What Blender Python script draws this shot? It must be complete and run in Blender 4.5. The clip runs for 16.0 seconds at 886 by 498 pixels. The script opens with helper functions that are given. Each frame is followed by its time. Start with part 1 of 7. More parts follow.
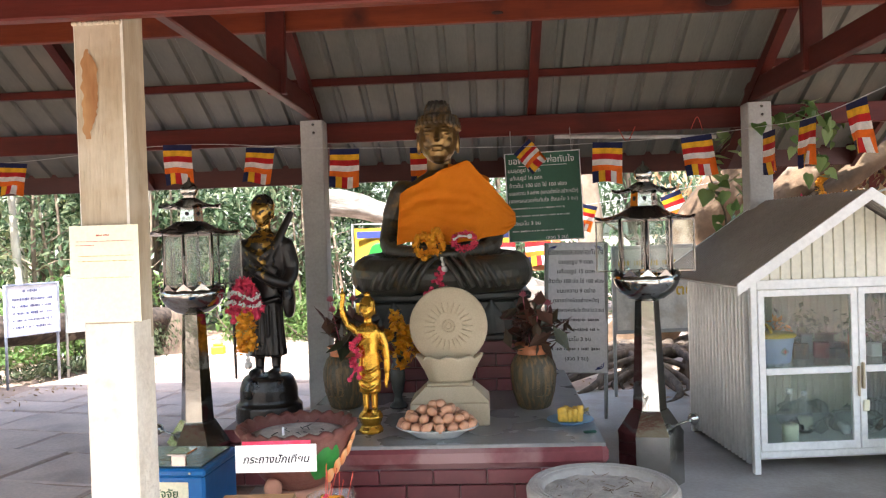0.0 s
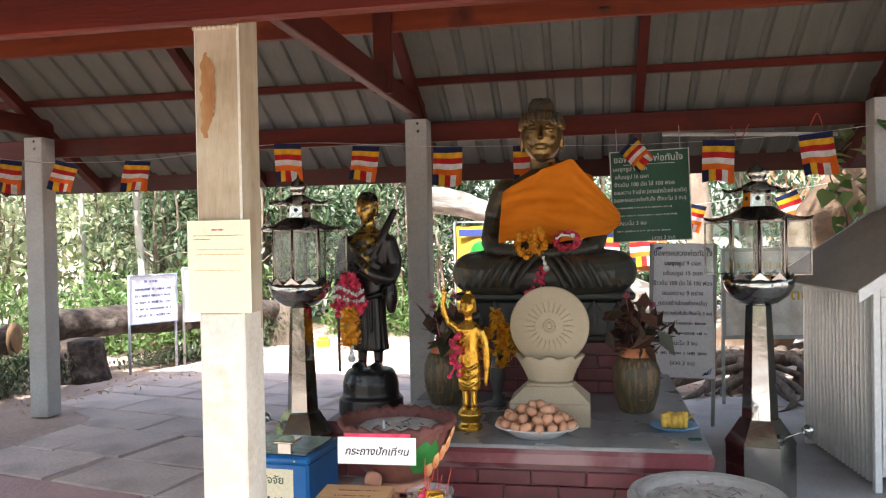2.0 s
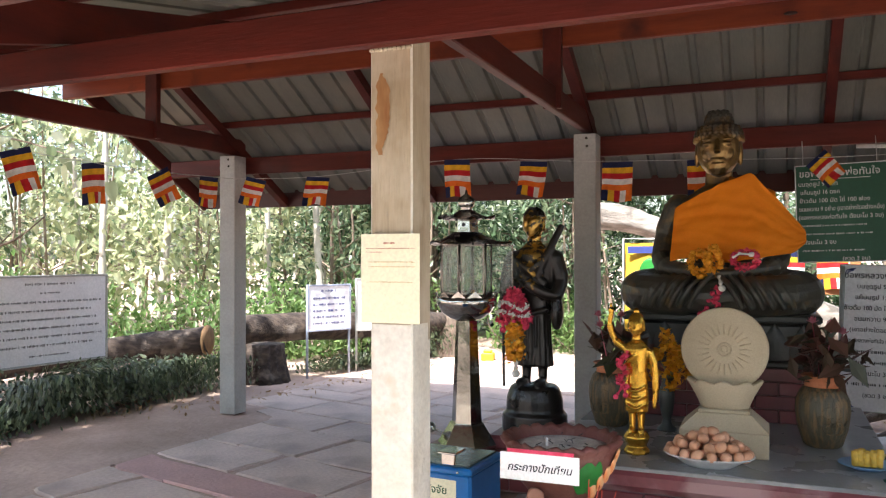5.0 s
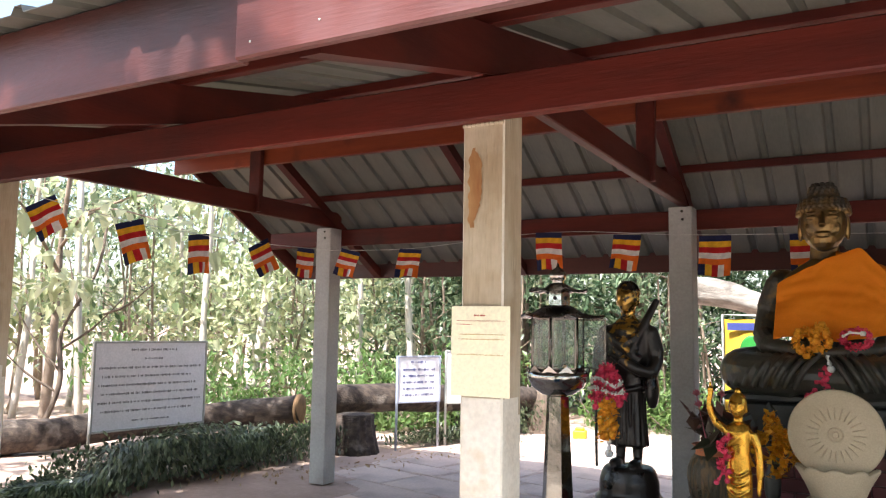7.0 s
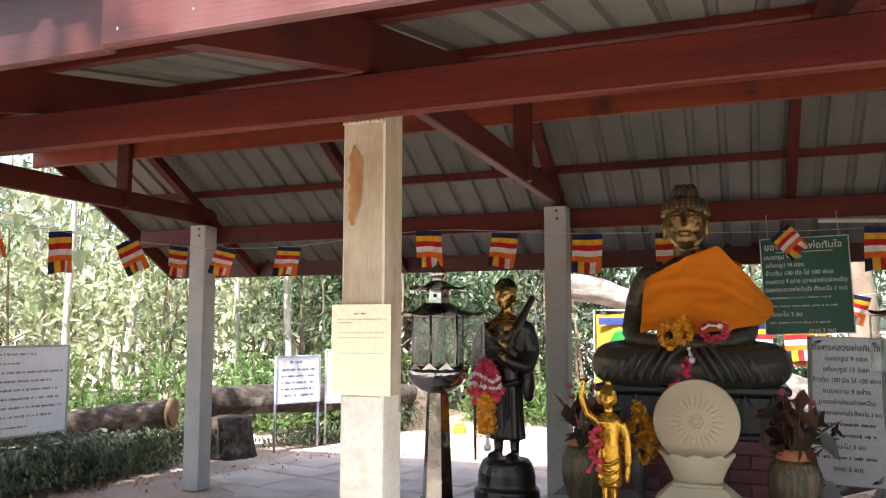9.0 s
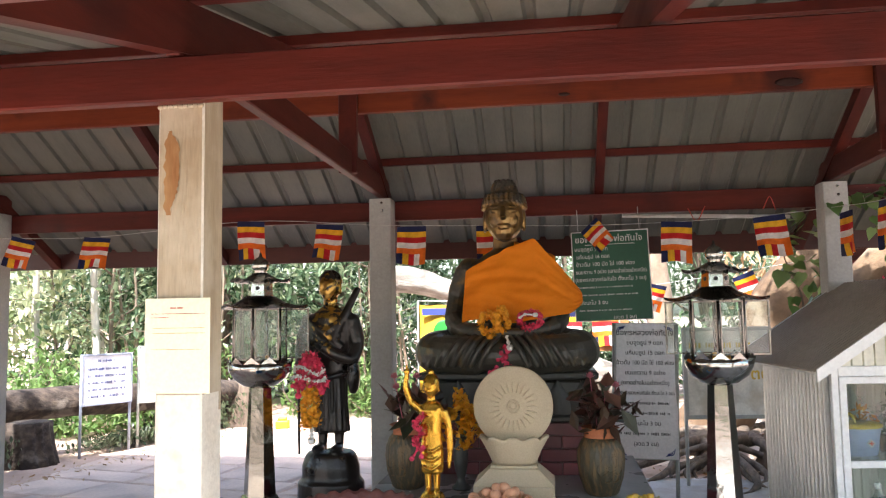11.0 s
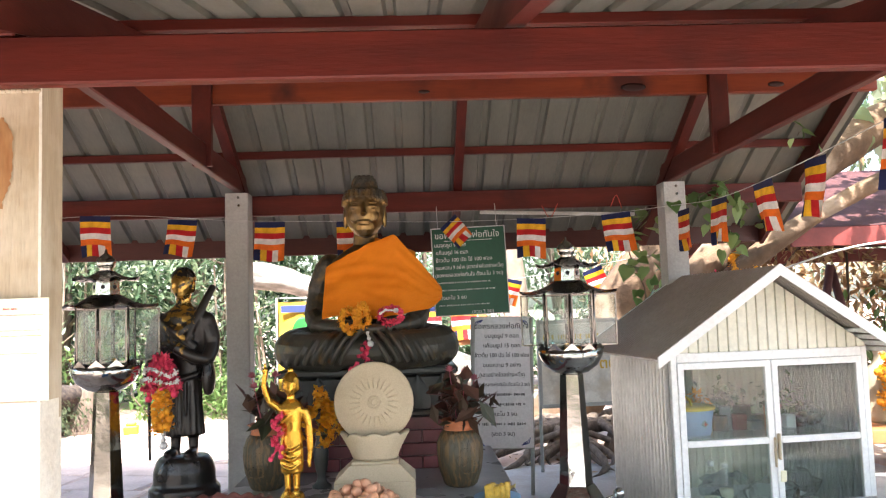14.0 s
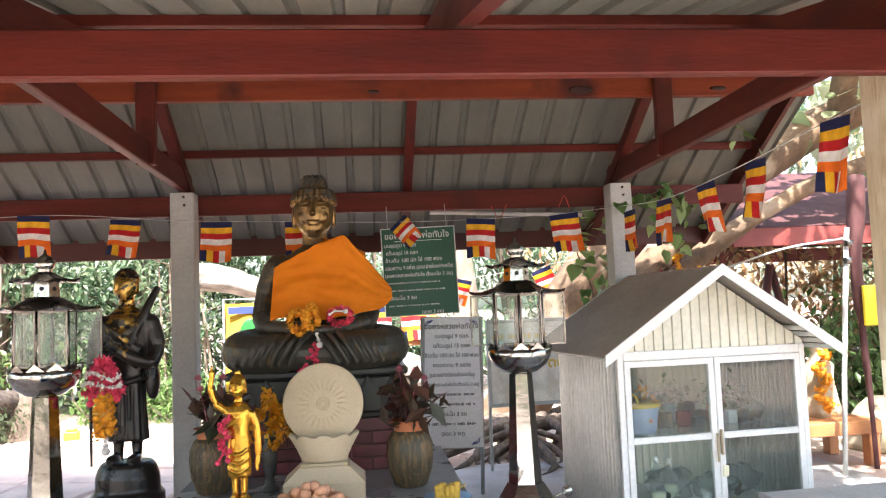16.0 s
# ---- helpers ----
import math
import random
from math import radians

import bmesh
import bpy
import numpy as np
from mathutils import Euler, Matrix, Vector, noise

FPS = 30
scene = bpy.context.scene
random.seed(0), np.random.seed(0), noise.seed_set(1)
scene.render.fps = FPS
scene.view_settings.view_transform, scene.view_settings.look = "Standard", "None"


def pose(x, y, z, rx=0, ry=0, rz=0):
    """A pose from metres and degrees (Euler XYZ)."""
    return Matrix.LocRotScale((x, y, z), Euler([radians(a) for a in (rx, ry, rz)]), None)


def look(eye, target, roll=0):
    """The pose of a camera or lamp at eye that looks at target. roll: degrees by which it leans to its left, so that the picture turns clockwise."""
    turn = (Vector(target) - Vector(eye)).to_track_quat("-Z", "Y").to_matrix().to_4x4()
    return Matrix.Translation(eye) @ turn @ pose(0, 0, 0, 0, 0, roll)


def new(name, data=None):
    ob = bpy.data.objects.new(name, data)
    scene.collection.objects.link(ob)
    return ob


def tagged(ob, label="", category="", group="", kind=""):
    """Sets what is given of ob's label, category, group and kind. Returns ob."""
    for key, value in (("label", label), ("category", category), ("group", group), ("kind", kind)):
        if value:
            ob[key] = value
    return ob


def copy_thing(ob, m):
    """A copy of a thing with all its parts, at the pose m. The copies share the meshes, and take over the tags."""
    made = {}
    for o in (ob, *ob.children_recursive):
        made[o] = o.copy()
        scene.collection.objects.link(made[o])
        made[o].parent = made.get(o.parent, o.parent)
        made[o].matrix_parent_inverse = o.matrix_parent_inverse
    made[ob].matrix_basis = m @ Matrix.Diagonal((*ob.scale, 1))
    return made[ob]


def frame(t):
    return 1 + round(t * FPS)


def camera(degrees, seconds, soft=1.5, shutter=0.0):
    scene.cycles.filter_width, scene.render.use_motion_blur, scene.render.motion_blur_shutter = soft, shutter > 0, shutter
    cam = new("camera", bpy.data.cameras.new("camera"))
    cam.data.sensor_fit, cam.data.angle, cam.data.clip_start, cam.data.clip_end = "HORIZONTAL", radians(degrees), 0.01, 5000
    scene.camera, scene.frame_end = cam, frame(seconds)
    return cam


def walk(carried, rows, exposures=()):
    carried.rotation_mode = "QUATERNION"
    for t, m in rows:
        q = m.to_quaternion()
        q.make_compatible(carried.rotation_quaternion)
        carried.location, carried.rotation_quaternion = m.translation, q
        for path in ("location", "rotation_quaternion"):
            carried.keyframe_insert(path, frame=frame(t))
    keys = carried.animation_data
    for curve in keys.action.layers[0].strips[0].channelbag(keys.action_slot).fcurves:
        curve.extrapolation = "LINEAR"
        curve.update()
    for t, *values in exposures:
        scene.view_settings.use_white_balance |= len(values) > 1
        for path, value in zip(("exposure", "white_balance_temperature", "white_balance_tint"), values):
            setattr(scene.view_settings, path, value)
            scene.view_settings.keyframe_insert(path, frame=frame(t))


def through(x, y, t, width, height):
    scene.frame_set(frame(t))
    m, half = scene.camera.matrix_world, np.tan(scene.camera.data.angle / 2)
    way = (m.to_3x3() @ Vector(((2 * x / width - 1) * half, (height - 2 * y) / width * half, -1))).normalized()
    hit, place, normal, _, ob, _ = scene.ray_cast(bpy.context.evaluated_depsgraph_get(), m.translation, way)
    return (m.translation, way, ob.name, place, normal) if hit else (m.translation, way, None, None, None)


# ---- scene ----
# ---- camera: it turns on the spot, at chest height in front of the shelter ----
EYE = (0.0, 0.0, 1.31)
TURNS = [  # seconds, yaw, pitch, roll
    (0.0, 3.2, -0.8, 1.9), (0.5, 3.71, -0.81, 1.83), (1.0, 5.16, -0.83, 1.62), (1.5, 7.51, -0.77, 1.41),
    (2.0, 10.61, -0.73, 1.1), (2.5, 13.45, -0.67, 0.87), (3.0, 16.31, -0.6, 0.66), (3.5, 18.51, -0.56, 0.55),
    (4.0, 20.54, -0.53, 0.36), (4.2, 21.18, -0.52, 0.32), (6.3, 25.94, 4.0, -0.51), (6.5, 27.0, 4.58, -0.65),
    (7.0, 29.25, 5.73, -0.92), (7.5, 29.4, 5.99, -0.91), (8.0, 26.9, 5.9, -0.69), (8.5, 23.98, 5.79, -0.37),
    (9.0, 20.6, 5.66, -0.06), (9.5, 17.6, 5.47, 0.24), (10.0, 14.4, 5.31, 0.57), (10.2, 13.08, 5.27, 0.64),
    (12.3, 1.43, 4.62, 1.56), (12.5, 0.77, 4.61, 1.65), (13.0, -0.62, 4.5, 1.75), (13.5, -1.41, 4.43, 1.82),
    (14.0, -2.16, 4.42, 1.88), (14.5, -3.14, 4.38, 1.96), (15.0, -4.23, 4.35, 2.09), (15.5, -5.24, 4.33, 2.15),
    (16.0, -5.8, 4.32, 2.21)]
cam = camera(58.83, 16.0, soft=1.2)
walk(cam, [(t, pose(*EYE, 90 + p, r, y)) for t, y, p, r in TURNS],
     [(t, e, 6250, 11) for t, e in ((0.0, 2.18), (2.0, 1.96), (4.0, 1.81), (7.0, 1.74), (9.5, 1.88), (12.5, 2.40), (16.0, 2.57))])

# ---- sky and sun ----
SUN = Vector((-0.10, -0.62, 1.0)).normalized()
world = bpy.data.worlds.new("world")
scene.world = world
world.use_nodes = True
wt = world.node_tree
sky = wt.nodes.new("ShaderNodeTexSky")
sky.sky_type, sky.sun_disc = "NISHITA", False
sky.sun_elevation, sky.sun_rotation = math.asin(SUN.z), math.atan2(SUN.x, SUN.y)
sky.air_density, sky.dust_density = 1.2, 3.0
wt.links.new(sky.outputs[0], wt.nodes["Background"].inputs[0])
wt.nodes["Background"].inputs[1].default_value = 0.15
lamp = bpy.data.lights.new("sun", "SUN")
lamp.energy, lamp.angle, lamp.color = 4.5, radians(0.6), (1.0, 0.97, 0.92)
sun = new("sun", lamp)
sun.matrix_world = look(SUN * 60, (0, 0, 0))

# ---- materials ----
def material(name, base, rough=0.6, metal=0.0, other=None, scale=8.0, stretch=(1, 1, 1), fine=60.0, bump=0.15,
             blend=(0.35, 0.65), stain=None, stain_scale=1.5, stain_at=(0.55, 0.7), vary=0.0, spec=0.5, coords="Object"):
    """A surface with two scales of colour change, optional stains, fine relief and a change from piece to piece."""
    m = bpy.data.materials.new(name)
    m.use_nodes = True
    t = m.node_tree
    n, l = t.nodes, t.links
    p = n["Principled BSDF"]
    tc, mp = n.new("ShaderNodeTexCoord"), n.new("ShaderNodeMapping")
    mp.inputs["Scale"].default_value = stretch
    l.new(tc.outputs[coords], mp.inputs[0])
    n1, n2 = n.new("ShaderNodeTexNoise"), n.new("ShaderNodeTexNoise")
    for nd, s in ((n1, scale), (n2, fine)):
        nd.inputs["Scale"].default_value, nd.inputs["Detail"].default_value = s, 6.0
        l.new(mp.outputs[0], nd.inputs["Vector"])
    r1 = n.new("ShaderNodeMapRange")
    r1.inputs[1].default_value, r1.inputs[2].default_value = blend
    l.new(n1.outputs[0], r1.inputs[0])
    mix = n.new("ShaderNodeMix")
    mix.data_type = "RGBA"
    mix.inputs[6].default_value = (*base, 1)
    mix.inputs[7].default_value = (*(other or [c * 0.72 for c in base]), 1)
    l.new(r1.outputs[0], mix.inputs[0])
    out = mix.outputs[2]
    g = n.new("ShaderNodeMapRange")
    g.inputs[1].default_value, g.inputs[2].default_value = 0.3, 0.7
    g.inputs[3].default_value, g.inputs[4].default_value = 0.91, 1.07
    l.new(n2.outputs[0], g.inputs[0])
    gm = n.new("ShaderNodeMix")
    gm.data_type, gm.blend_type = "RGBA", "MULTIPLY"
    gm.inputs[0].default_value = 1.0
    l.new(out, gm.inputs[6]), l.new(g.outputs[0], gm.inputs[7])
    out = gm.outputs[2]
    if stain:
        n3, r3, m3 = n.new("ShaderNodeTexNoise"), n.new("ShaderNodeMapRange"), n.new("ShaderNodeMix")
        n3.inputs["Scale"].default_value, n3.inputs["Detail"].default_value = stain_scale, 8.0
        l.new(tc.outputs[coords], n3.inputs["Vector"])
        r3.inputs[1].default_value, r3.inputs[2].default_value = stain_at
        m3.data_type = "RGBA"
        m3.inputs[7].default_value = (*stain, 1)
        l.new(n3.outputs[0], r3.inputs[0]), l.new(r3.outputs[0], m3.inputs[0]), l.new(out, m3.inputs[6])
        out = m3.outputs[2]
    if vary:
        oi, rv, hv = n.new("ShaderNodeObjectInfo"), n.new("ShaderNodeMapRange"), n.new("ShaderNodeHueSaturation")
        rv.inputs[3].default_value, rv.inputs[4].default_value = 1 - vary, 1 + vary
        l.new(oi.outputs["Random"], rv.inputs[0]), l.new(rv.outputs[0], hv.inputs["Value"]), l.new(out, hv.inputs["Color"])
        out = hv.outputs[0]
    l.new(out, p.inputs["Base Color"])
    p.inputs["Roughness"].default_value, p.inputs["Metallic"].default_value = rough, metal
    p.inputs["Specular IOR Level"].default_value = spec
    rr = n.new("ShaderNodeMapRange")
    rr.inputs[3].default_value, rr.inputs[4].default_value = max(0.03, rough - 0.12), min(1, rough + 0.12)
    l.new(n1.outputs[0], rr.inputs[0]), l.new(rr.outputs[0], p.inputs["Roughness"])
    if bump:
        b = n.new("ShaderNodeBump")
        b.inputs["Strength"].default_value, b.inputs["Distance"].default_value = bump, 0.01
        l.new(n2.outputs[0], b.inputs["Height"]), l.new(b.outputs[0], p.inputs["Normal"])
    return m


def leaf_material(name, a, b, through=0.5, gloss=0.45):
    """Leaves: colour changes from leaf to leaf, and light shines through them."""
    m = bpy.data.materials.new(name)
    m.use_nodes = True
    n, l = m.node_tree.nodes, m.node_tree.links
    p = n["Principled BSDF"]
    ge, ra = n.new("ShaderNodeNewGeometry"), n.new("ShaderNodeValToRGB")
    ra.color_ramp.elements[0].color, ra.color_ramp.elements[1].color = (*a, 1), (*b, 1)
    l.new(ge.outputs["Random Per Island"], ra.inputs[0])
    l.new(ra.outputs[0], p.inputs["Base Color"])
    p.inputs["Roughness"].default_value = gloss
    tr, mx = n.new("ShaderNodeBsdfTranslucent"), n.new("ShaderNodeMixShader")
    l.new(ra.outputs[0], tr.inputs[0])
    mx.inputs[0].default_value = through
    l.new(p.outputs[0], mx.inputs[1]), l.new(tr.outputs[0], mx.inputs[2])
    l.new(mx.outputs[0], n["Material Output"].inputs[0])
    return m


def glass_material(name, tint=(0.9, 0.95, 0.93), rough=0.02, dirt=0.15):
    m = bpy.data.materials.new(name)
    m.use_nodes = True
    n, l = m.node_tree.nodes, m.node_tree.links
    gl, tp, mx, fr = n.new("ShaderNodeBsdfGlossy"), n.new("ShaderNodeBsdfTransparent"), n.new("ShaderNodeMixShader"), n.new("ShaderNodeLayerWeight")
    gl.inputs["Roughness"].default_value = rough
    tp.inputs[0].default_value = (*tint, 1)
    fr.inputs[0].default_value = 0.5
    up, ml = n.new("ShaderNodeMath"), n.new("ShaderNodeMath")
    up.operation, ml.operation = "POWER", "MULTIPLY_ADD"
    up.inputs[1].default_value, ml.inputs[1].default_value, ml.inputs[2].default_value = 4.0, 0.7, 0.035
    l.new(fr.outputs["Facing"], up.inputs[0]), l.new(up.outputs[0], ml.inputs[0])
    l.new(ml.outputs[0], mx.inputs[0]), l.new(tp.outputs[0], mx.inputs[1]), l.new(gl.outputs[0], mx.inputs[2])
    df, m2, no, rg = n.new("ShaderNodeBsdfDiffuse"), n.new("ShaderNodeMixShader"), n.new("ShaderNodeTexNoise"), n.new("ShaderNodeMapRange")
    tc = n.new("ShaderNodeTexCoord")
    no.inputs["Scale"].default_value = 9.0
    l.new(tc.outputs["Object"], no.inputs["Vector"])
    rg.inputs[1].default_value, rg.inputs[2].default_value, rg.inputs[3].default_value, rg.inputs[4].default_value = 0.35, 0.75, dirt * 0.4, dirt * 1.4
    l.new(no.outputs[0], rg.inputs[0]), l.new(rg.outputs[0], m2.inputs[0])
    df.inputs[0].default_value = (0.75, 0.78, 0.74, 1)
    l.new(mx.outputs[0], m2.inputs[1]), l.new(df.outputs[0], m2.inputs[2]), l.new(m2.outputs[0], n["Material Output"].inputs[0])
    return m


def gilded(name, dark, gold, at=(0.55, 0.6), scale=14.0, rough=0.35, rise=(0, 1), reach=0.08, cap=None, side=None):
    """Dark lacquered bronze with patches of gold leaf rubbed on."""
    m = material(name, dark, rough, 0.55, scale=6, fine=70, bump=0.2)
    n, l = m.node_tree.nodes, m.node_tree.links
    p = n["Principled BSDF"]
    old = p.inputs["Base Color"].links[0].from_socket
    no, r, mx, tc = n.new("ShaderNodeTexNoise"), n.new("ShaderNodeMapRange"), n.new("ShaderNodeMix"), n.new("ShaderNodeTexCoord")
    no.inputs["Scale"].default_value, no.inputs["Detail"].default_value = scale, 5.0
    l.new(tc.outputs["Object"], no.inputs["Vector"])
    # gold sits where visitors reach: on the face and breast, and thins out further down
    sep, hi, mul = n.new("ShaderNodeSeparateXYZ"), n.new("ShaderNodeMapRange"), n.new("ShaderNodeMath")
    l.new(tc.outputs["Object"], sep.inputs[0])
    l.new(sep.outputs[2], hi.inputs[0])
    hi.inputs[1].default_value, hi.inputs[2].default_value = rise
    hi.inputs[3].default_value, hi.inputs[4].default_value = -reach, reach
    mul.operation = "ADD"
    l.new(no.outputs[0], mul.inputs[0]), l.new(hi.outputs[0], mul.inputs[1])
    got = mul.outputs[0]
    if cap:     # the hair stays dark
        cp, ad = n.new("ShaderNodeMapRange"), n.new("ShaderNodeMath")
        cp.inputs[1].default_value, cp.inputs[2].default_value, cp.inputs[4].default_value = *cap, 0.22
        l.new(sep.outputs[2], cp.inputs[0])
        ad.operation = "SUBTRACT"
        l.new(got, ad.inputs[0]), l.new(cp.outputs[0], ad.inputs[1])
        got = ad.outputs[0]
    if side:    # and the leaf thins out towards the sides
        ab, fa, sb = n.new("ShaderNodeMath"), n.new("ShaderNodeMapRange"), n.new("ShaderNodeMath")
        ab.operation, sb.operation = "ABSOLUTE", "SUBTRACT"
        l.new(sep.outputs[0], ab.inputs[0]), l.new(ab.outputs[0], fa.inputs[0])
        fa.inputs[1].default_value, fa.inputs[2].default_value, fa.inputs[4].default_value = *side, 0.25
        l.new(got, sb.inputs[0]), l.new(fa.outputs[0], sb.inputs[1])
        got = sb.outputs[0]
    r.inputs[1].default_value, r.inputs[2].default_value = at
    l.new(got, r.inputs[0]), l.new(r.outputs[0], mx.inputs[0])
    mx.data_type = "RGBA"
    mx.inputs[7].default_value = (*gold, 1)
    l.new(old, mx.inputs[6]), l.new(mx.outputs[2], p.inputs["Base Color"])
    l.new(r.outputs[0], p.inputs["Metallic"])
    return m


WOOD = material("red_stained_timber", (0.126, 0.0175, 0.010), 0.5, other=(0.052, 0.008, 0.006), scale=3.2, stretch=(0.3, 2.5, 2.5), fine=45, bump=0.15, blend=(0.3, 0.7), stain=(0.045, 0.010, 0.008), stain_scale=2.2, stain_at=(0.56, 0.74), spec=0.25)
# sky light on the front eaves board is mixed into a pinker red
WOOD_SKYLIT = material("skylit_red_timber", (0.118, 0.034, 0.028), 0.38, other=(0.075, 0.019, 0.016), scale=3, stretch=(0.3, 3, 3), fine=45, bump=0.12, blend=(0.3, 0.7), stain=(0.16, 0.080, 0.078), stain_scale=2.0, stain_at=(0.5, 0.72), spec=0.45)
WOOD_Y = material("red_stained_timber_across", (0.095, 0.015, 0.009), 0.5, other=(0.05, 0.009, 0.007), scale=3.2, stretch=(2.5, 0.3, 2.5), fine=45, bump=0.15, blend=(0.3, 0.7), stain=(0.04, 0.010, 0.008), stain_scale=2.4, stain_at=(0.56, 0.74), spec=0.25)
WOOD_FASCIA = material("weathered_red_fascia", (0.095, 0.024, 0.018), 0.42, other=(0.055, 0.013, 0.011), scale=2.0, stretch=(0.4, 2.2, 2.2), fine=45, bump=0.15, blend=(0.3, 0.7), stain=(0.028, 0.016, 0.017), stain_scale=1.3, stain_at=(0.54, 0.7), spec=0.4)
WOOD_RIDGE = material("orange_brown_timber", (0.24, 0.048, 0.016), 0.45, other=(0.12, 0.020, 0.010), scale=3, stretch=(0.25, 3, 3), fine=40, bump=0.1, blend=(0.3, 0.7), stain=(0.06, 0.014, 0.010), stain_scale=2.0, stain_at=(0.56, 0.68), spec=0.3)
SHEET = material("grey_roof_sheet", (0.160, 0.158, 0.130), 0.5, 0.1, other=(0.125, 0.125, 0.103), scale=2.0, stretch=(3, 0.5, 1), fine=30, bump=0.03, stain=(0.19, 0.172, 0.135), stain_scale=1.6)
POST_OLD = material("weathered_concrete", (0.47, 0.385, 0.265), 0.85, other=(0.35, 0.27, 0.17), scale=6, stretch=(3, 3, 0.3), fine=50, bump=0.5, blend=(0.3, 0.7), stain=(0.56, 0.49, 0.37), stain_scale=3.0, stain_at=(0.5, 0.66))
POST_GREY = material("grey_painted_concrete", (0.42, 0.42, 0.39), 0.8, other=(0.36, 0.355, 0.33), scale=5, fine=60, bump=0.3, stain=(0.30, 0.29, 0.25), stain_scale=4, stain_at=(0.6, 0.75))
RUST = material("rust_brown_stain", (0.26, 0.11, 0.035), 0.85, other=(0.40, 0.22, 0.09), scale=12, stretch=(2, 2, 0.5), fine=60)
CONCRETE = material("grey_concrete_floor", (0.42, 0.39, 0.36), 0.85, other=(0.34, 0.315, 0.285), scale=2.5, fine=45, bump=0.35, stain=(0.22, 0.18, 0.14), stain_scale=1.4, stain_at=(0.52, 0.72))
EARTH = material("dry_brown_earth", (0.47, 0.335, 0.265), 0.95, other=(0.34, 0.235, 0.18), scale=1.6, fine=22, bump=1.0, stain=(0.40, 0.32, 0.24), stain_scale=0.7)
FLAG = material("worn_flagstone", (0.62, 0.475, 0.395), 0.8, other=(0.48, 0.365, 0.305), scale=3, fine=40, bump=0.4, blend=(0.3, 0.7), stain=(0.37, 0.29, 0.245), stain_scale=2.0, vary=0.09)
FLAG_RED = material("red_flagstone", (0.52, 0.31, 0.275), 0.8, other=(0.45, 0.28, 0.25), scale=3, fine=40, bump=0.4)
MAROON = material("maroon_glazed_brick", (0.165, 0.036, 0.042), 0.36, other=(0.12, 0.026, 0.031), scale=6, fine=40, bump=0.1, vary=0.18)
MAROON_TRIM = material("maroon_painted_cement", (0.23, 0.060, 0.066), 0.42, other=(0.175, 0.044, 0.05), scale=4, fine=40, bump=0.2, stain=(0.34, 0.19, 0.185), stain_scale=1.8, stain_at=(0.54, 0.6))
MORTAR = material("grey_mortar", (0.30, 0.235, 0.22), 0.9, scale=20, fine=90, bump=0.4)
ALTAR_TOP = material("polished_grey_cement", (0.27, 0.27, 0.265), 0.28, other=(0.22, 0.22, 0.215), scale=3, fine=40, bump=0.06, stain=(0.33, 0.31, 0.29), stain_scale=2)
CREAM = material("cream_sandstone", (0.49, 0.405, 0.275), 0.8, other=(0.42, 0.345, 0.23), scale=4, fine=150, bump=0.08)
POST_PALE = material("pale_rough_concrete", (0.72, 0.68, 0.59), 0.85, other=(0.64, 0.58, 0.48), scale=9, fine=60, bump=0.35, stain=(0.60, 0.50, 0.36), stain_scale=6, stain_at=(0.6, 0.7))
BRONZE = gilded("dark_bronze_with_gold_leaf", (0.062, 0.058, 0.044), (0.27, 0.175, 0.07), (0.42, 0.66), scale=11, rise=(1.35, 1.85), reach=0.17, rough=0.36, cap=(1.99, 2.02))
BRONZE_STAND = gilded("black_bronze_with_gold_leaf", (0.018, 0.015, 0.013), (0.52, 0.32, 0.08), (0.54, 0.62), scale=30, rough=0.3, rise=(0.62, 1.16), reach=0.16, cap=(1.218, 1.232), side=(0.06, 0.11))
STONE_DARK = material("dark_green_lacquered_stone", (0.045, 0.048, 0.042), 0.4, 0.1, other=(0.03, 0.032, 0.028), scale=6, fine=50, bump=0.25)
GOLD = material("bright_gold_paint", (0.75, 0.42, 0.06), 0.25, 0.9, other=(0.62, 0.33, 0.04), scale=8, fine=60, bump=0.08)
STEEL = material("polished_stainless_steel", (0.58, 0.58, 0.55), 0.08, 1.0, other=(0.42, 0.42, 0.39), scale=3, fine=7, bump=0.35)
STEEL_DARK = material("tarnished_steel_sheet", (0.26, 0.245, 0.225), 0.26, 1.0, other=(0.13, 0.12, 0.11), scale=8, fine=30, bump=0.1)
CLOTH_ORANGE = material("orange_robe_cloth", (0.75, 0.22, 0.008), 0.75, other=(0.66, 0.18, 0.006), scale=5, fine=250, bump=0.1, spec=0.2)
MARIGOLD = material("marigold_yellow_petals", (0.80, 0.38, 0.012), 0.7, other=(0.72, 0.27, 0.01), scale=30, fine=90, bump=0.5)
PINK = material("magenta_pink_petals", (0.72, 0.055, 0.13), 0.65, other=(0.58, 0.03, 0.08), scale=30, fine=90, bump=0.4)
WHITE = material("white_painted_metal", (0.80, 0.80, 0.77), 0.4, other=(0.74, 0.74, 0.70), scale=3, fine=40, bump=0.03)
ALU = material("ribbed_aluminium_sheet", (0.55, 0.55, 0.53), 0.35, 0.7, other=(0.46, 0.46, 0.44), scale=3, fine=30, bump=0.03)
CREAM_SHEET = material("cream_ribbed_sheet", (0.78, 0.75, 0.61), 0.45, other=(0.64, 0.62, 0.49), scale=2, fine=40, bump=0.03)
ROOF_GREY = material("grey_brown_ribbed_sheet", (0.36, 0.31, 0.26), 0.6, 0.0, other=(0.30, 0.255, 0.21), scale=2, fine=40, bump=0.05)
GLASS = glass_material("dusty_glass", dirt=0.035)
PATTERN_GLASS = glass_material("stippled_pattern_glass", tint=(0.80, 0.86, 0.83), rough=0.25, dirt=0.13)
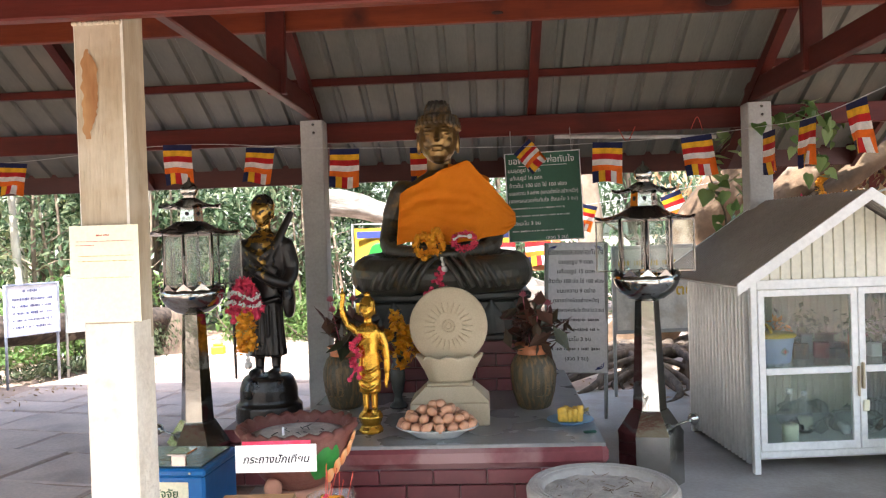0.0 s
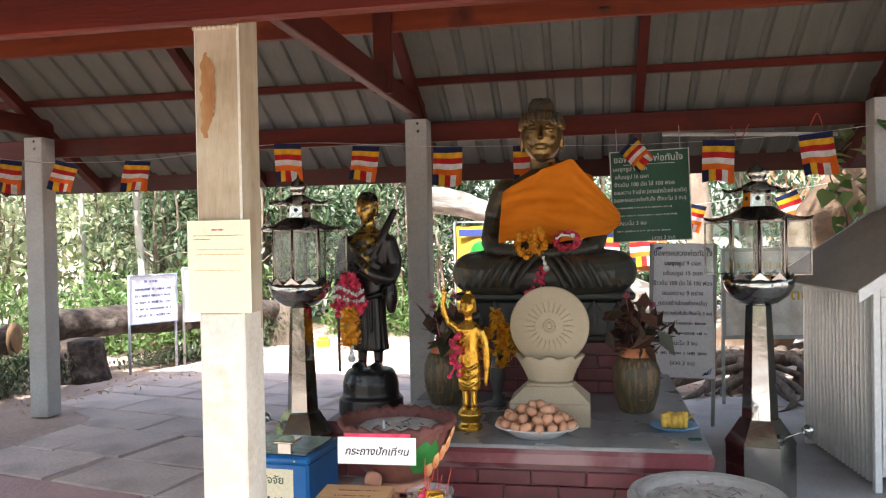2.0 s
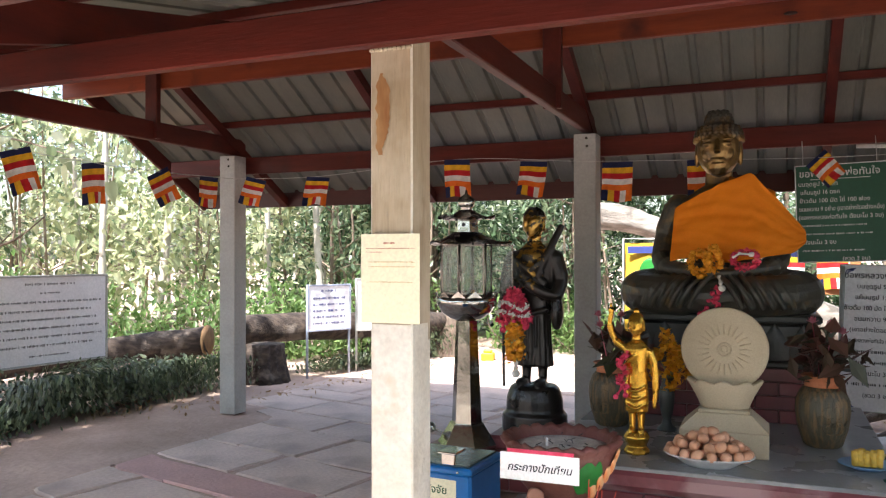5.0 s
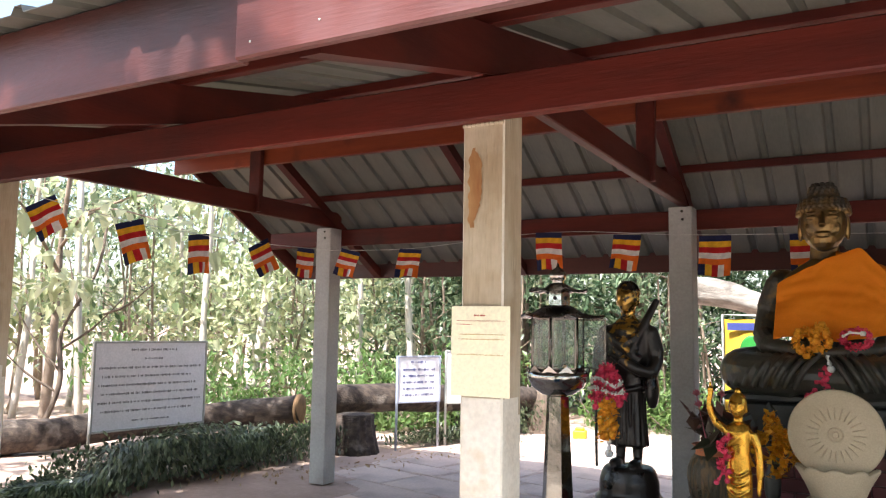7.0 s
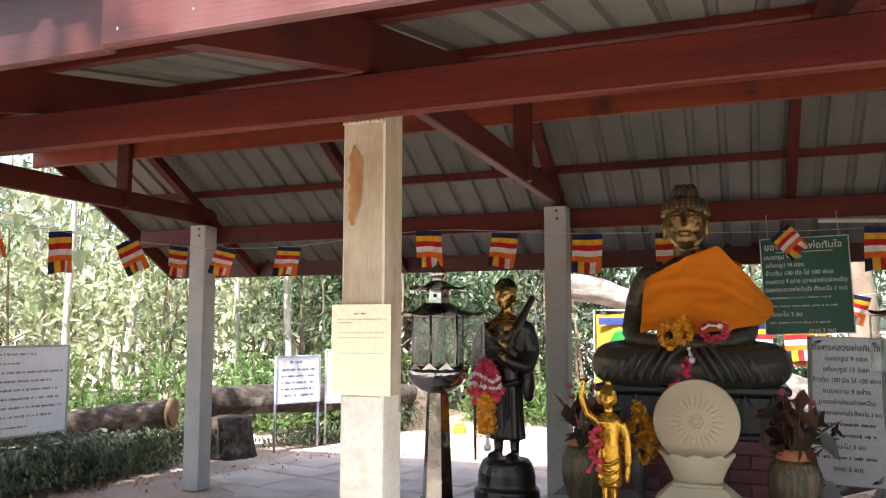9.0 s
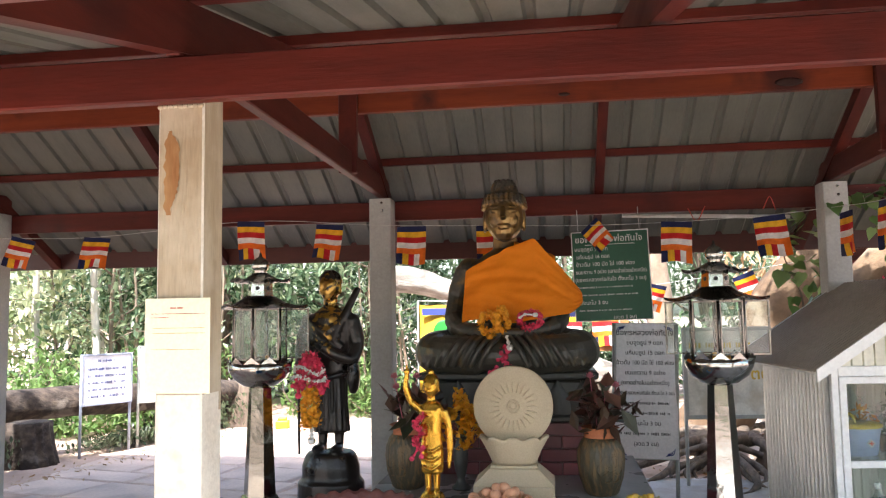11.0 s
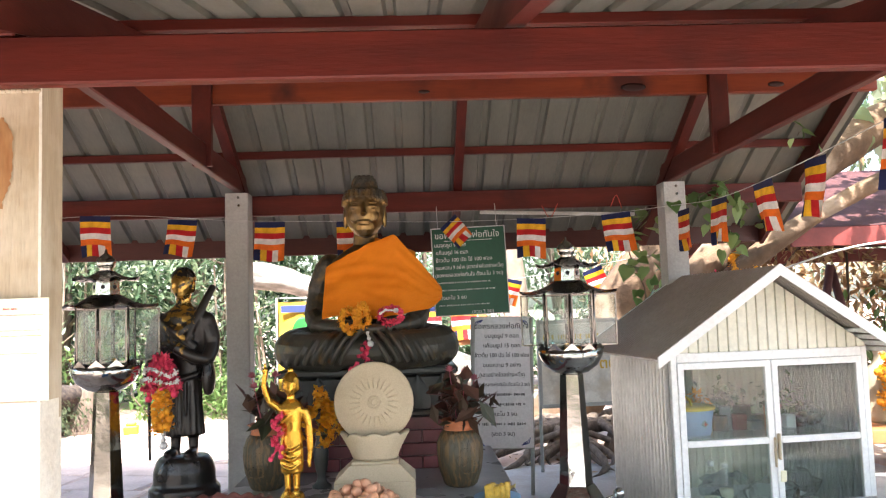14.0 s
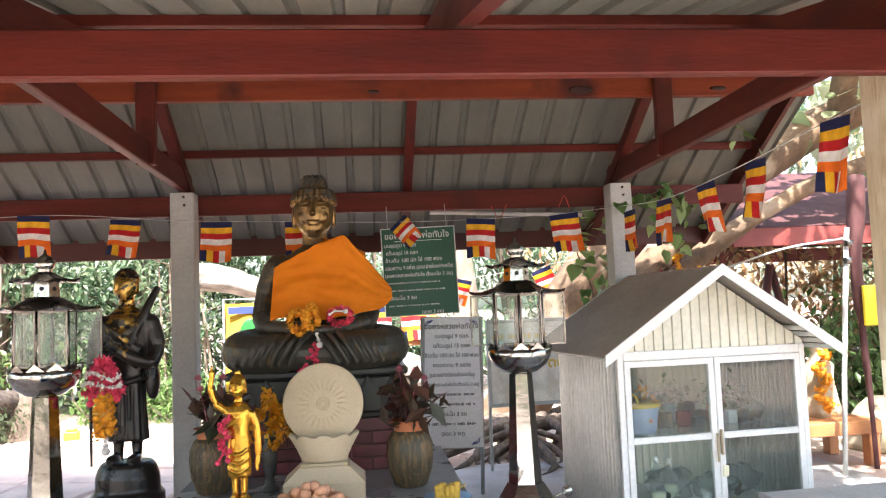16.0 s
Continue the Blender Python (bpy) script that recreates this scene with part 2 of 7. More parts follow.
# same steel as STEEL; one lantern's darker reflections are put into the colour
STEEL_DIMMED = material("dimmed_reflection_steel", (0.36, 0.37, 0.33), 0.09, 1.0, other=(0.24, 0.245, 0.22), scale=5, fine=7, bump=0.35)
GLASS_CLEAN = glass_material("clear_glass", dirt=0.05)
PLASTIC_CLEAR = glass_material("clear_plastic", tint=(0.95, 0.96, 0.96), rough=0.1, dirt=0.1)
PAPER_Y = material("pale_yellow_paper", (0.84, 0.80, 0.57), 0.8, other=(0.82, 0.77, 0.53), scale=2, fine=90, bump=0.05)
PAPER_W = material("white_paper", (0.82, 0.81, 0.78), 0.8, other=(0.78, 0.77, 0.74), scale=3, fine=90, bump=0.05)
BOARD_W = material("white_vinyl_board", (0.87, 0.85, 0.86), 0.5, other=(0.81, 0.79, 0.80), scale=3, fine=60, bump=0.05)
BOARD_G = material("green_painted_board", (0.012, 0.105, 0.055), 0.4, other=(0.010, 0.088, 0.046), scale=3, fine=60, bump=0.05)
INK = material("black_ink", (0.02, 0.02, 0.025), 0.6, bump=0)
INK_BLUE = material("blue_ink", (0.04, 0.06, 0.25), 0.6, bump=0)
INK_RED = material("red_ink", (0.55, 0.06, 0.03), 0.6, bump=0)
INK_ORANGE = material("orange_ink", (0.72, 0.42, 0.10), 0.6, bump=0)
INK_WHITE = material("white_lettering", (0.80, 0.82, 0.80), 0.5, bump=0)
INK_YELLOW = material("yellow_lettering", (0.72, 0.48, 0.06), 0.6, bump=0)
BLUE = material("blue_painted_steel", (0.012, 0.15, 0.42), 0.35, other=(0.010, 0.125, 0.36), scale=5, fine=40, bump=0.05)
BLACK_GLASS = material("grey_green_reflecting_plate", (0.16, 0.23, 0.23), 0.22, 0.3, scale=4, bump=0.02)
TERRACOTTA = material("red_painted_terracotta", (0.13, 0.035, 0.028), 0.6, other=(0.17, 0.07, 0.052), scale=9, fine=50, bump=0.4)
TERRA_PALE = material("pinkish_terracotta", (0.42, 0.20, 0.13), 0.7, other=(0.34, 0.16, 0.10), scale=9, fine=50, bump=0.3)
ASH = material("grey_incense_ash", (0.55, 0.51, 0.46), 0.95, other=(0.33, 0.30, 0.27), scale=14, fine=120, bump=0.9)
GREEN_PAINT = material("leaf_green_paint", (0.02, 0.22, 0.03), 0.5, scale=6, bump=0.1)
PETAL_PAINT = material("painted_lotus_petal", (0.80, 0.55, 0.28), 0.5, other=(0.75, 0.22, 0.06), scale=7, bump=0.1)
VASE = material("olive_brown_glazed_clay", (0.065, 0.055, 0.032), 0.5, other=(0.17, 0.105, 0.045), scale=26, stretch=(1.8, 1.8, 0.3), fine=40, bump=0.8, blend=(0.48, 0.6))
VASE_LIP = material("orange_clay_rim", (0.50, 0.18, 0.08), 0.6, scale=9, fine=50, bump=0.3)
EGG = material("brown_eggshell", (0.62, 0.33, 0.20), 0.5, other=(0.55, 0.28, 0.16), scale=12, fine=140, bump=0.05, vary=0.16)
ENAMEL = material("white_enamel", (0.80, 0.80, 0.80), 0.2, scale=3, bump=0.01)
PLATE_BLUE = material("light_blue_plastic", (0.22, 0.42, 0.66), 0.35, scale=3, bump=0.01)
CORN = material("yellow_kernels", (0.72, 0.45, 0.06), 0.5, scale=60, fine=120, bump=0.5)
BARK = material("grey_brown_bark", (0.17, 0.125, 0.09), 0.95, other=(0.08, 0.057, 0.042), scale=6, stretch=(3, 3, 0.7), fine=40, bump=1.0)
BARK_PALE = material("pale_smooth_bark", (0.27, 0.205, 0.15), 0.85, other=(0.17, 0.122, 0.085), scale=4, stretch=(1, 1, 1), fine=30, bump=0.6, stain=(0.30, 0.24, 0.18), stain_scale=3)
BARK_LEAN = material("brown_flaking_bark", (0.17, 0.105, 0.058), 0.9, other=(0.085, 0.052, 0.030), scale=5, stretch=(1, 1, 1), fine=24, bump=1.0, stain=(0.24, 0.175, 0.12), stain_scale=2.4, stain_at=(0.54, 0.62))
LOG_BARK = material("weathered_log", (0.085, 0.060, 0.044), 0.95, other=(0.03, 0.021, 0.016), scale=7, stretch=(0.5, 2.5, 2.5), fine=26, bump=1.0, blend=(0.35, 0.6), stain=(0.16, 0.13, 0.105), stain_scale=4.0, stain_at=(0.58, 0.66))
LOG_END = material("cut_log_end", (0.30, 0.175, 0.08), 0.85, other=(0.20, 0.115, 0.055), scale=10, fine=60, bump=0.4)
TABLE_WOOD = material("orange_brown_boards", (0.45, 0.19, 0.07), 0.5, other=(0.36, 0.14, 0.05), scale=4, stretch=(0.3, 3, 3), fine=50, bump=0.1)
VARNISH = material("varnished_pale_wood", (0.56, 0.34, 0.17), 0.4, other=(0.46, 0.26, 0.12), scale=4, stretch=(0.3, 3, 3), fine=50, bump=0.1)
RED_CLOTH = material("faded_maroon_cloth", (0.085, 0.026, 0.024), 0.8, other=(0.06, 0.018, 0.017), scale=8, fine=120, bump=0.2)
RED_PAINT = material("dull_red_paint", (0.22, 0.036, 0.028), 0.55, other=(0.16, 0.027, 0.022), scale=4, fine=40, bump=0.1)
PVC = material("white_pipe", (0.72, 0.71, 0.68), 0.4, scale=4, bump=0.02)
WIRE = material("thin_white_cord", (0.55, 0.54, 0.5), 0.7, bump=0)
PLANT_RED = leaf_material("dark_red_green_leaf", (0.045, 0.055, 0.028), (0.12, 0.035, 0.03), 0.2)
LEAF_DEEP = leaf_material("deep_green_leaf", (0.032, 0.07, 0.03), (0.20, 0.28, 0.16), 0.4, 0.25)
LEAF_MID = leaf_material("mid_green_leaf", (0.06, 0.11, 0.05), (0.32, 0.37, 0.22), 0.5, 0.3)
LEAF_YELLOW = leaf_material("yellow_green_leaf", (0.20, 0.26, 0.12), (0.72, 0.71, 0.46), 0.55, 0.33)
LEAF_FRESH = leaf_material("fresh_green_leaf", (0.08, 0.16, 0.04), (0.27, 0.38, 0.14), 0.5, 0.33)
LEAF_DRY = leaf_material("dry_orange_leaf", (0.30, 0.16, 0.07), (0.50, 0.36, 0.20), 0.4)
HEDGE = leaf_material("dark_hedge_leaf", (0.022, 0.038, 0.016), (0.15, 0.18, 0.10), 0.3, 0.28)
FLAG_COLOURS = [material("flag_" + k, c, 0.75, scale=20, fine=200, bump=0.05, spec=0.2) for k, c in (
    ("navy", (0.018, 0.022, 0.075)), ("yellow", (0.78, 0.42, 0.02)), ("red", (0.50, 0.018, 0.02)), ("white", (0.78, 0.74, 0.70)), ("orange", (0.80, 0.16, 0.015)))]


# ---- mesh helpers ----
def put(bm, verts, faces, slot=0, smooth=False):
    vs = [bm.verts.new(v) for v in verts]
    for f in faces:
        try:
            fc = bm.faces.new([vs[i] for i in f])
            fc.material_index, fc.smooth = slot, smooth
        except ValueError:
            pass
    return vs


def box(bm, x0, x1, y0, y1, z0, z1, bevel=0.004, m=None, slot=0):
    """A box with chamfered edges, turned by m."""
    b = min(bevel, (x1 - x0) / 3, (y1 - y0) / 3, (z1 - z0) / 3)
    t = bmesh.new()
    bmesh.ops.create_cube(t, size=1)
    for v in t.verts:
        v.co = Vector(((x0 + x1) / 2 + v.co.x * (x1 - x0), (y0 + y1) / 2 + v.co.y * (y1 - y0), (z0 + z1) / 2 + v.co.z * (z1 - z0)))
    if b > 0.0005:
        bmesh.ops.bevel(t, geom=t.edges[:], offset=b, segments=1, affect="EDGES")
    t.verts.ensure_lookup_table()
    vs = [(m @ v.co if m else v.co.copy()) for v in t.verts]
    for i, v in enumerate(t.verts):
        v.index = i
    put(bm, vs, [[v.index for v in f.verts] for f in t.faces], slot)
    t.free()
    return bm


def lathe(bm, prof, n=24, at=(0, 0, 0), sx=1.0, sy=1.0, slot=0, smooth=True, wave=None, m=None):
    """Turn a profile of (radius, height) round the upright axis; wave(angle, i) scales the radius."""
    vs, fs = [], []
    for i, (r, z) in enumerate(prof):
        for k in range(n):
            a = 2 * math.pi * k / n
            q = r * (wave(a, i) if wave else 1)
            v = Vector((at[0] + q * math.cos(a) * sx, at[1] + q * math.sin(a) * sy, at[2] + z))
            vs.append(m @ v if m else v)
    for i in range(len(prof) - 1):
        for k in range(n):
            a, b = i * n + k, i * n + (k + 1) % n
            fs.append((a, b, b + n, a + n))
    fs.append(tuple(range(n))[::-1])
    fs.append(tuple(range((len(prof) - 1) * n, len(prof) * n)))
    put(bm, vs, fs, slot, smooth)
    return bm


def tube(bm, pts, radii, n=10, slot=0, smooth=True, flat=1.0, rough=0.0):
    """A round bar through points with a radius at each; rough makes it knobbly."""
    pts = [Vector(p) for p in pts]
    if not hasattr(radii, "__len__"):
        radii = [radii] * len(pts)
    vs, fs = [], []
    side = None
    for i, p in enumerate(pts):
        d = (pts[min(i + 1, len(pts) - 1)] - pts[max(i - 1, 0)]).normalized()
        if side is None:
            side = d.cross(Vector((0.13, 0.2, 1))) if abs(d.z) < 0.95 else d.cross(Vector((0, 1, 0)))
        side = (side - d * side.dot(d)).normalized()
        up = d.cross(side)
        for k in range(n):
            a = 2 * math.pi * k / n
            r = radii[i]
            if rough:
                r *= 1 + rough * noise.noise(p * 2.3 + Vector((math.cos(a) * 1.3, math.sin(a) * 1.3, 7)))
            vs.append(p + (side * math.cos(a) + up * math.sin(a) * flat) * r)
    for i in range(len(pts) - 1):
        for k in range(n):
            a, b = i * n + k, i * n + (k + 1) % n
            fs.append((a, b, b + n, a + n))
    fs.append(tuple(range(n))[::-1])
    fs.append(tuple(range((len(pts) - 1) * n, len(pts) * n)))
    put(bm, vs, fs, slot, smooth)
    return bm


def ball(bm, c, r, n=12, rot=None, slot=0):
    """An ellipsoid; r is one radius or three."""
    r = (r, r, r) if not hasattr(r, "__len__") else r
    prof = [(math.sin(math.pi * i / (n // 2 + 1)), -math.cos(math.pi * i / (n // 2 + 1))) for i in range(1, n // 2 + 1)]
    m = Matrix.Translation(c) @ (rot or Matrix()) @ Matrix.Diagonal((*r, 1))
    return lathe(bm, prof, n, slot=slot, m=m)


def smooth_path(pts, k=6):
    """A rounder line through points (Catmull-Rom)."""
    p = [Vector(q) for q in pts]
    p = [p[0] * 2 - p[1]] + p + [p[-1] * 2 - p[-2]]
    out = []
    for i in range(1, len(p) - 2):
        for j in range(k):
            t = j / k
            out.append(0.5 * ((2 * p[i]) + (p[i + 1] - p[i - 1]) * t + (2 * p[i - 1] - 5 * p[i] + 4 * p[i + 1] - p[i + 2]) * t * t + (3 * p[i] - p[i - 1] - 3 * p[i + 1] + p[i + 2]) * t ** 3))
    return out + [p[-2]]


def mesh_of(name, bm, mats):
    me = bpy.data.meshes.new(name)
    bm.to_mesh(me)
    bm.free()
    for m in (mats if isinstance(mats, (list, tuple)) else [mats]):
        me.materials.append(m)
    return me


def part(name, bm, mats, parent=None, label="", at=None):
    """Links a bmesh as one mesh object under a thing or a part."""
    ob = new(name, mesh_of(name, bm, mats))
    if at is not None:
        ob.matrix_basis = at
    if parent is not None:
        ob.parent = parent
    return tagged(ob, label)


def thing(name, label, category, at=None, group="", kind="", bm=None, mats=None):
    """A top-level thing: an Empty at its base, or one mesh."""
    ob = new(name, mesh_of(name, bm, mats) if bm else None)
    if not bm:
        ob.empty_display_size = 0.1
    if at is not None:
        ob.matrix_basis = at
    return tagged(ob, label, category, group, kind)


def words(text, size, at, mat, parent, name="lettering", align="CENTER", shear=0.0, widest=9.0):
    """A line of raised lettering in the built-in font, kept as a mesh."""
    cu = bpy.data.curves.new(name, "FONT")
    cu.body, cu.size, cu.align_x, cu.align_y, cu.extrude, cu.shear, cu.offset = text, size, align, "CENTER", 0.0006, shear, size * 0.012
    tmp = bpy.data.objects.new(name, cu)
    scene.collection.objects.link(tmp)
    me = bpy.data.meshes.new_from_object(tmp.evaluated_get(bpy.context.evaluated_depsgraph_get()))
    bpy.data.objects.remove(tmp)
    me.materials.clear()
    me.materials.append(mat)
    xs = [v.co.x for v in me.vertices]
    if xs and max(xs) - min(xs) > widest:
        me.transform(Matrix.Diagonal((widest / (max(xs) - min(xs)), 1, 1, 1)))
    ob = new(name, me)
    ob.matrix_basis, ob.parent = at, parent
    return ob


def bars(rows, mat, parent, at, name="lettering", seed=1):
    """Unreadable lines of writing as small bars: rows of (left, right, height of line, size)."""
    rnd = random.Random(seed)
    bm = bmesh.new()
    for x0, x1, z, s in rows:
        x = x0
        while x < x1 - s * 0.4:
            w = min(rnd.uniform(0.06, 0.2) * s, x1 - x)
            h = s * rnd.uniform(0.2, 0.42)
            box(bm, x, x + w, z - h / 2, z + h / 2, 0, 0.0012, 0)
            x += w + s * rnd.choice((0.07, 0.08, 0.1, 0.12, 0.36))
    return tagged(part(name, bm, mat, parent, at=at), kind="stuff")


def leaf_mesh(name, points, size, seed, wide=0.42, droop=0.4, mats=None, long=1.0, broad=False):
    """Many single leaves, each a folded blade of six triangles' worth, round the points given."""
    rng = np.random.default_rng(seed)
    P = np.asarray(points, float)
    n = len(P)
    a = rng.uniform(0, 2 * np.pi, n)
    el = rng.normal(-droop, 0.75, n)
    d = np.stack([np.cos(a) * np.cos(el), np.sin(a) * np.cos(el), np.sin(el)], 1)
    s = np.cross(d, np.stack([rng.normal(0, 0.35, n), rng.normal(0, 0.35, n), np.ones(n)], 1))
    s /= np.linalg.norm(s, axis=1)[:, None] + 1e-9
    u = np.cross(s, d)
    L = (size * rng.uniform(0.6, 1.35, n) * long)[:, None]
    W = L * wide / long
    if broad:     # a broad blade with a rounded base and a drawn-out tip, folded along the midrib
        rim = [(0.0, 0.0), (-0.06, 0.26), (0.10, 0.49), (0.34, 0.50), (0.66, 0.26), (1.0, 0.0)]
        line = [(f, w, 0.10 * abs(w) - 0.10 * f * f) for f, w in rim] + [(f, -w, 0.10 * abs(w) - 0.10 * f * f) for f, w in rim[-2:0:-1]]
        V = np.stack([P + d * L * f + s * W * w + u * L * h for f, w, h in line], 1).reshape(-1, 3)
        me = bpy.data.meshes.new(name)
        idx = np.arange(n)[:, None] * 10
        me.from_pydata(V, [], np.concatenate([idx + [0, 1, 2, 3, 4, 5], idx + [0, 5, 6, 7, 8, 9]], 0).tolist())
        me.materials.append(mats)
        return me
    V = np.concatenate([P[:, None], (P + d * L * 0.45 + s * W * 0.5 + u * L * 0.06)[:, None], (P + d * L)[:, None],
                        (P + d * L * 0.45 - s * W * 0.5 + u * L * 0.06)[:, None]], 1).reshape(-1, 3)
    me = bpy.data.meshes.new(name)
    idx = np.arange(n)[:, None] * 4
    me.from_pydata(V, [], np.concatenate([idx + [0, 1, 2], idx + [0, 2, 3]], 0).tolist())
    for m in (mats if isinstance(mats, (list, tuple)) else [mats]):
        me.materials.append(m)
    return me

# ---- ground ----
def ground():
    bm = bmesh.new()
    n = 60
    vs, fs = [], []
    for j in range(n + 1):
        for i in range(n + 1):
            x = -1 + math.copysign(abs(i / n * 2 - 1) ** 2.2, i - n / 2) * 300
            y = 6 + math.copysign(abs(j / n * 2 - 1) ** 2.2, j - n / 2) * 300
            far = min(1, max(0, (abs(x + 1) - 4.5) / 6 + max(0, (y - 11) / 8)))
            vs.append((x, y, -0.012 + far * 0.12 * noise.noise(Vector((x * 0.35, y * 0.35, 0)))))
    for j in range(n):
        for i in range(n):
            a = j * (n + 1) + i
            fs.append((a, a + 1, a + n + 2, a + n + 1))
    put(bm, vs, fs, smooth=True)
    return thing("ground", "dry reddish earth with dust and fallen leaves", "ground", kind="structure", bm=bm, mats=EARTH)


ground()
bm = bmesh.new()
box(bm, -1.3, 3.6, -2.5, 6.6, -0.12, 0.0, 0.01)
thing("floor", "worn grey concrete floor with dirt stains", "floor", kind="structure", bm=bm, mats=CONCRETE)

# ---- shelter: posts, timber and sheet roof ----
POSTS = [(-4.18, 5.418), (-1.178, 5.418), (1.834, 5.418), (-4.10, 2.437), (-1.175, 2.437), (1.81, 2.437)]
BEAM_LO, BEAM_HI = 2.01, 2.155
RIDGE_Y, RIDGE_Z = 4.54, 2.70          # underside of the rafters at the ridge
FRONT_S, BACK_S = 0.24, 0.567          # slopes of the two roof sides
X0, X1, Y0, Y1 = -5.12, 2.82, 1.30, 6.26


def under(y):
    """Height of the rafters' underside."""
    return RIDGE_Z - (RIDGE_Y - y) * FRONT_S if y < RIDGE_Y else RIDGE_Z - (y - RIDGE_Y) * BACK_S


def lift(y):
    """How far the roof sheet lies above the rafters' underside: the front rafters are deep boards."""
    return 0.139 + max(0.0, RIDGE_Y - y) * 0.0403


def post(x, y, old):
    ob = thing("post", "square concrete post, %s" % ("bare and stained at the top, paler below" if old else "painted pale grey, with bolt holes at the top"),
               "post", pose(x, y, 0, 0, 0, 0.6 if old else 0), group="posts of the shelter")
    bm = bmesh.new()
    h = 0.0775
    zs = [i * 0.06 for i in range(36)] + [2.145]
    for k in range(4):
        n = 6
        vs, fs = [], []
        for i, z in enumerate(zs):
            for j in range(n + 1):
                u = (j / n * 2 - 1)
                w = h - (0.006 if j in (0, n) else 0)
                d = 0.0 if j in (0, n) else 0.0025 * noise.noise(Vector((u * 3 + k * 9, z * 9, x)))
                p = Vector((u * w if j in (0, n) else u * h, -h - d + (0.0 if j not in (0, n) else 0.0), z))
                vs.append(Matrix.Rotation(k * math.pi / 2, 4, "Z") @ p)
        for i in range(len(zs) - 1):
            for j in range(n):
                a = i * (n + 1) + j
                fs.append((a, a + 1, a + n + 2, a + n + 1))
        put(bm, vs, fs)
    # chamfers and ends
    c = h - 0.006
    for k in range(4):
        R4 = Matrix.Rotation(k * math.pi / 2, 4, "Z")
        put(bm, [R4 @ Vector(v) for v in ((c, -h, 0), (h, -c, 0), (h, -c, 2.145), (c, -h, 2.145))], [(0, 1, 2, 3)])
    ring = [(c, -h), (h, -c), (h, c), (c, h), (-c, h), (-h, c), (-h, -c), (-c, -h)]
    put(bm, [(a, b, 2.145) for a, b in ring], [tuple(range(8))])
    bmesh.ops.remove_doubles(bm, verts=bm.verts[:], dist=0.0008)
    for fc in bm.faces:      # paler lower part with a ragged upper edge
        c = fc.calc_center_median()
        if old and c.z < 1.07 + 0.05 * noise.noise(c * 9):
            fc.material_index = 1
    part("shaft", bm, [POST_OLD, POST_PALE] if old else POST_GREY, ob)
    if not old:
        for z in (2.06, 2.115):
            b = bmesh.new()
            lathe(b, [(0.009, 0), (0.009, 0.004), (0.004, 0.006)], 10, m=pose(0.012 if z > 2.1 else 0.016, -h - 0.001, z, 90, 0, 0))
            part("bolt", b, STEEL_DARK, ob)
    return ob


for i, (x, y) in enumerate(POSTS):
    p = post(x, y, i >= 3)
    if i == 4:   # rust stain down the upper front
        bm = bmesh.new()
        n, vs, fs = 26, [], []
        for k in range(n + 1):
            z = 1.925 - k * 0.275 / n
            f = k / n
            lo = -0.052 + 0.014 * noise.noise(Vector((k * 0.41, 3, 1))) + 0.014 * max(0, 0.15 - f) / 0.15
            hi = -0.003 - 0.03 * max(0, f - 0.6) / 0.4 - 0.025 * max(0, 0.2 - f) / 0.2 + 0.016 * noise.noise(Vector((k * 0.6, 9, 2)))
            hi = max(hi, lo + 0.004)
            vs += [(lo, -0.0815, z), (hi, -0.0815, z)]
            if k:
                fs.append((2 * k - 2, 2 * k - 1, 2 * k + 1, 2 * k))
        put(bm, vs, fs)
        part("stain", bm, RUST, p, "brown rust stain running down")
        bm = bmesh.new()    # crumbled cement at the top, under the beam
        for k in range(9):
            ball(bm, (-0.07 + k * 0.017, -0.078, 2.005 + 0.008 * noise.noise(Vector((k, 0, 0)))), (0.012, 0.008, 0.009), 6)
        part("rough_cement", bm, POST_OLD, p, "crumbled cement edge")


def timber(name, label, boxes, mat, group="timbers of the shelter", m=None):
    bm = bmesh.new()
    for b in boxes:
        box(bm, *b, 0.006, m)
    return thing(name, label, "beam", bm=bm, mats=mat, group=group)


timber("front_beam", "long red-stained timber beam bolted across the posts", [(X0, X1, 2.305, 2.357, BEAM_LO, BEAM_HI)], WOOD)
timber("back_beam", "red-stained timber beam behind the rear posts", [(X0 + 0.2, X1, 5.499, 5.55, BEAM_LO - 0.005, BEAM_HI - 0.01)], WOOD)
timber("ridge_beam", "orange-brown timber ridge beam with dark knots", [(X0, X1, RIDGE_Y - 0.025, RIDGE_Y + 0.025, 2.54, 2.68)], WOOD_RIDGE)
for x, y, r in ((1.34, RIDGE_Y - 0.0265, 0.045), (2.2, RIDGE_Y - 0.0265, 0.03), (0.1, RIDGE_Y - 0.0265, 0.02)):
    bm = bmesh.new()
    lathe(bm, [(1, 0), (0.8, 0.0015), (0.3, 0.002)], 14, m=pose(x, y, 2.585, 90, 0, 0) @ Matrix.Diagonal((r * 1.7, r * 0.55, 1, 1)))
    o = part("knot", bm, material("dark_wood_knot", (0.035, 0.01, 0.007), 0.5, bump=0.1), bpy.data.objects["ridge_beam"])
for x in (-4.18, -1.178, 1.834):
    # truss: tie beam, king post and rafters
    timber("tie_beam", "red-stained tie beam lying on the post tops", [(x - 0.026, x + 0.026, 2.30, 5.56, 2.158, 2.30)], WOOD_Y)
    timber("king_post", "short upright timber between tie beam and ridge", [(x - 0.055, x + 0.055, RIDGE_Y - 0.075, RIDGE_Y - 0.027, 2.17, 2.70)], WOOD_Y)


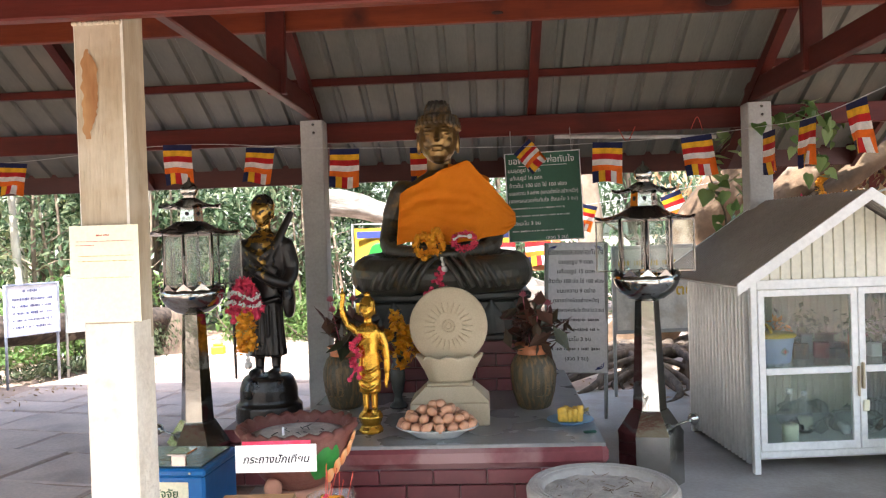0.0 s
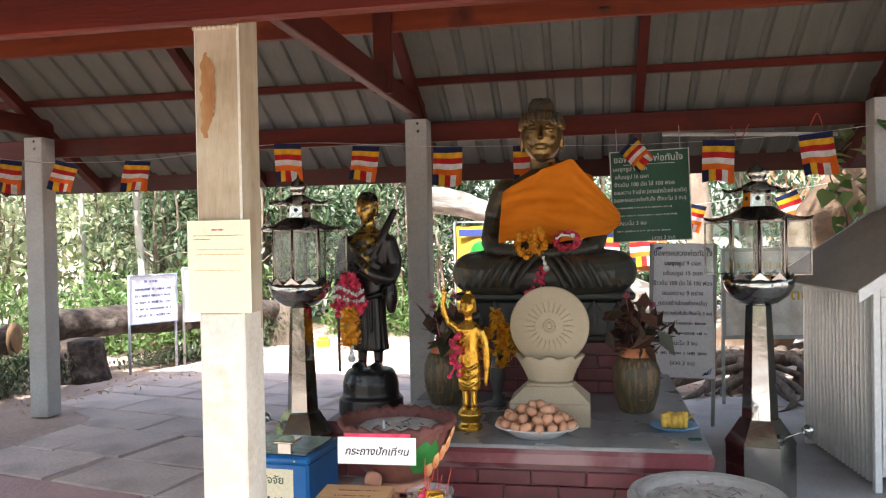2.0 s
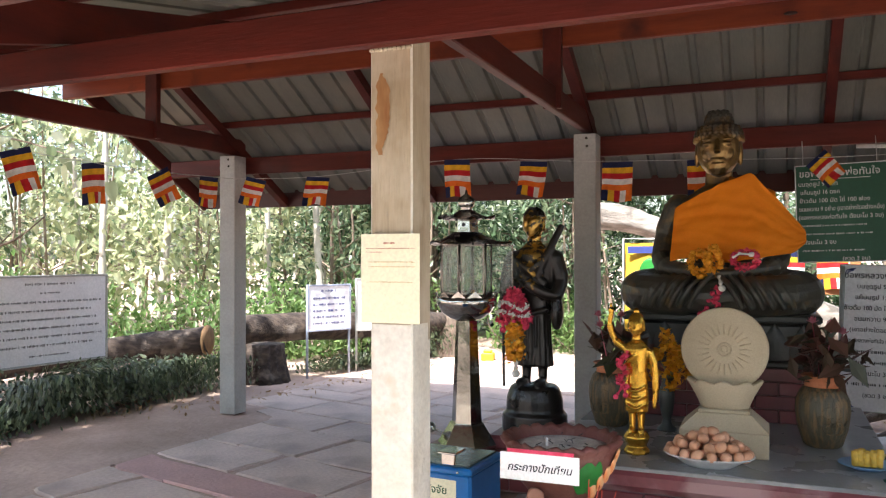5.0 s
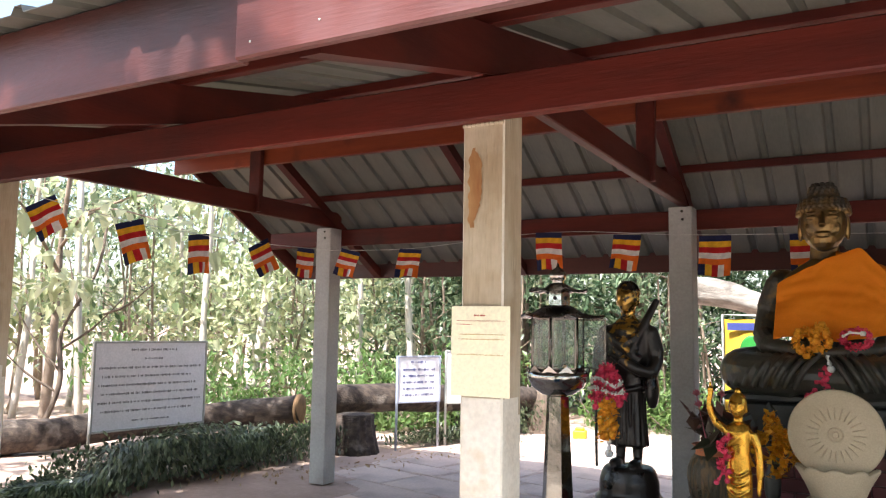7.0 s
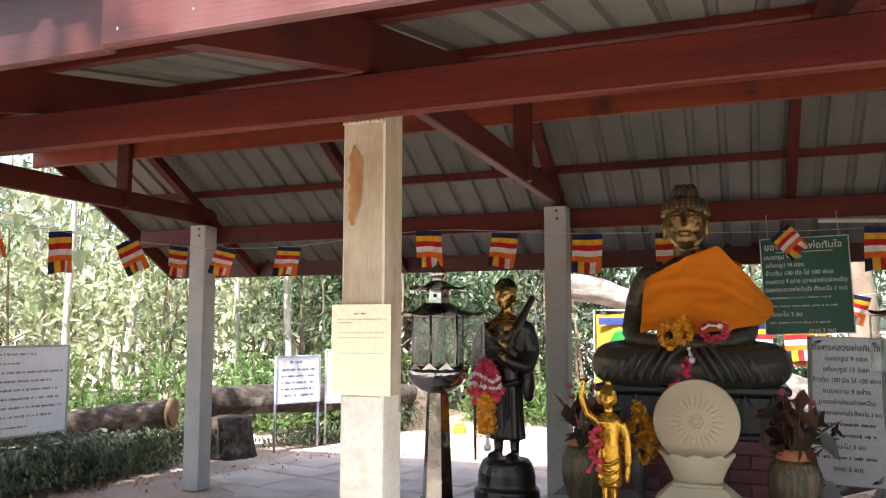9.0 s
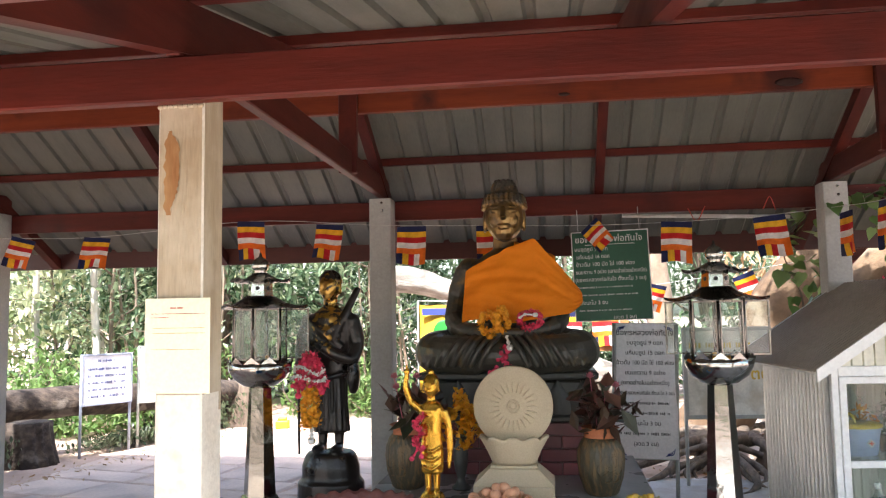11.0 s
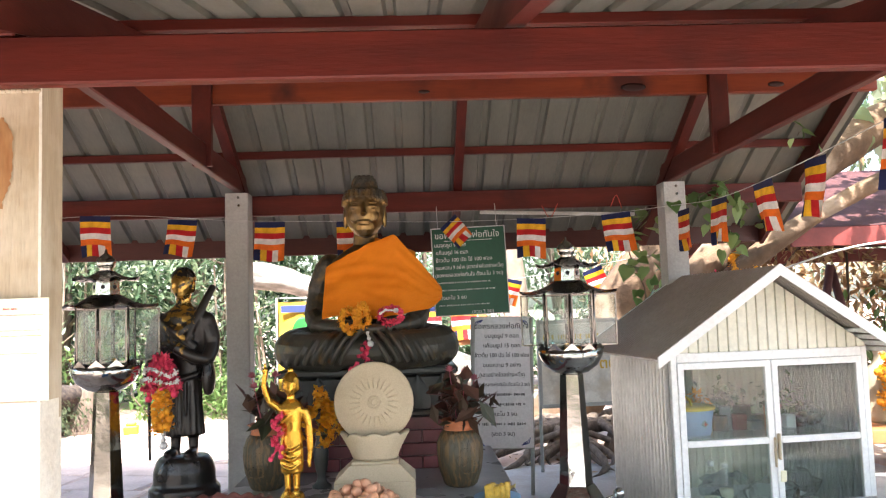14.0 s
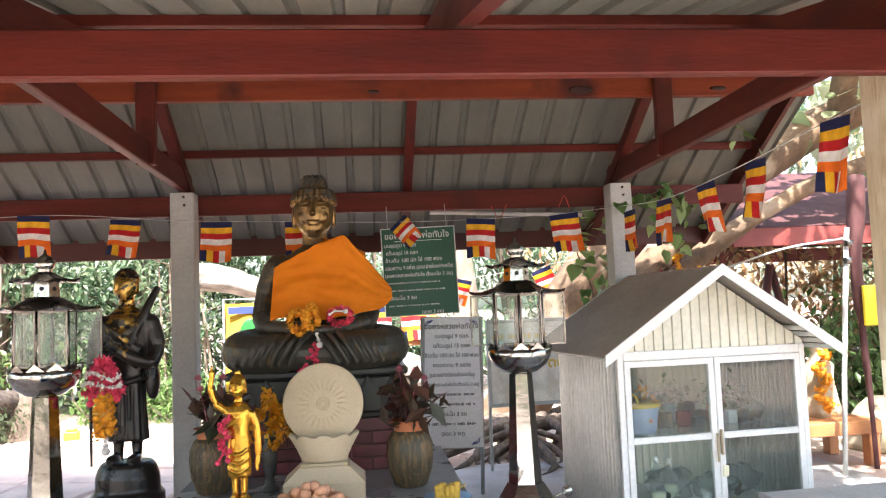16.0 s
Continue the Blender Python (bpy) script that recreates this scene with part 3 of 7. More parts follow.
def sloped(y0, y1, x0, x1, shift, name, label, mat):
    """A sloping board from the rafters' underside up to the purlins."""
    bm = bmesh.new()
    a, b = under(y0) + shift, under(y1) + shift
    c, d = under(y0) + lift(y0) - 0.053 - shift * 3, under(y1) + lift(y1) - 0.053 - shift * 3
    put(bm, [(x0, y0, a), (x1, y0, a), (x1, y1, b), (x0, y1, b), (x0, y0, c), (x1, y0, c), (x1, y1, d), (x0, y1, d)],
        [(0, 3, 2, 1), (4, 5, 6, 7), (0, 1, 5, 4), (1, 2, 6, 5), (2, 3, 7, 6), (3, 0, 4, 7)])
    return thing(name, label, "beam", bm=bm, mats=mat, group="timbers of the shelter")


for x in (-4.18, -2.68, -1.178, 0.34, 1.834):
    for y0, y1 in ((1.43, RIDGE_Y - 0.003), (RIDGE_Y + 0.003, Y1 - 0.08)):
        w = 0.03 if x in (-2.68, 0.34) else 0.034
        sloped(y0, y1, x - w, x + w, 0.0, "rafter", "red-stained rafter under the roof sheet", WOOD_Y)
for x in (X0, X1 - 0.03):
    for y0, y1 in ((1.43, RIDGE_Y - 0.003), (RIDGE_Y + 0.003, Y1 - 0.08)):
        sloped(y0, y1, x, x + 0.03, -0.015, "bargeboard", "dark red board closing the gable end", WOOD_Y)
for y in (1.52, 2.38, 3.39, 5.29, 5.80):
    bm = bmesh.new()
    box(bm, X0 + 0.032, X1 - 0.032, y - 0.022, y + 0.022, 0, 0.05, 0.003)
    o = thing("purlin", "thin red purlin carrying the roof sheet", "beam", pose(0, 0, under(y) + lift(y) - 0.052), bm=bm, mats=WOOD, group="timbers of the shelter")
# eaves boards
timber("fascia_board", "broad red eaves board with nail heads", [(X0, -1.36, 1.398, 1.424, 1.953, 2.205)], WOOD_FASCIA)
timber("fascia_board", "broad red eaves board lapping over its neighbour, sky light in its colour", [(-1.362, X1, 1.366, 1.396, 1.950, 2.198)], WOOD_SKYLIT)
timber("fascia_board", "dark red rear eaves board", [(X0, X1, 6.19, 6.22, 1.77, 1.97)], WOOD_FASCIA)
for x in (-1.31, -1.1, -0.7):
    bm = bmesh.new()
    ball(bm, (x, 1.3655, 2.005 + 0.02 * math.sin(x * 40)), (0.004, 0.002, 0.004), 8)
    part("nail", bm, STEEL, bpy.data.objects["fascia_board.001"])


def roof_side(y0, y1, name):
    """Ribbed sheet: one rib every 0.19 m, running down the slope."""
    prof = []
    x, k = X0 - 0.03, 0
    while x < X1 + 0.03:
        prof += [(x, 0.0), (x + 0.118, 0.0), (x + 0.132, 0.024), (x + 0.163, 0.024), (x + 0.177, 0.0)]
        x += 0.19
    bm = bmesh.new()
    vs, fs = [], []
    m = len(prof)
    cuts = [y0 + (y1 - y0) * i / 4 for i in range(5)]
    for th in (0.0, 0.003):
        for y in cuts:
            for px, pz in prof:
                vs.append((px, y, under(y) + lift(y) + pz + th + 0.003 * noise.noise(Vector((px * 2, y * 2, 1)))))
    for j in range(4):
        for i in range(m - 1):
            a = j * m + i
            fs.append((a, a + m, a + m + 1, a + 1))
            b = a + 5 * m
            fs.append((b, b + 1, b + m + 1, b + m))
    for i in range(m - 1):
        fs.append((i, i + 1, i + 1 + 5 * m, i + 5 * m))
        a = 4 * m + i
        fs.append((a, a + 5 * m, a + 1 + 5 * m, a + 1))
    put(bm, vs, fs)
    return thing(name, "ribbed grey metal roof sheet, dull underneath", "roof", kind="structure", bm=bm, mats=SHEET)


roof_side(Y0, RIDGE_Y, "roof_front")
roof_side(RIDGE_Y, Y1, "roof_back")
bm = bmesh.new()
put(bm, [(X0 - 0.03, RIDGE_Y - 0.2, under(RIDGE_Y - 0.2) + 0.168), (X1 + 0.03, RIDGE_Y - 0.2, under(RIDGE_Y - 0.2) + 0.168), (X1 + 0.03, RIDGE_Y, RIDGE_Z + 0.175), (X0 - 0.03, RIDGE_Y, RIDGE_Z + 0.175),
         (X1 + 0.03, RIDGE_Y + 0.2, under(RIDGE_Y + 0.2) + 0.168), (X0 - 0.03, RIDGE_Y + 0.2, under(RIDGE_Y + 0.2) + 0.168)], [(0, 1, 2, 3), (3, 2, 4, 5)])
thing("ridge_cap", "folded grey metal ridge cap", "roof", kind="structure", bm=bm, mats=SHEET)

# ---- altar ----
ALT = dict(x0=-1.0, x1=0.50, y0=3.42, y1=5.30, z=0.40)
altar = thing("altar", "low altar of maroon glazed bricks with a polished grey cement top", "altar")
bm = bmesh.new()
box(bm, ALT["x0"] + 0.03, ALT["x1"] - 0.03, ALT["y0"] + 0.03, ALT["y1"] - 0.03, 0, 0.33, 0)
part("core", bm, MORTAR, altar)
bm = bmesh.new()
box(bm, ALT["x0"], ALT["x1"], ALT["y0"], ALT["y1"], 0.292, 0.396, 0.03)
part("edge_slab", bm, MAROON_TRIM, altar, "chipped maroon cement edge")
bm = bmesh.new()
box(bm, ALT["x0"] + 0.012, ALT["x1"] - 0.012, ALT["y0"] + 0.016, ALT["y1"] - 0.012, 0.38, 0.40, 0.004)
part("top", bm, ALTAR_TOP, altar, "polished grey cement top")
step = thing("step", "low maroon brick step beside the altar", "step")
bm = bmesh.new()
box(bm, -1.46, -1.03, 4.17, 4.62, 0, 0.235, 0)
part("core", bm, MORTAR, step)
bm = bmesh.new()
box(bm, -1.475, -1.015, 4.15, 4.64, 0.232, 0.31, 0.015)
part("edge_slab", bm, MAROON_TRIM, step)
plinth = thing("plinth", "plinth of maroon glazed bricks under the large seated statue", "plinth")
PL = dict(x0=-0.80, x1=0.24, y0=4.62, y1=5.24)
bm = bmesh.new()
box(bm, PL["x0"] + 0.012, PL["x1"] - 0.012, PL["y0"] + 0.012, PL["y1"] - 0.012, 0.40, 0.70, 0)
part("core", bm, MORTAR, plinth)


def brick_face(parent, x0, x1, y, z0, rows, length, high, joint, axis="y", flip=1):
    """Courses of bricks, each its own piece, half their length shifted row by row."""
    cache = {}
    for r in range(rows):
        x = x0 - (0 if r % 2 else length / 2)
        while x < x1:
            a, b = max(x, x0), min(x + length - joint, x1)
            x += length
            if b - a < 0.025:
                continue
            w = round(b - a, 3)
            if w not in cache:
                bm = bmesh.new()
                box(bm, -w / 2, w / 2, -0.016, 0.016, -(high - joint) / 2, (high - joint) / 2, 0.0035)
                cache[w] = mesh_of("brick", bm, MAROON)
            o = new("brick", cache[w])
            c = (a + b) / 2
            jig = 0.0015 * noise.noise(Vector((c * 9, r, y)))
            o.matrix_basis = pose(c, y + jig, z0 + high * (r + 0.5)) if axis == "y" else pose(y + jig, c, z0 + high * (r + 0.5), 0, 0, 90)
            o.parent = parent


# ---- dark stone lotus seat ----
seat = thing("lotus_seat", "dark stone seat carved with pointed lotus petals", "pedestal")
bm = bmesh.new()
box(bm, -0.80, 0.25, 4.60, 5.26, 0.70, 0.735, 0.01)
box(bm, -0.75, 0.20, 4.66, 5.20, 0.735, 0.94, 0.02)
box(bm, -0.80, 0.25, 4.61, 5.25, 0.94, 0.985, 0.012)
part("block", bm, STONE_DARK, seat)
petal = bmesh.new()
vs, fs = [], []
for i in range(7):
    f = i / 6
    w = 0.078 * (1 - f ** 2.2)
    for j in range(5):
        u = j / 2 - 1
        vs.append((u * w, -0.035 * (1 - u * u) * (1 - f * 0.6) - 0.012 * f, f * 0.2))
for i in range(6):
    for j in range(4):
        a = i * 5 + j
        fs.append((a, a + 1, a + 6, a + 5))
put(petal, vs, fs, smooth=True)
pm = mesh_of("petal", petal, STONE_DARK)
for i in range(7):
    o = new("petal", pm)
    o.matrix_basis, o.parent = pose(-0.275 + (i - 3) * 0.145, 4.662, 0.738), seat
for i in range(4):
    o = new("petal", pm)
    o.matrix_basis, o.parent = pose(0.197, 4.73 + i * 0.135, 0.738, 0, 0, 90), seat
    o = new("petal", pm)
    o.matrix_basis, o.parent = pose(-0.747, 4.73 + i * 0.135, 0.738, 0, 0, -90), seat

# ---- statues: each one fused mesh ----
def fused(name, label, bm, mat, voxel, at=None, soften=4):
    ob = thing(name, label, "statue", at, bm=bm, mats=mat)
    r = ob.modifiers.new("fuse", "REMESH")
    r.mode, r.voxel_size, r.use_smooth_shade = "VOXEL", voxel, True
    s = ob.modifiers.new("soften", "SMOOTH")
    s.factor, s.iterations = 0.5, soften
    return ob


def face(bm, c, k, turn=0.0):
    """A head with long ears, brow, nose, lips and chin, facing -y; k is half its width."""
    x, y, z = c
    ball(bm, (x, y, z), (k, k * 1.08, k * 1.28), 20)
    ball(bm, (x, y - k * 0.35, z - k * 0.75), (k * 0.60, k * 0.60, k * 0.58), 14)
    for s in (-1, 1):
        ball(bm, (x + s * k * 1.0, y + k * 0.1, z - k * 0.25), (k * 0.12, k * 0.25, k * 0.62), 10)
        ball(bm, (x + s * k * 0.42, y - k * 0.93, z + k * 0.18), (k * 0.28, k * 0.12, k * 0.10), 10)
        ball(bm, (x + s * k * 0.42, y - k * 0.88, z + k * 0.40), (k * 0.34, k * 0.12, k * 0.04), 10)
        ball(bm, (x + s * k * 0.45, y - k * 0.75, z - k * 0.30), (k * 0.30, k * 0.18, k * 0.32), 10)
    tube(bm, [(x, y - k * 0.98, z + k * 0.35), (x, y - k * 1.12, z), (x, y - k * 1.2, z - k * 0.22)], [k * 0.09, k * 0.11, k * 0.17], 8)
    ball(bm, (x, y - k * 0.93, z - k * 0.55), (k * 0.36, k * 0.13, k * 0.06), 10)
    ball(bm, (x, y - k * 0.90, z - k * 0.67), (k * 0.30, k * 0.13, k * 0.07), 10)


def seated_statue():
    bm = bmesh.new()
    X, Y = -0.285, 4.92
    # folded legs with robe folds
    for s in (-1, 1):
        tube(bm, smooth_path([(X + s * 0.05, Y + 0.05, 1.10), (X + s * 0.28, Y - 0.05, 1.115), (X + s * 0.43, Y - 0.10, 1.10), (X + s * 0.36, Y - 0.25, 1.09), (X + s * 0.12, Y - 0.30, 1.08), (X - s * 0.12, Y - 0.28, 1.075)], 6),
             [0.13] * 8 + [0.125] * 8 + [0.115] * 8 + [0.09] * 7, 16)
        ball(bm, (X + s * 0.415, Y - 0.13, 1.095), (0.105, 0.15, 0.118), 16)
        for i in range(8):   # ridges of the draped cloth
            u = i / 7
            p = X + s * (0.09 + 0.36 * u)
            tube(bm, smooth_path([(p - s * 0.07, Y - 0.325 + 0.10 * u, 1.2), (p - s * 0.02, Y - 0.402 + 0.03 * u + 0.13 * u ** 4, 1.15), (p + s * 0.02, Y - 0.423 + 0.03 * u + 0.14 * u ** 4, 1.085), (p + s * 0.05, Y - 0.40 + 0.03 * u + 0.14 * u ** 4, 1.02)], 3), 0.016, 6)
    box(bm, X - 0.40, X + 0.40, Y - 0.28, Y + 0.26, 0.988, 1.10, 0.04)
    ball(bm, (X, Y - 0.18, 1.10), (0.25, 0.2, 0.11), 16)
    # torso and shoulders
    lathe(bm, [(0.20, 1.08), (0.185, 1.2), (0.19, 1.32), (0.225, 1.45), (0.25, 1.55), (0.235, 1.63), (0.15, 1.685), (0.08, 1.73), (0.074, 1.83)], 24, (X, Y + 0.02, 0), 1.0, 0.68)
    for s in (-1, 1):
        ball(bm, (X + s * 0.225, Y + 0.03, 1.60), (0.085, 0.09, 0.085), 14)
        tube(bm, smooth_path([(X + s * 0.245, Y + 0.03, 1.60), (X + s * 0.305, Y + 0.03, 1.43), (X + s * 0.325, Y - 0.02, 1.29)], 6), [0.075] * 6 + [0.066] * 7, 14)
        tube(bm, smooth_path([(X + s * 0.325, Y - 0.02, 1.29), (X + s * 0.26, Y - 0.17, 1.235), (X + s * 0.08, Y - 0.27, 1.22)], 6), [0.065] * 6 + [0.048] * 7, 14)
        ball(bm, (X + s * 0.03, Y - 0.29, 1.215), (0.09, 0.06, 0.03), 12)
    # head
    hz = 1.932
    face(bm, (X, Y - 0.02, hz), 0.122)
    ball(bm, (X, Y + 0.01, hz + 0.055), (0.132, 0.135, 0.135), 20)
    lathe(bm, [(0.076, 0.13), (0.073, 0.165), (0.066, 0.20), (0.052, 0.225), (0.02, 0.234)], 20, (X, Y + 0.01, hz))
    for row in range(10):    # rows of small hair curls
        z = hz + 0.055 + row * 0.0188
        r = 0.134 * math.sqrt(max(0.05, 1 - ((z - hz - 0.055) / 0.145) ** 2)) if row < 5 else float(np.interp(z - hz, [0.13, 0.165, 0.20, 0.225], [0.078, 0.074, 0.066, 0.05]))
        cnt = max(6, int(2 * math.pi * r / 0.030))
        for k in range(cnt):
            a = 2 * math.pi * (k + 0.5 * (row % 2)) / cnt
            if row == 0 and math.sin(a) < -0.55:
                continue
            ball(bm, (X + r * math.cos(a), Y + 0.01 + r * math.sin(a), z), 0.0145, 8)
    return fused("seated_statue", "large seated bronze statue, dark with patches of gold leaf", bm, BRONZE, 0.005, soften=1)


seated_statue()


def robe():
    """Orange cloth wound over the breast and the left arm, drawn together at the side."""
    bm = bmesh.new()
    X, Y = -0.285, 4.92
    nu, nv = 44, 26
    vs, fs = [], []
    for j in range(nv + 1):
        v = j / nv
        for i in range(nu + 1):
            u = i / nu
            # upper hem rises from the right armpit to the left shoulder, then falls to the elbow
            top = (1.585 + 0.125 * min(1, u / 0.34) ** 0.9 + 0.065 * max(0, min(1, (u - 0.3) / 0.30))) if u < 0.60 else 1.775 - 0.33 * ((u - 0.60) / 0.40) ** 1.05
            low = 1.272 + 0.055 * u ** 2 + 0.025 * math.sin(u * 9) * (1 - u)
            if u > 0.9:
                low += 0.55 * (u - 0.9)
            z = top + (low - top) * v
            x = X - 0.235 + 0.70 * u + 0.028 * v * (1 - u) * -1 + 0.02 * math.sin(v * 3) * u
            x = min(x, X + 0.465)
            q = (x - X) / 0.43
            belly = math.sqrt(max(0.0, 1 - q * q * 0.72))
            y = Y + 0.05 - 0.225 * belly - 0.045 * v * belly
            fold = 0.020 * noise.noise(Vector((u * 2.5, v * 3 + u, 3))) + 0.016 * noise.noise(Vector((u * 3 + v * 2, v * 11 - u * 5, 1))) + 0.011 * (1 - abs(noise.noise(Vector((u * 4 + v, v * 7 + u * 9, 8))) * 3)) * u
            vs.append((x, y - fold - 0.012, z + 0.008 * noise.noise(Vector((u * 8, v * 2, 5)))))
    for j in range(nv):
        for i in range(nu):
            a = j * (nu + 1) + i
            fs.append((a, a + nu + 1, a + nu + 2, a + 1))
    put(bm, vs, fs, smooth=True)
    # part that goes over the left shoulder and down the back
    vs, fs = [], []
    for j in range(13):
        a = math.pi * (0.55 * j / 12 - 0.02)
        for i in range(9):
            w = i / 8
            x = X + 0.06 + 0.25 * w
            z = 1.752 - 0.10 * w - (0.05 if j < 1 else 0) - 0.30 * max(0, j - 6) / 6
            y = Y - 0.155 + 0.30 * j / 12 * (1 - 0.2 * w)
            vs.append((x, y, z + 0.035 * math.sin(a) - 0.004 * math.sin(w * 20)))
    for j in range(12):
        for i in range(8):
            b = j * 9 + i
            fs.append((b, b + 9, b + 10, b + 1))
    put(bm, vs, fs, smooth=True)
    ob = thing("robe", "bright orange cloth wound round the seated statue", "robe", bm=bm, mats=CLOTH_ORANGE)
    s = ob.modifiers.new("thick", "SOLIDIFY")
    s.thickness, s.offset = 0.006, 0
    s = ob.modifiers.new("round", "SUBSURF")
    s.levels = s.render_levels = 1
    return ob


robe()


def standing_statue():
    bm = bmesh.new()
    # stepped round base
    lathe(bm, [(0.185, 0), (0.19, 0.02), (0.188, 0.10), (0.17, 0.115), (0.165, 0.13), (0.163, 0.19), (0.145, 0.245), (0.125, 0.265)], 28, sx=1, sy=0.9)
    for s in (-1, 1):
        ball(bm, (s * 0.055, -0.05, 0.285), (0.032, 0.07, 0.025), 10)
        tube(bm, [(s * 0.05, 0, 0.27), (s * 0.048, 0.005, 0.40)], [0.024, 0.032], 10)
    # skirted robe
    lathe(bm, [(0.108, 0.372), (0.112, 0.385), (0.104, 0.46), (0.098, 0.54), (0.096, 0.62), (0.102, 0.70), (0.108, 0.78), (0.122, 0.86), (0.135, 0.95), (0.125, 1.01), (0.06, 1.06), (0.042, 1.08), (0.042, 1.13)], 48, sx=1, sy=0.72,
          wave=lambda a, i: 1 + (0.05 * math.sin(a * 13) if i < 5 else 0))
    for k in range(7):      # long pleats of the under-robe and a sash end
        x = -0.075 + 0.025 * k
        tube(bm, [(x * 1.1, -0.088 + 6 * x * x, 0.38), (x * 0.95, -0.082 + 6 * x * x, 0.66)], [0.009, 0.005], 6)
    tube(bm, smooth_path([(-0.10, -0.04, 0.70), (0, -0.088, 0.675), (0.10, -0.04, 0.70)], 4), 0.011, 8)
    for k in range(4):      # folds across the breast
        tube(bm, smooth_path([(-0.125, -0.02, 1.015 - 0.03 * k), (-0.04, -0.098, 0.965 - 0.04 * k), (0.09, -0.085, 0.90 - 0.05 * k)], 5), 0.010, 6)
    tube(bm, smooth_path([(-0.12, -0.03, 1.01), (-0.02, -0.10, 0.94), (0.10, -0.075, 0.84)], 5), 0.022, 8)
    tube(bm, smooth_path([(0.12, -0.01, 1.03), (0.05, -0.09, 0.95), (-0.09, -0.08, 0.86)], 5), 0.018, 8)
    for s in (-1, 1):
        ball(bm, (s * 0.125, 0, 0.985), (0.052, 0.055, 0.05), 12)
        tube(bm, smooth_path([(s * 0.13, 0, 0.99), (s * 0.165, -0.01, 0.86), (s * 0.15, -0.06, 0.77)], 5), [0.046] * 5 + [0.04] * 6, 10)
    tube(bm, smooth_path([(0.15, -0.06, 0.77), (0.09, -0.12, 0.80), (0.01, -0.135, 0.85)], 5), 0.032, 10)
    tube(bm, smooth_path([(-0.15, -0.06, 0.77), (-0.14, -0.12, 0.74), (-0.125, -0.15, 0.72)], 5), 0.030, 10)
    ball(bm, (-0.125, -0.16, 0.715), (0.03, 0.03, 0.035), 10)
    # alms bowl bag on the hip, long case over the shoulder, staff in the hand
    ball(bm, (0.148, -0.03, 0.68), (0.035, 0.06, 0.105), 12)
    tube(bm, [(0.05, -0.11, 0.88), (0.10, -0.04, 1.02), (0.158, 0.03, 1.175)], [0.016, 0.026, 0.02], 8)
    tube(bm, [(-0.118, -0.165, 0.265), (-0.122, -0.165, 0.8)], 0.009, 8)
    face(bm, (0, -0.01, 1.185), 0.062)
    ball(bm, (0, 0.008, 1.21), (0.068, 0.07, 0.075), 16)
    return fused("standing_statue", "black standing monk statue with staff and gold leaf patches", bm, BRONZE_STAND, 0.0075, pose(-1.255, 4.36, 0.31, 0, 0, -6), 2)


standing_statue()


def golden_figure():
    bm = bmesh.new()
    lathe(bm, [(0.056, 0), (0.058, 0.012), (0.05, 0.025), (0.043, 0.035), (0.052, 0.055), (0.058, 0.075), (0.05, 0.09), (0.045, 0.10)], 20, wave=lambda a, i: 1 + 0.05 * math.sin(a * 8))
    for s in (-1, 1):
        ball(bm, (s * 0.022, -0.015, 0.108), (0.014, 0.028, 0.01), 8)
        tube(bm, [(s * 0.02, 0, 0.10), (s * 0.021, 0, 0.19), (s * 0.026, 0, 0.29)], [0.014, 0.019, 0.027], 10)
    lathe(bm, [(0.052, 0.19), (0.055, 0.22), (0.056, 0.28), (0.052, 0.33), (0.047, 0.38), (0.055, 0.44), (0.062, 0.475), (0.045, 0.505), (0.02, 0.52), (0.02, 0.54)], 20, sx=1, sy=0.62)
    for i, z in enumerate((0.215, 0.255, 0.295)):
        tube(bm, smooth_path([(-0.05, -0.012, z + 0.02), (-0.02, -0.036, z), (0.01, -0.038, z - 0.004), (0.045, -0.018, z + 0.018)], 4), 0.006, 6)
    tube(bm, smooth_path([(-0.055, -0.02, 0.40), (-0.01, -0.035, 0.44), (0.045, -0.02, 0.49)], 4), 0.008, 6)
    tube(bm, smooth_path([(0.058, 0, 0.475), (0.082, 0, 0.40), (0.088, -0.01, 0.30), (0.085, -0.015, 0.245)], 5), [0.019] * 5 + [0.016] * 6 + [0.012] * 5, 10)
    ball(bm, (0.084, -0.016, 0.232), (0.010, 0.014, 0.026), 8)
    tube(bm, smooth_path([(-0.055, 0, 0.48), (-0.098, -0.01, 0.52), (-0.118, -0.02, 0.585), (-0.112, -0.02, 0.64)], 5), [0.019] * 5 + [0.015] * 6 + [0.012] * 5, 10)
    ball(bm, (-0.112, -0.02, 0.655), (0.015, 0.014, 0.02), 8)
    tube(bm, [(-0.112, -0.024, 0.66), (-0.112, -0.024, 0.69)], 0.006, 6)
    face(bm, (0, -0.005, 0.588), 0.037)
    ball(bm, (0, 0.003, 0.607), (0.039, 0.04, 0.04), 14)
    ball(bm, (0, 0.003, 0.652), (0.016, 0.016, 0.018), 10)
    return fused("golden_figure", "small bright gold standing figure pointing one arm up", bm, GOLD, 0.0042, pose(-0.578, 3.70, 0.40, 0, 0, -4), 2)


golden_figure()


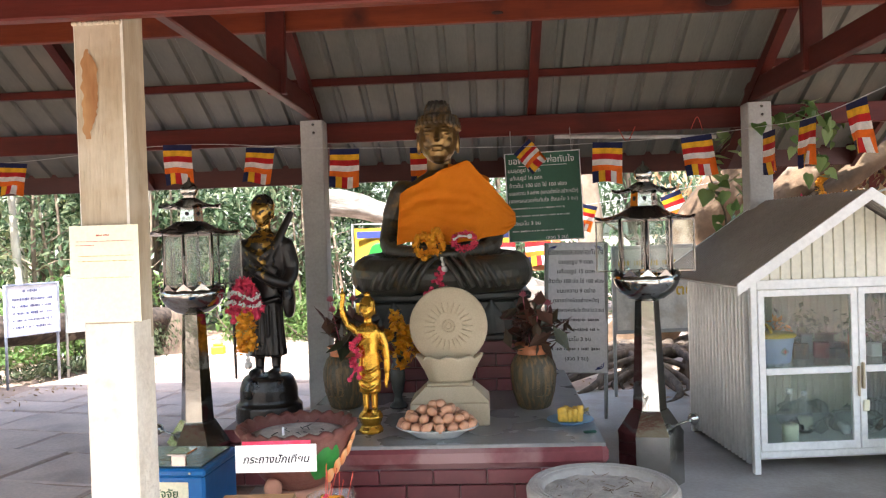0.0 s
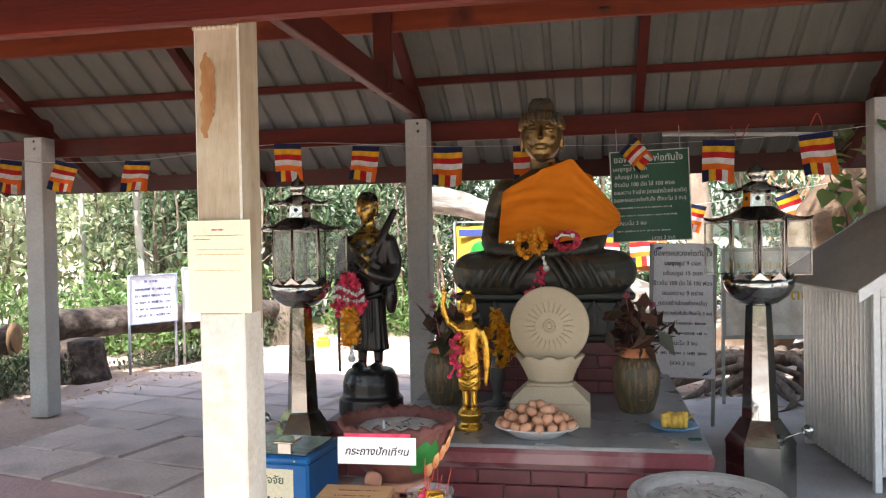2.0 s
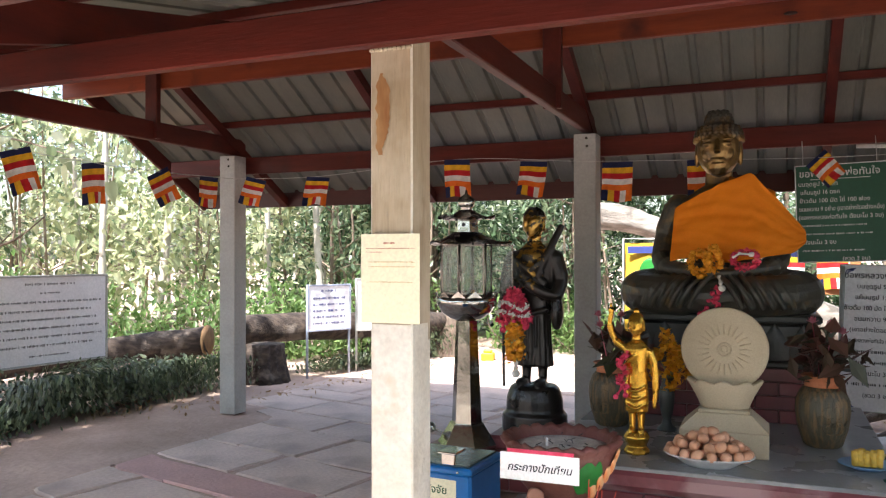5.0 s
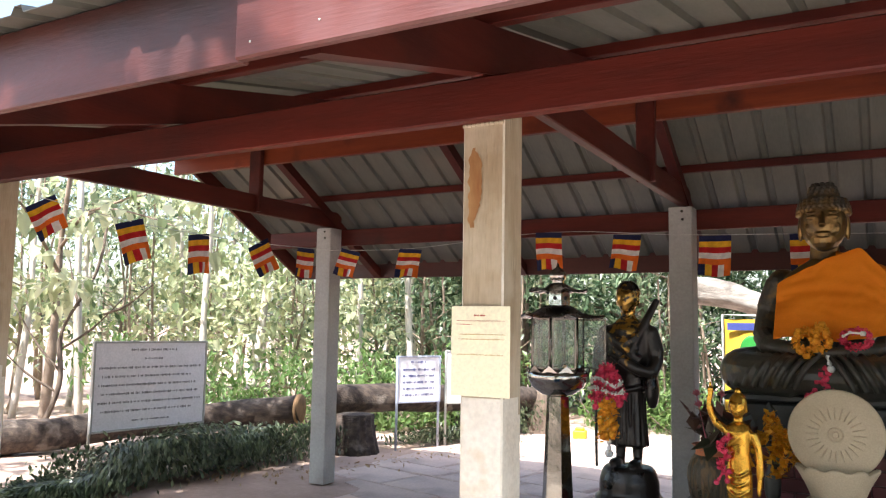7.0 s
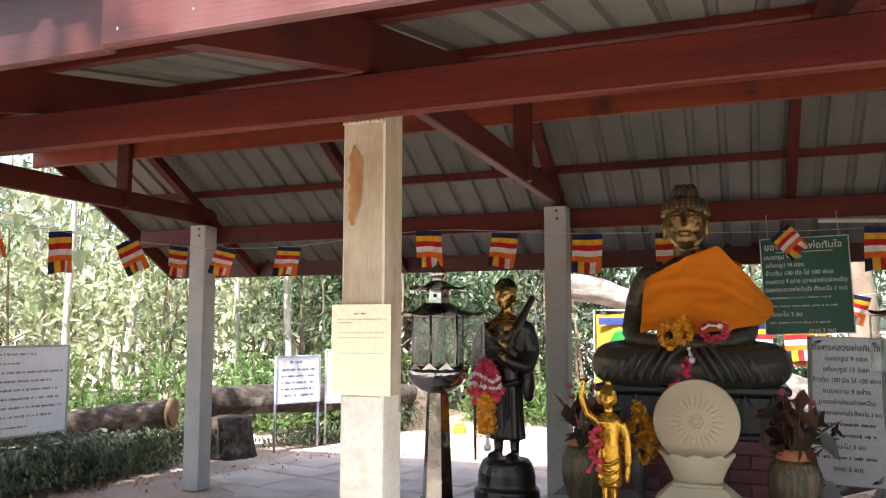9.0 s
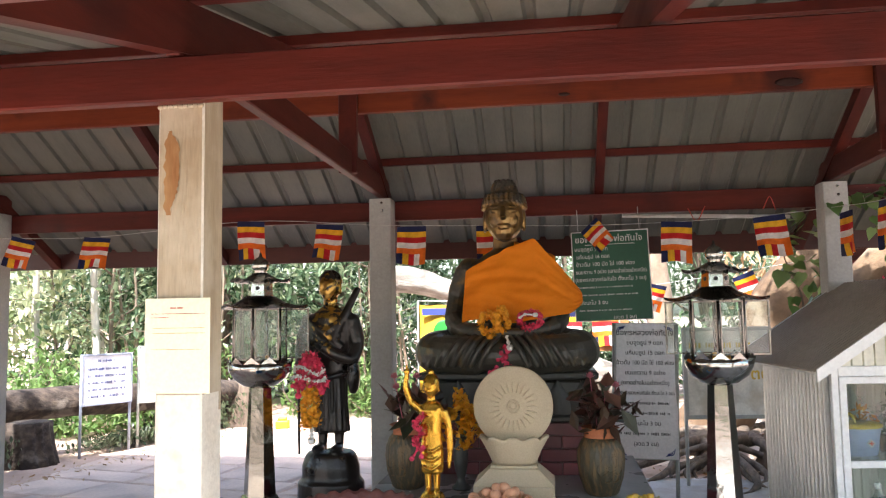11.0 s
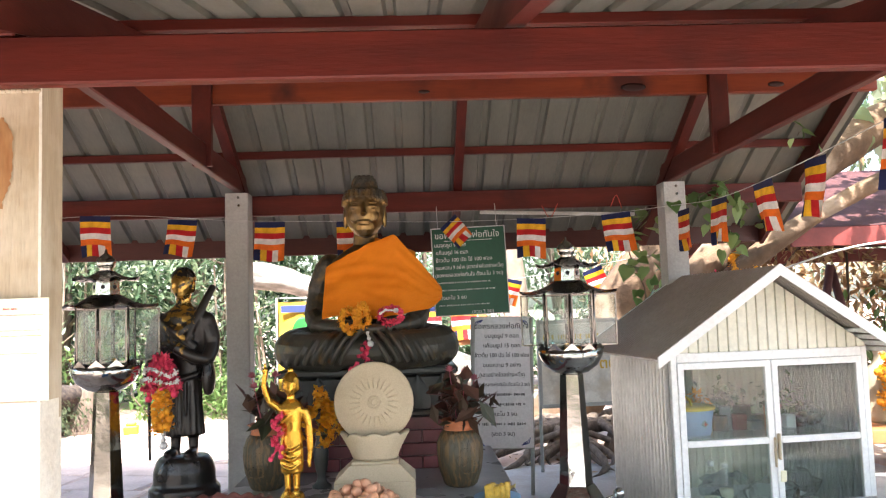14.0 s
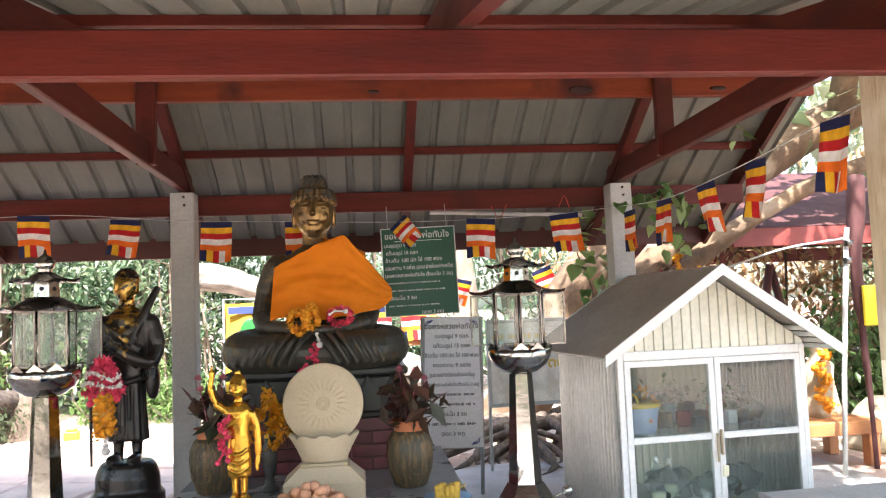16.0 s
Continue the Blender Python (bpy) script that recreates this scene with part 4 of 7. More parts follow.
# ---- wheel of the law on a lotus stand ----
def wheel_stone():
    ob = thing("wheel_stone", "cream stone wheel disc on a carved lotus foot", "stone wheel", pose(-0.205, 3.90, 0.40))
    bm = bmesh.new()
    box(bm, -0.192, 0.192, -0.13, 0.13, 0, 0.115, 0.006)
    vs = [(-0.192, -0.13, 0.115), (0.192, -0.13, 0.115), (0.192, 0.13, 0.115), (-0.192, 0.13, 0.115), (-0.118, -0.085, 0.185), (0.118, -0.085, 0.185), (0.118, 0.085, 0.185), (-0.118, 0.085, 0.185)]
    put(bm, vs, [(0, 1, 5, 4), (1, 2, 6, 5), (2, 3, 7, 6), (3, 0, 4, 7), (4, 5, 6, 7)])
    box(bm, -0.112, 0.112, -0.08, 0.08, 0.185, 0.20, 0.004)
    part("base", bm, CREAM, ob)
    bm = bmesh.new()
    lathe(bm, [(0.105, 0.198), (0.112, 0.215), (0.125, 0.26), (0.15, 0.305), (0.158, 0.318), (0.15, 0.322), (0.10, 0.30)], 48, sx=1, sy=0.62, wave=lambda a, i: 1 + (0.07 * abs(math.sin(a * 5)) if i > 1 else 0))
    for v in bm.verts:      # petal tips stand up and out
        if v.co.z > 0.30:
            tip = abs(math.sin(5 * math.atan2(v.co.y / 0.62, v.co.x)))
            v.co.z += 0.022 * tip - 0.008
            v.co.x *= 1 + 0.04 * tip
    part("lotus_foot", bm, CREAM, ob)
    R = 0.194
    bm = bmesh.new()
    lathe(bm, [(R - 0.008, -0.022), (R, -0.014), (R, 0.014), (R - 0.008, 0.022)], 64, m=pose(0, 0, 0.473, 90, 0, 0))
    part("disc", bm, CREAM, ob)
    bm = bmesh.new()
    for r in (0.03, 0.015):
        tube(bm, [(r * math.cos(a * math.pi / 12), -0.0235, 0.473 + r * math.sin(a * math.pi / 12)) for a in range(25)], 0.0035, 6)
    part("hub", bm, CREAM, ob)
    for k in range(24):
        bm = bmesh.new()
        a = 2 * math.pi * k / 24
        d = Vector((math.cos(a), 0, math.sin(a)))
        tube(bm, [Vector((0, -0.022, 0.473)) + d * 0.068, Vector((0, -0.0225, 0.473)) + d * 0.095, Vector((0, -0.022, 0.473)) + d * 0.12], [0.002, 0.0045, 0.0015], 5)
        part("carved_ray", bm, CREAM, ob)


wheel_stone()


# ---- hexagonal steel lanterns ----
def lantern(swings, steel, glazing):
    ob = thing("lantern", "tall hexagonal stainless steel candle lantern with glass doors", "lantern", group="lanterns beside the altar")
    H = 6
    bm = bmesh.new()
    lathe(bm, [(0.165, 0), (0.165, 0.255)], H, smooth=False)
    part("base_box", bm, steel, ob, "dented polished steel base")
    bm = bmesh.new()
    lathe(bm, [(0.168, 0.255), (0.168, 0.268), (0.10, 0.375), (0.095, 0.385)], H, smooth=False)
    part("base_roof", bm, STEEL, ob)
    bm = bmesh.new()
    lathe(bm, [(0.086, 0.385), (0.060, 0.95)], H, smooth=False)
    part("stem", bm, steel, ob, "tapering mirror-bright steel stem")
    bm = bmesh.new()
    lathe(bm, [(0.035, 0.948), (0.09, 0.962), (0.14, 0.998), (0.166, 1.045), (0.172, 1.085), (0.168, 1.085), (0.13, 1.01), (0.03, 0.975)], 36)
    part("bowl", bm, STEEL, ob, "round polished steel bowl")
    for k in range(12):
        bm = bmesh.new()
        a = 2 * math.pi * k / 12
        m = pose(0, 0, 0, 0, 0, math.degrees(a))
        put(bm, [m @ Vector(v) for v in ((0.17, -0.042, 1.082), (0.17, 0.042, 1.082), (0.176, 0, 1.118))], [(0, 1, 2)])
        put(bm, [m @ Vector(v) for v in ((0.1685, -0.042, 1.082), (0.1685, 0.042, 1.082), (0.1745, 0, 1.118))], [(0, 2, 1)])
        part("petal", bm, STEEL, ob)
    RAD = 0.145
    for k in range(6):
        a0, a1 = math.radians(60 * k + 30), math.radians(60 * k + 90)
        p, q = Vector((RAD * math.cos(a0), RAD * math.sin(a0), 0)), Vector((RAD * math.cos(a1), RAD * math.sin(a1), 0))
        bm = bmesh.new()
        tube(bm, [p + Vector((0, 0, 1.06)), p + Vector((0, 0, 1.395))], 0.005, 6)
        part("upright", bm, STEEL_DARK, ob)
        mid, d = (p + q) / 2, (q - p).normalized()
        nrm = mid.normalized()
        w = (q - p).length - 0.014
        swing = swings.get(k, 0)
        hinge = p + d * 0.007
        m = Matrix.Translation(hinge) @ Matrix.Rotation(math.radians(-swing), 4, "Z")
        dr = bmesh.new()
        for (u0, u1, z0, z1) in ((0, w, 1.10, 1.108), (0, w, 1.362, 1.37), (0, 0.008, 1.108, 1.362), (w - 0.008, w, 1.108, 1.362)):
            vs = []
            for s in (-0.003, 0.003):
                for (u, z) in ((u0, z0), (u1, z0), (u1, z1), (u0, z1)):
                    vs.append(m @ (d * u + nrm * s + Vector((0, 0, z))))
            put(dr, vs, [(0, 1, 2, 3), (7, 6, 5, 4), (0, 4, 5, 1), (1, 5, 6, 2), (2, 6, 7, 3), (3, 7, 4, 0)])
        door = part("door", dr, STEEL_DARK, ob)
        g = bmesh.new()
        vs = [m @ (d * u + nrm * s + Vector((0, 0, z))) for s in (-0.001, 0.001) for (u, z) in ((0.008, 1.108), (w - 0.008, 1.108), (w - 0.008, 1.362), (0.008, 1.362))]
        put(g, vs, [(0, 1, 2, 3), (7, 6, 5, 4)])
        part("pane", g, glazing, door).visible_shadow = False
    # two roofs with upturned, scalloped eaves
    for z0, r0, r1, hgt, nm in ((1.372, 0.238, 0.075, 0.07, "roof"), (1.515, 0.152, 0.04, 0.05, "upper_roof")):
        bm = bmesh.new()
        vs, fs, n = [], [], 48
        for i in range(7):
            f = i / 6
            for k in range(n):
                a = 2 * math.pi * k / n
                tip = abs(math.cos(3 * a))            # six tips
                r = (r0 + (r1 - r0) * f) * (1 + 0.16 * (1 - f) * (tip - 0.5))
                z = z0 + hgt * (f ** 1.7) + (0.022 * (1 - f) ** 3) * tip - 0.012 * (1 - f) * abs(math.sin(6 * a))
                vs.append((r * math.cos(a), r * math.sin(a), z))
        for i in range(6):
            for k in range(n):
                a, b = i * n + k, i * n + (k + 1) % n
                fs.append((a, b, b + n, a + n))
        put(bm, vs, fs, smooth=True)
        o = part(nm, bm, STEEL_DARK, ob, "tarnished steel roof with curled eaves")
        sm = o.modifiers.new("thick", "SOLIDIFY")
        sm.thickness = 0.003
    bm = bmesh.new()
    lathe(bm, [(0.070, 1.428), (0.064, 1.535)], H, smooth=False)
    part("cupola", bm, STEEL, ob)
    for k in range(6):
        a = math.radians(60 * k + 30)
        bm = bmesh.new()
        lathe(bm, [(0.011, 0), (0.011, 0.003), (0.004, 0.0035)], 12, m=Matrix.Translation((0.0575 * math.cos(a), 0.0575 * math.sin(a), 1.482)) @ Matrix.Rotation(a, 4, "Z") @ Matrix.Rotation(math.pi / 2, 4, "Y"))
        part("vent", bm, INK, ob, "round black vent hole")
    bm = bmesh.new()
    lathe(bm, [(0.042, 1.560), (0.03, 1.574), (0.044, 1.586), (0.050, 1.606), (0.045, 1.626), (0.026, 1.644), (0.009, 1.656), (0.004, 1.678)], 20)
    part("finial", bm, STEEL, ob)
    # candle stubs
    for i, (x, y) in enumerate(((0.04, -0.05), (-0.05, 0.02), (0.05, 0.05), (-0.02, -0.07))):
        bm = bmesh.new()
        lathe(bm, [(0.012, 0.99), (0.012, 1.05 + 0.02 * i), (0.006, 1.055 + 0.02 * i)], 10, (x, y, 0))
        part("candle", bm, MARIGOLD, ob)
    bm = bmesh.new()
    tube(bm, [(0.12, -0.02, 0.30), (0.20, -0.02, 0.33)], 0.006, 6)
    ball(bm, (0.215, -0.02, 0.338), 0.03, 14)
    part("knob", bm, STEEL, ob, "steel ball knob")
    return ob


l1 = lantern({3: 153}, STEEL_DIMMED, PATTERN_GLASS)
l1.matrix_basis = pose(-1.572, 4.10, 0, 0, 0, 186)
l2 = lantern({2: 76, 5: 68}, STEEL, GLASS_CLEAN)
l2.matrix_basis = pose(0.822, 4.15, 0, 0, 0, -8)


# ---- offerings on the altar ----
def solid(name, label, category, me, m, group=""):
    """One more thing that shares a mesh."""
    ob = new(name, me)
    ob.matrix_basis = m
    return tagged(ob, label, category, group)


def egg_heap():
    X, Y, Z = -0.255, 3.60, 0.40
    dish = thing("dish", "oval white enamel dish holding brown eggs", "dish", pose(X, Y, Z))
    bm = bmesh.new()
    lathe(bm, [(0.10, 0), (0.105, 0.004), (0.15, 0.03), (0.188, 0.046), (0.192, 0.05), (0.186, 0.052), (0.145, 0.036), (0.10, 0.012), (0.01, 0.010)], 36, sx=1, sy=0.72)
    part("bowl", bm, ENAMEL, dish)
    bm = bmesh.new()
    lathe(bm, [(0.004, -0.028), (0.013, -0.025), (0.0195, -0.016), (0.0225, -0.003), (0.0215, 0.008), (0.0165, 0.019), (0.009, 0.0265), (0.003, 0.029)], 12)
    me = mesh_of("egg", bm, EGG)
    rnd = random.Random(4)
    for rx, ry, z, n in ((0.163, 0.112, 0.058, 17), (0.095, 0.06, 0.06, 9), (0.125, 0.08, 0.092, 13), (0.05, 0.025, 0.095, 4), (0.066, 0.036, 0.121, 6), (0.02, 0.01, 0.143, 2)):
        for k in range(n):
            a = 2 * math.pi * (k + rnd.uniform(-0.15, 0.15)) / n + z * 20
            solid("egg", "brown hen's egg heaped on the white dish", "egg", me, pose(X + rx * math.cos(a), Y + ry * math.sin(a), Z + z + rnd.uniform(-0.004, 0.006), rnd.uniform(50, 130), rnd.uniform(-30, 30), rnd.uniform(0, 180)), "eggs on the dish")


egg_heap()


def corn_plate():
    ob = thing("plate", "light blue plastic plate with cut corn", "plate", pose(0.372, 3.80, 0.40))
    bm = bmesh.new()
    lathe(bm, [(0.06, 0), (0.063, 0.004), (0.10, 0.016), (0.113, 0.02), (0.11, 0.023), (0.062, 0.009), (0.005, 0.008)], 32)
    part("rim", bm, PLATE_BLUE, ob)
    rnd = random.Random(3)
    food = thing("corn", "pile of cut yellow corn cobs", "corn", pose(0.372, 3.80, 0.40))
    for i in range(9):
        bm = bmesh.new()
        r, h = 0.0155, 0.07 + rnd.uniform(-0.01, 0.01)
        x = -0.045 + (i % 5) * 0.022
        y = -0.02 + (i // 5) * 0.03
        lathe(bm, [(r * 0.8, 0), (r, 0.004), (r, h - 0.004), (r * 0.6, h)], 12, wave=lambda a, k: 1 + 0.06 * math.sin(a * 6), m=pose(x, y, 0.012, rnd.uniform(-8, 8), rnd.uniform(-10, 12), 0))
        part("cob", bm, CORN, food)
    bm = bmesh.new()
    for i in range(14):
        a = rnd.uniform(0, 6.28)
        tube(bm, smooth_path([(0.05, 0, 0.02), (0.05 + 0.02 * math.cos(a), 0.02 * math.sin(a), 0.06), (0.06 + 0.03 * math.cos(a), 0.04 * math.sin(a), 0.05 + rnd.uniform(0, 0.03))], 3), 0.003, 5)
    part("husk", bm, material("dry_husk", (0.40, 0.32, 0.12), 0.8, scale=20), food)
    bm = bmesh.new()
    box(bm, -0.03, 0.03, -0.01, 0.01, 0, 0.012, 0.004)
    thing("lighter", "small dark green plastic lighter lying on the altar", "lighter", pose(0.44, 3.60, 0.40, 0, 0, 8), bm=bm, mats=material("dark_green_plastic", (0.02, 0.08, 0.06), 0.3))


corn_plate()


def lotus_bloom(bm, c, r, slot=0):
    for ring, (n, el) in enumerate(((7, 0.5), (7, 0.95), (5, 1.3))):
        for k in range(n):
            a = 2 * math.pi * (k + 0.5 * ring) / n
            d = Vector((math.cos(a) * math.cos(el), math.sin(a) * math.cos(el), math.sin(el)))
            s = Vector((-math.sin(a), math.cos(a), 0))
            p = Vector(c)
            put(bm, [p, p + d * r * 0.55 + s * r * 0.28, p + d * r, p + d * r * 0.55 - s * r * 0.28], [(0, 1, 2, 3)], slot, True)


def flower_vase(x, y, mirror=1):
    ob = thing("vase", "carved olive-brown clay vase with an orange rim", "vase", pose(x, y, 0.40, 0, 0, 20 * mirror), group="vases on the altar")
    bm = bmesh.new()
    n = 48
    lathe(bm, [(0.072, 0), (0.085, 0.01), (0.112, 0.09), (0.121, 0.17), (0.118, 0.22), (0.10, 0.265), (0.083, 0.285)], n, wave=lambda a, i: 1 + 0.012 * math.sin(a * 22 + i))
    part("body", bm, VASE, ob)
    bm = bmesh.new()
    lathe(bm, [(0.082, 0.283), (0.078, 0.30), (0.084, 0.325), (0.097, 0.335), (0.092, 0.338), (0.07, 0.32), (0.068, 0.28)], n, wave=lambda a, i: 1 + (0.03 * math.sin(a * 9) if i > 2 else 0))
    part("rim", bm, VASE_LIP, ob)
    bm = bmesh.new()
    for i in range(6):      # carved flower
        a = 2 * math.pi * i / 6
        c = Vector((0.04 * math.cos(a), 0, 0.14 + 0.04 * math.sin(a)))
        tube(bm, [c + Vector((0.028 * math.cos(b * 0.6), -0.118 + 0.25 * (c.x + 0.028 * math.cos(b * 0.6)) ** 2 / 0.06, 0.028 * math.sin(b * 0.6))) for b in range(11)], 0.003, 5)
    part("carved_flower", bm, VASE, ob)
    plant = thing("bouquet", "artificial lotus flowers with dark reddish leaves", "flowers", pose(x, y, 0.40, 0, 0, 70 * mirror))
    rnd = random.Random(7 if mirror > 0 else 12)
    st = bmesh.new()
    vs_leaf = []
    for i in range(40):
        a = rnd.uniform(0, 6.28)
        r = rnd.uniform(0.04, 0.18)
        h = 0.34 + rnd.uniform(0.02, 0.20) - r * 0.35
        p = (r * math.cos(a), r * math.sin(a), h)
        tube(st, smooth_path([(0.03 * math.cos(a), 0.03 * math.sin(a), 0.30), (r * 0.5 * math.cos(a), r * 0.5 * math.sin(a), h - 0.02), p], 3), 0.0025, 5)
        vs_leaf += [p] * 2
    part("stem", st, PLANT_RED, plant)
    leaves = new("leaf", leaf_mesh("leaf", vs_leaf, 0.125, 5 + mirror, 0.52, -0.35, PLANT_RED))
    leaves.parent = plant
    for k, (lx, ly, lz) in enumerate(((-0.06, -0.06, 0.575), (0.02, 0.05, 0.58), (0.075, -0.07, 0.53))):
        bm = bmesh.new()
        lotus_bloom(bm, (lx, ly, lz), 0.038)
        tube(bm, [(lx * 0.3, ly * 0.3, 0.33), (lx, ly, lz)], 0.003, 5)
        part("bloom", bm, material("pale_pink_petal", (0.55, 0.20, 0.24), 0.6, other=(0.42, 0.10, 0.14), scale=15), plant)


flower_vase(0.222, 4.17, 1)
flower_vase(-0.80, 4.27, -1)


def flower_stand():
    ob = thing("altar_vase", "slender dark turned vase", "vase", pose(-0.508, 4.24, 0.40))
    bm = bmesh.new()
    lathe(bm, [(0.05, 0), (0.05, 0.012), (0.028, 0.03), (0.02, 0.06), (0.03, 0.09), (0.038, 0.14), (0.04, 0.19), (0.03, 0.23), (0.024, 0.25), (0.034, 0.27), (0.03, 0.272)], 24)
    part("body", bm, STONE_DARK, ob)
    fl = thing("marigold_bunch", "bunch of yellow marigold flowers in the slender vase", "flowers", pose(-0.49, 4.24, 0.40))
    rnd = random.Random(8)
    pts = []
    for i in range(26):
        c = Vector((rnd.gauss(0, 0.05), rnd.gauss(0, 0.035), 0.36 + rnd.gauss(0, 0.05)))
        pts += [c + Vector((rnd.gauss(0, 0.012), rnd.gauss(0, 0.012), rnd.gauss(0, 0.012))) for _ in range(26)]
    o = new("petals", leaf_mesh("petals", pts, 0.036, 3, 0.75, 0.0, leaf_material("marigold_petal", (0.72, 0.30, 0.01), (0.82, 0.48, 0.03), 0.3)))
    o.parent = fl
    bm = bmesh.new()
    for i in range(8):
        tube(bm, [(0, 0, 0.26), (rnd.gauss(0, 0.04), rnd.gauss(0, 0.03), 0.35)], 0.003, 5)
    part("stem", bm, LEAF_MID, fl)


flower_stand()


def garland(name, label, loop, r, mat, tails=(), tail_mat=None, at=None, size=0.014, seed=1):
    """A string of blossoms along a line, with hanging tassels."""
    ob = thing(name, label, "garland", at)
    rnd = random.Random(seed)
    bm = bmesh.new()
    pts = []
    for p in loop:
        for _ in range(26):
            v = Vector((rnd.gauss(0, 1), rnd.gauss(0, 1), rnd.gauss(0, 1))).normalized()
            pts.append(Vector(p) + v * r * rnd.uniform(0.4, 1.0))
        ball(bm, Vector(p) + Vector((rnd.gauss(0, r * 0.3), rnd.gauss(0, r * 0.2), rnd.gauss(0, r * 0.3))), r * rnd.uniform(0.55, 0.85), 6)
    tagged(part("core", bm, mat, ob), kind="stuff")
    o = new("blossoms", leaf_mesh("blossoms", pts, size, seed, 0.8, -0.3, mat))
    o.parent = ob
    for tail in tails:
        bm = bmesh.new()
        for i, p in enumerate(tail):
            ball(bm, p, r * (0.5 if i < len(tail) - 1 else 0.8), 8)
        tube(bm, tail, r * 0.3, 6)
        part("tassel", bm, tail_mat or mat, ob)
    return ob


def ring(cx, cy, cz, rx, rz, n, tilt=0.0, a0=0.0, a1=6.283):
    return [(cx + rx * math.cos(a0 + (a1 - a0) * k / n), cy + tilt * math.sin(a0 + (a1 - a0) * k / n), cz + rz * math.sin(a0 + (a1 - a0) * k / n)) for k in range(n)]


garland("garland", "yellow marigold garland laid in the statue's hands", ring(-0.365, 4.575, 1.272, 0.05, 0.055, 20, 0.02) + ring(-0.295, 4.57, 1.285, 0.032, 0.062, 16, -0.02) + [(-0.33, 4.56, 1.24), (-0.31, 4.56, 1.25)], 0.026, MARIGOLD, [[(-0.265, 4.57, 1.19), (-0.258, 4.555, 1.16), (-0.25, 4.54, 1.13)]], PAPER_W, seed=2)
garland("garland", "dark red and white garland laid in the statue's hands", ring(-0.13, 4.58, 1.285, 0.062, 0.042, 20), 0.020, PINK, [[(-0.19, 4.57, 1.30), (-0.16, 4.565, 1.32), (-0.10, 4.565, 1.315)]], PAPER_W, seed=3)
garland("flower_offering", "pink lotus posy wrapped in foil below the statue's hands", [(-0.29 + 0.02 * math.cos(k), 4.55, 1.04 + 0.012 * k) for k in range(8)], 0.028, PINK, [[(-0.33, 4.55, 1.02), (-0.36, 4.55, 0.985)]], PINK, seed=4)
pts = []
for z, r in ((1.10, 0.03), (1.07, 0.05), (1.03, 0.062), (0.99, 0.075), (0.955, 0.085)):
    pts += [(-1.315 + r * math.cos(a * 0.7), 4.165 + 0.3 * r * math.sin(a * 0.7), z + 0.008 * math.sin(a * 3)) for a in range(9)]
garland("garland", "big bunch of pink plastic garlands on the standing statue's arm", pts, 0.024, PINK, [[(-1.37, 4.15, 0.98), (-1.375, 4.15, 0.93), (-1.375, 4.15, 0.90)], [(-1.25, 4.15, 0.97), (-1.245, 4.15, 0.92)]], PINK, seed=5, size=0.02)
garland("garland", "white and gold ribbon rows on the pink garlands", [(-1.315 + 0.08 * math.cos(a), 4.145 + 0.02 * math.sin(a), 1.035 + 0.02 * math.sin(a * 2)) for a in np.linspace(3.14, 6.28, 12)] + [(-1.315 + 0.09 * math.cos(a), 4.14 + 0.02 * math.sin(a), 0.99 + 0.012 * math.sin(a * 2)) for a in np.linspace(3.14, 6.28, 12)], 0.009, PAPER_W, seed=6, size=0.012)
garland("garland", "long yellow marigold garland hanging below the pink ones", [(-1.315 + 0.035 * math.sin(k * 1.9), 4.165, 0.93 - 0.012 * k) for k in range(17)], 0.03, MARIGOLD, [[(-1.305, 4.16, 0.72), (-1.305, 4.16, 0.69), (-1.305, 4.16, 0.66)]], PAPER_W, seed=7, size=0.022)
garland("garland", "small pink garland over the golden figure's arm", [(-0.635 + 0.018 * math.cos(k), 3.66, 0.85 - 0.012 * k) for k in range(13)], 0.016, PINK, [[(-0.64, 3.65, 0.70), (-0.655, 3.65, 0.675), (-0.665, 3.65, 0.66)], [(-0.625, 3.65, 0.70), (-0.62, 3.65, 0.67)]], PINK, seed=8, size=0.014)


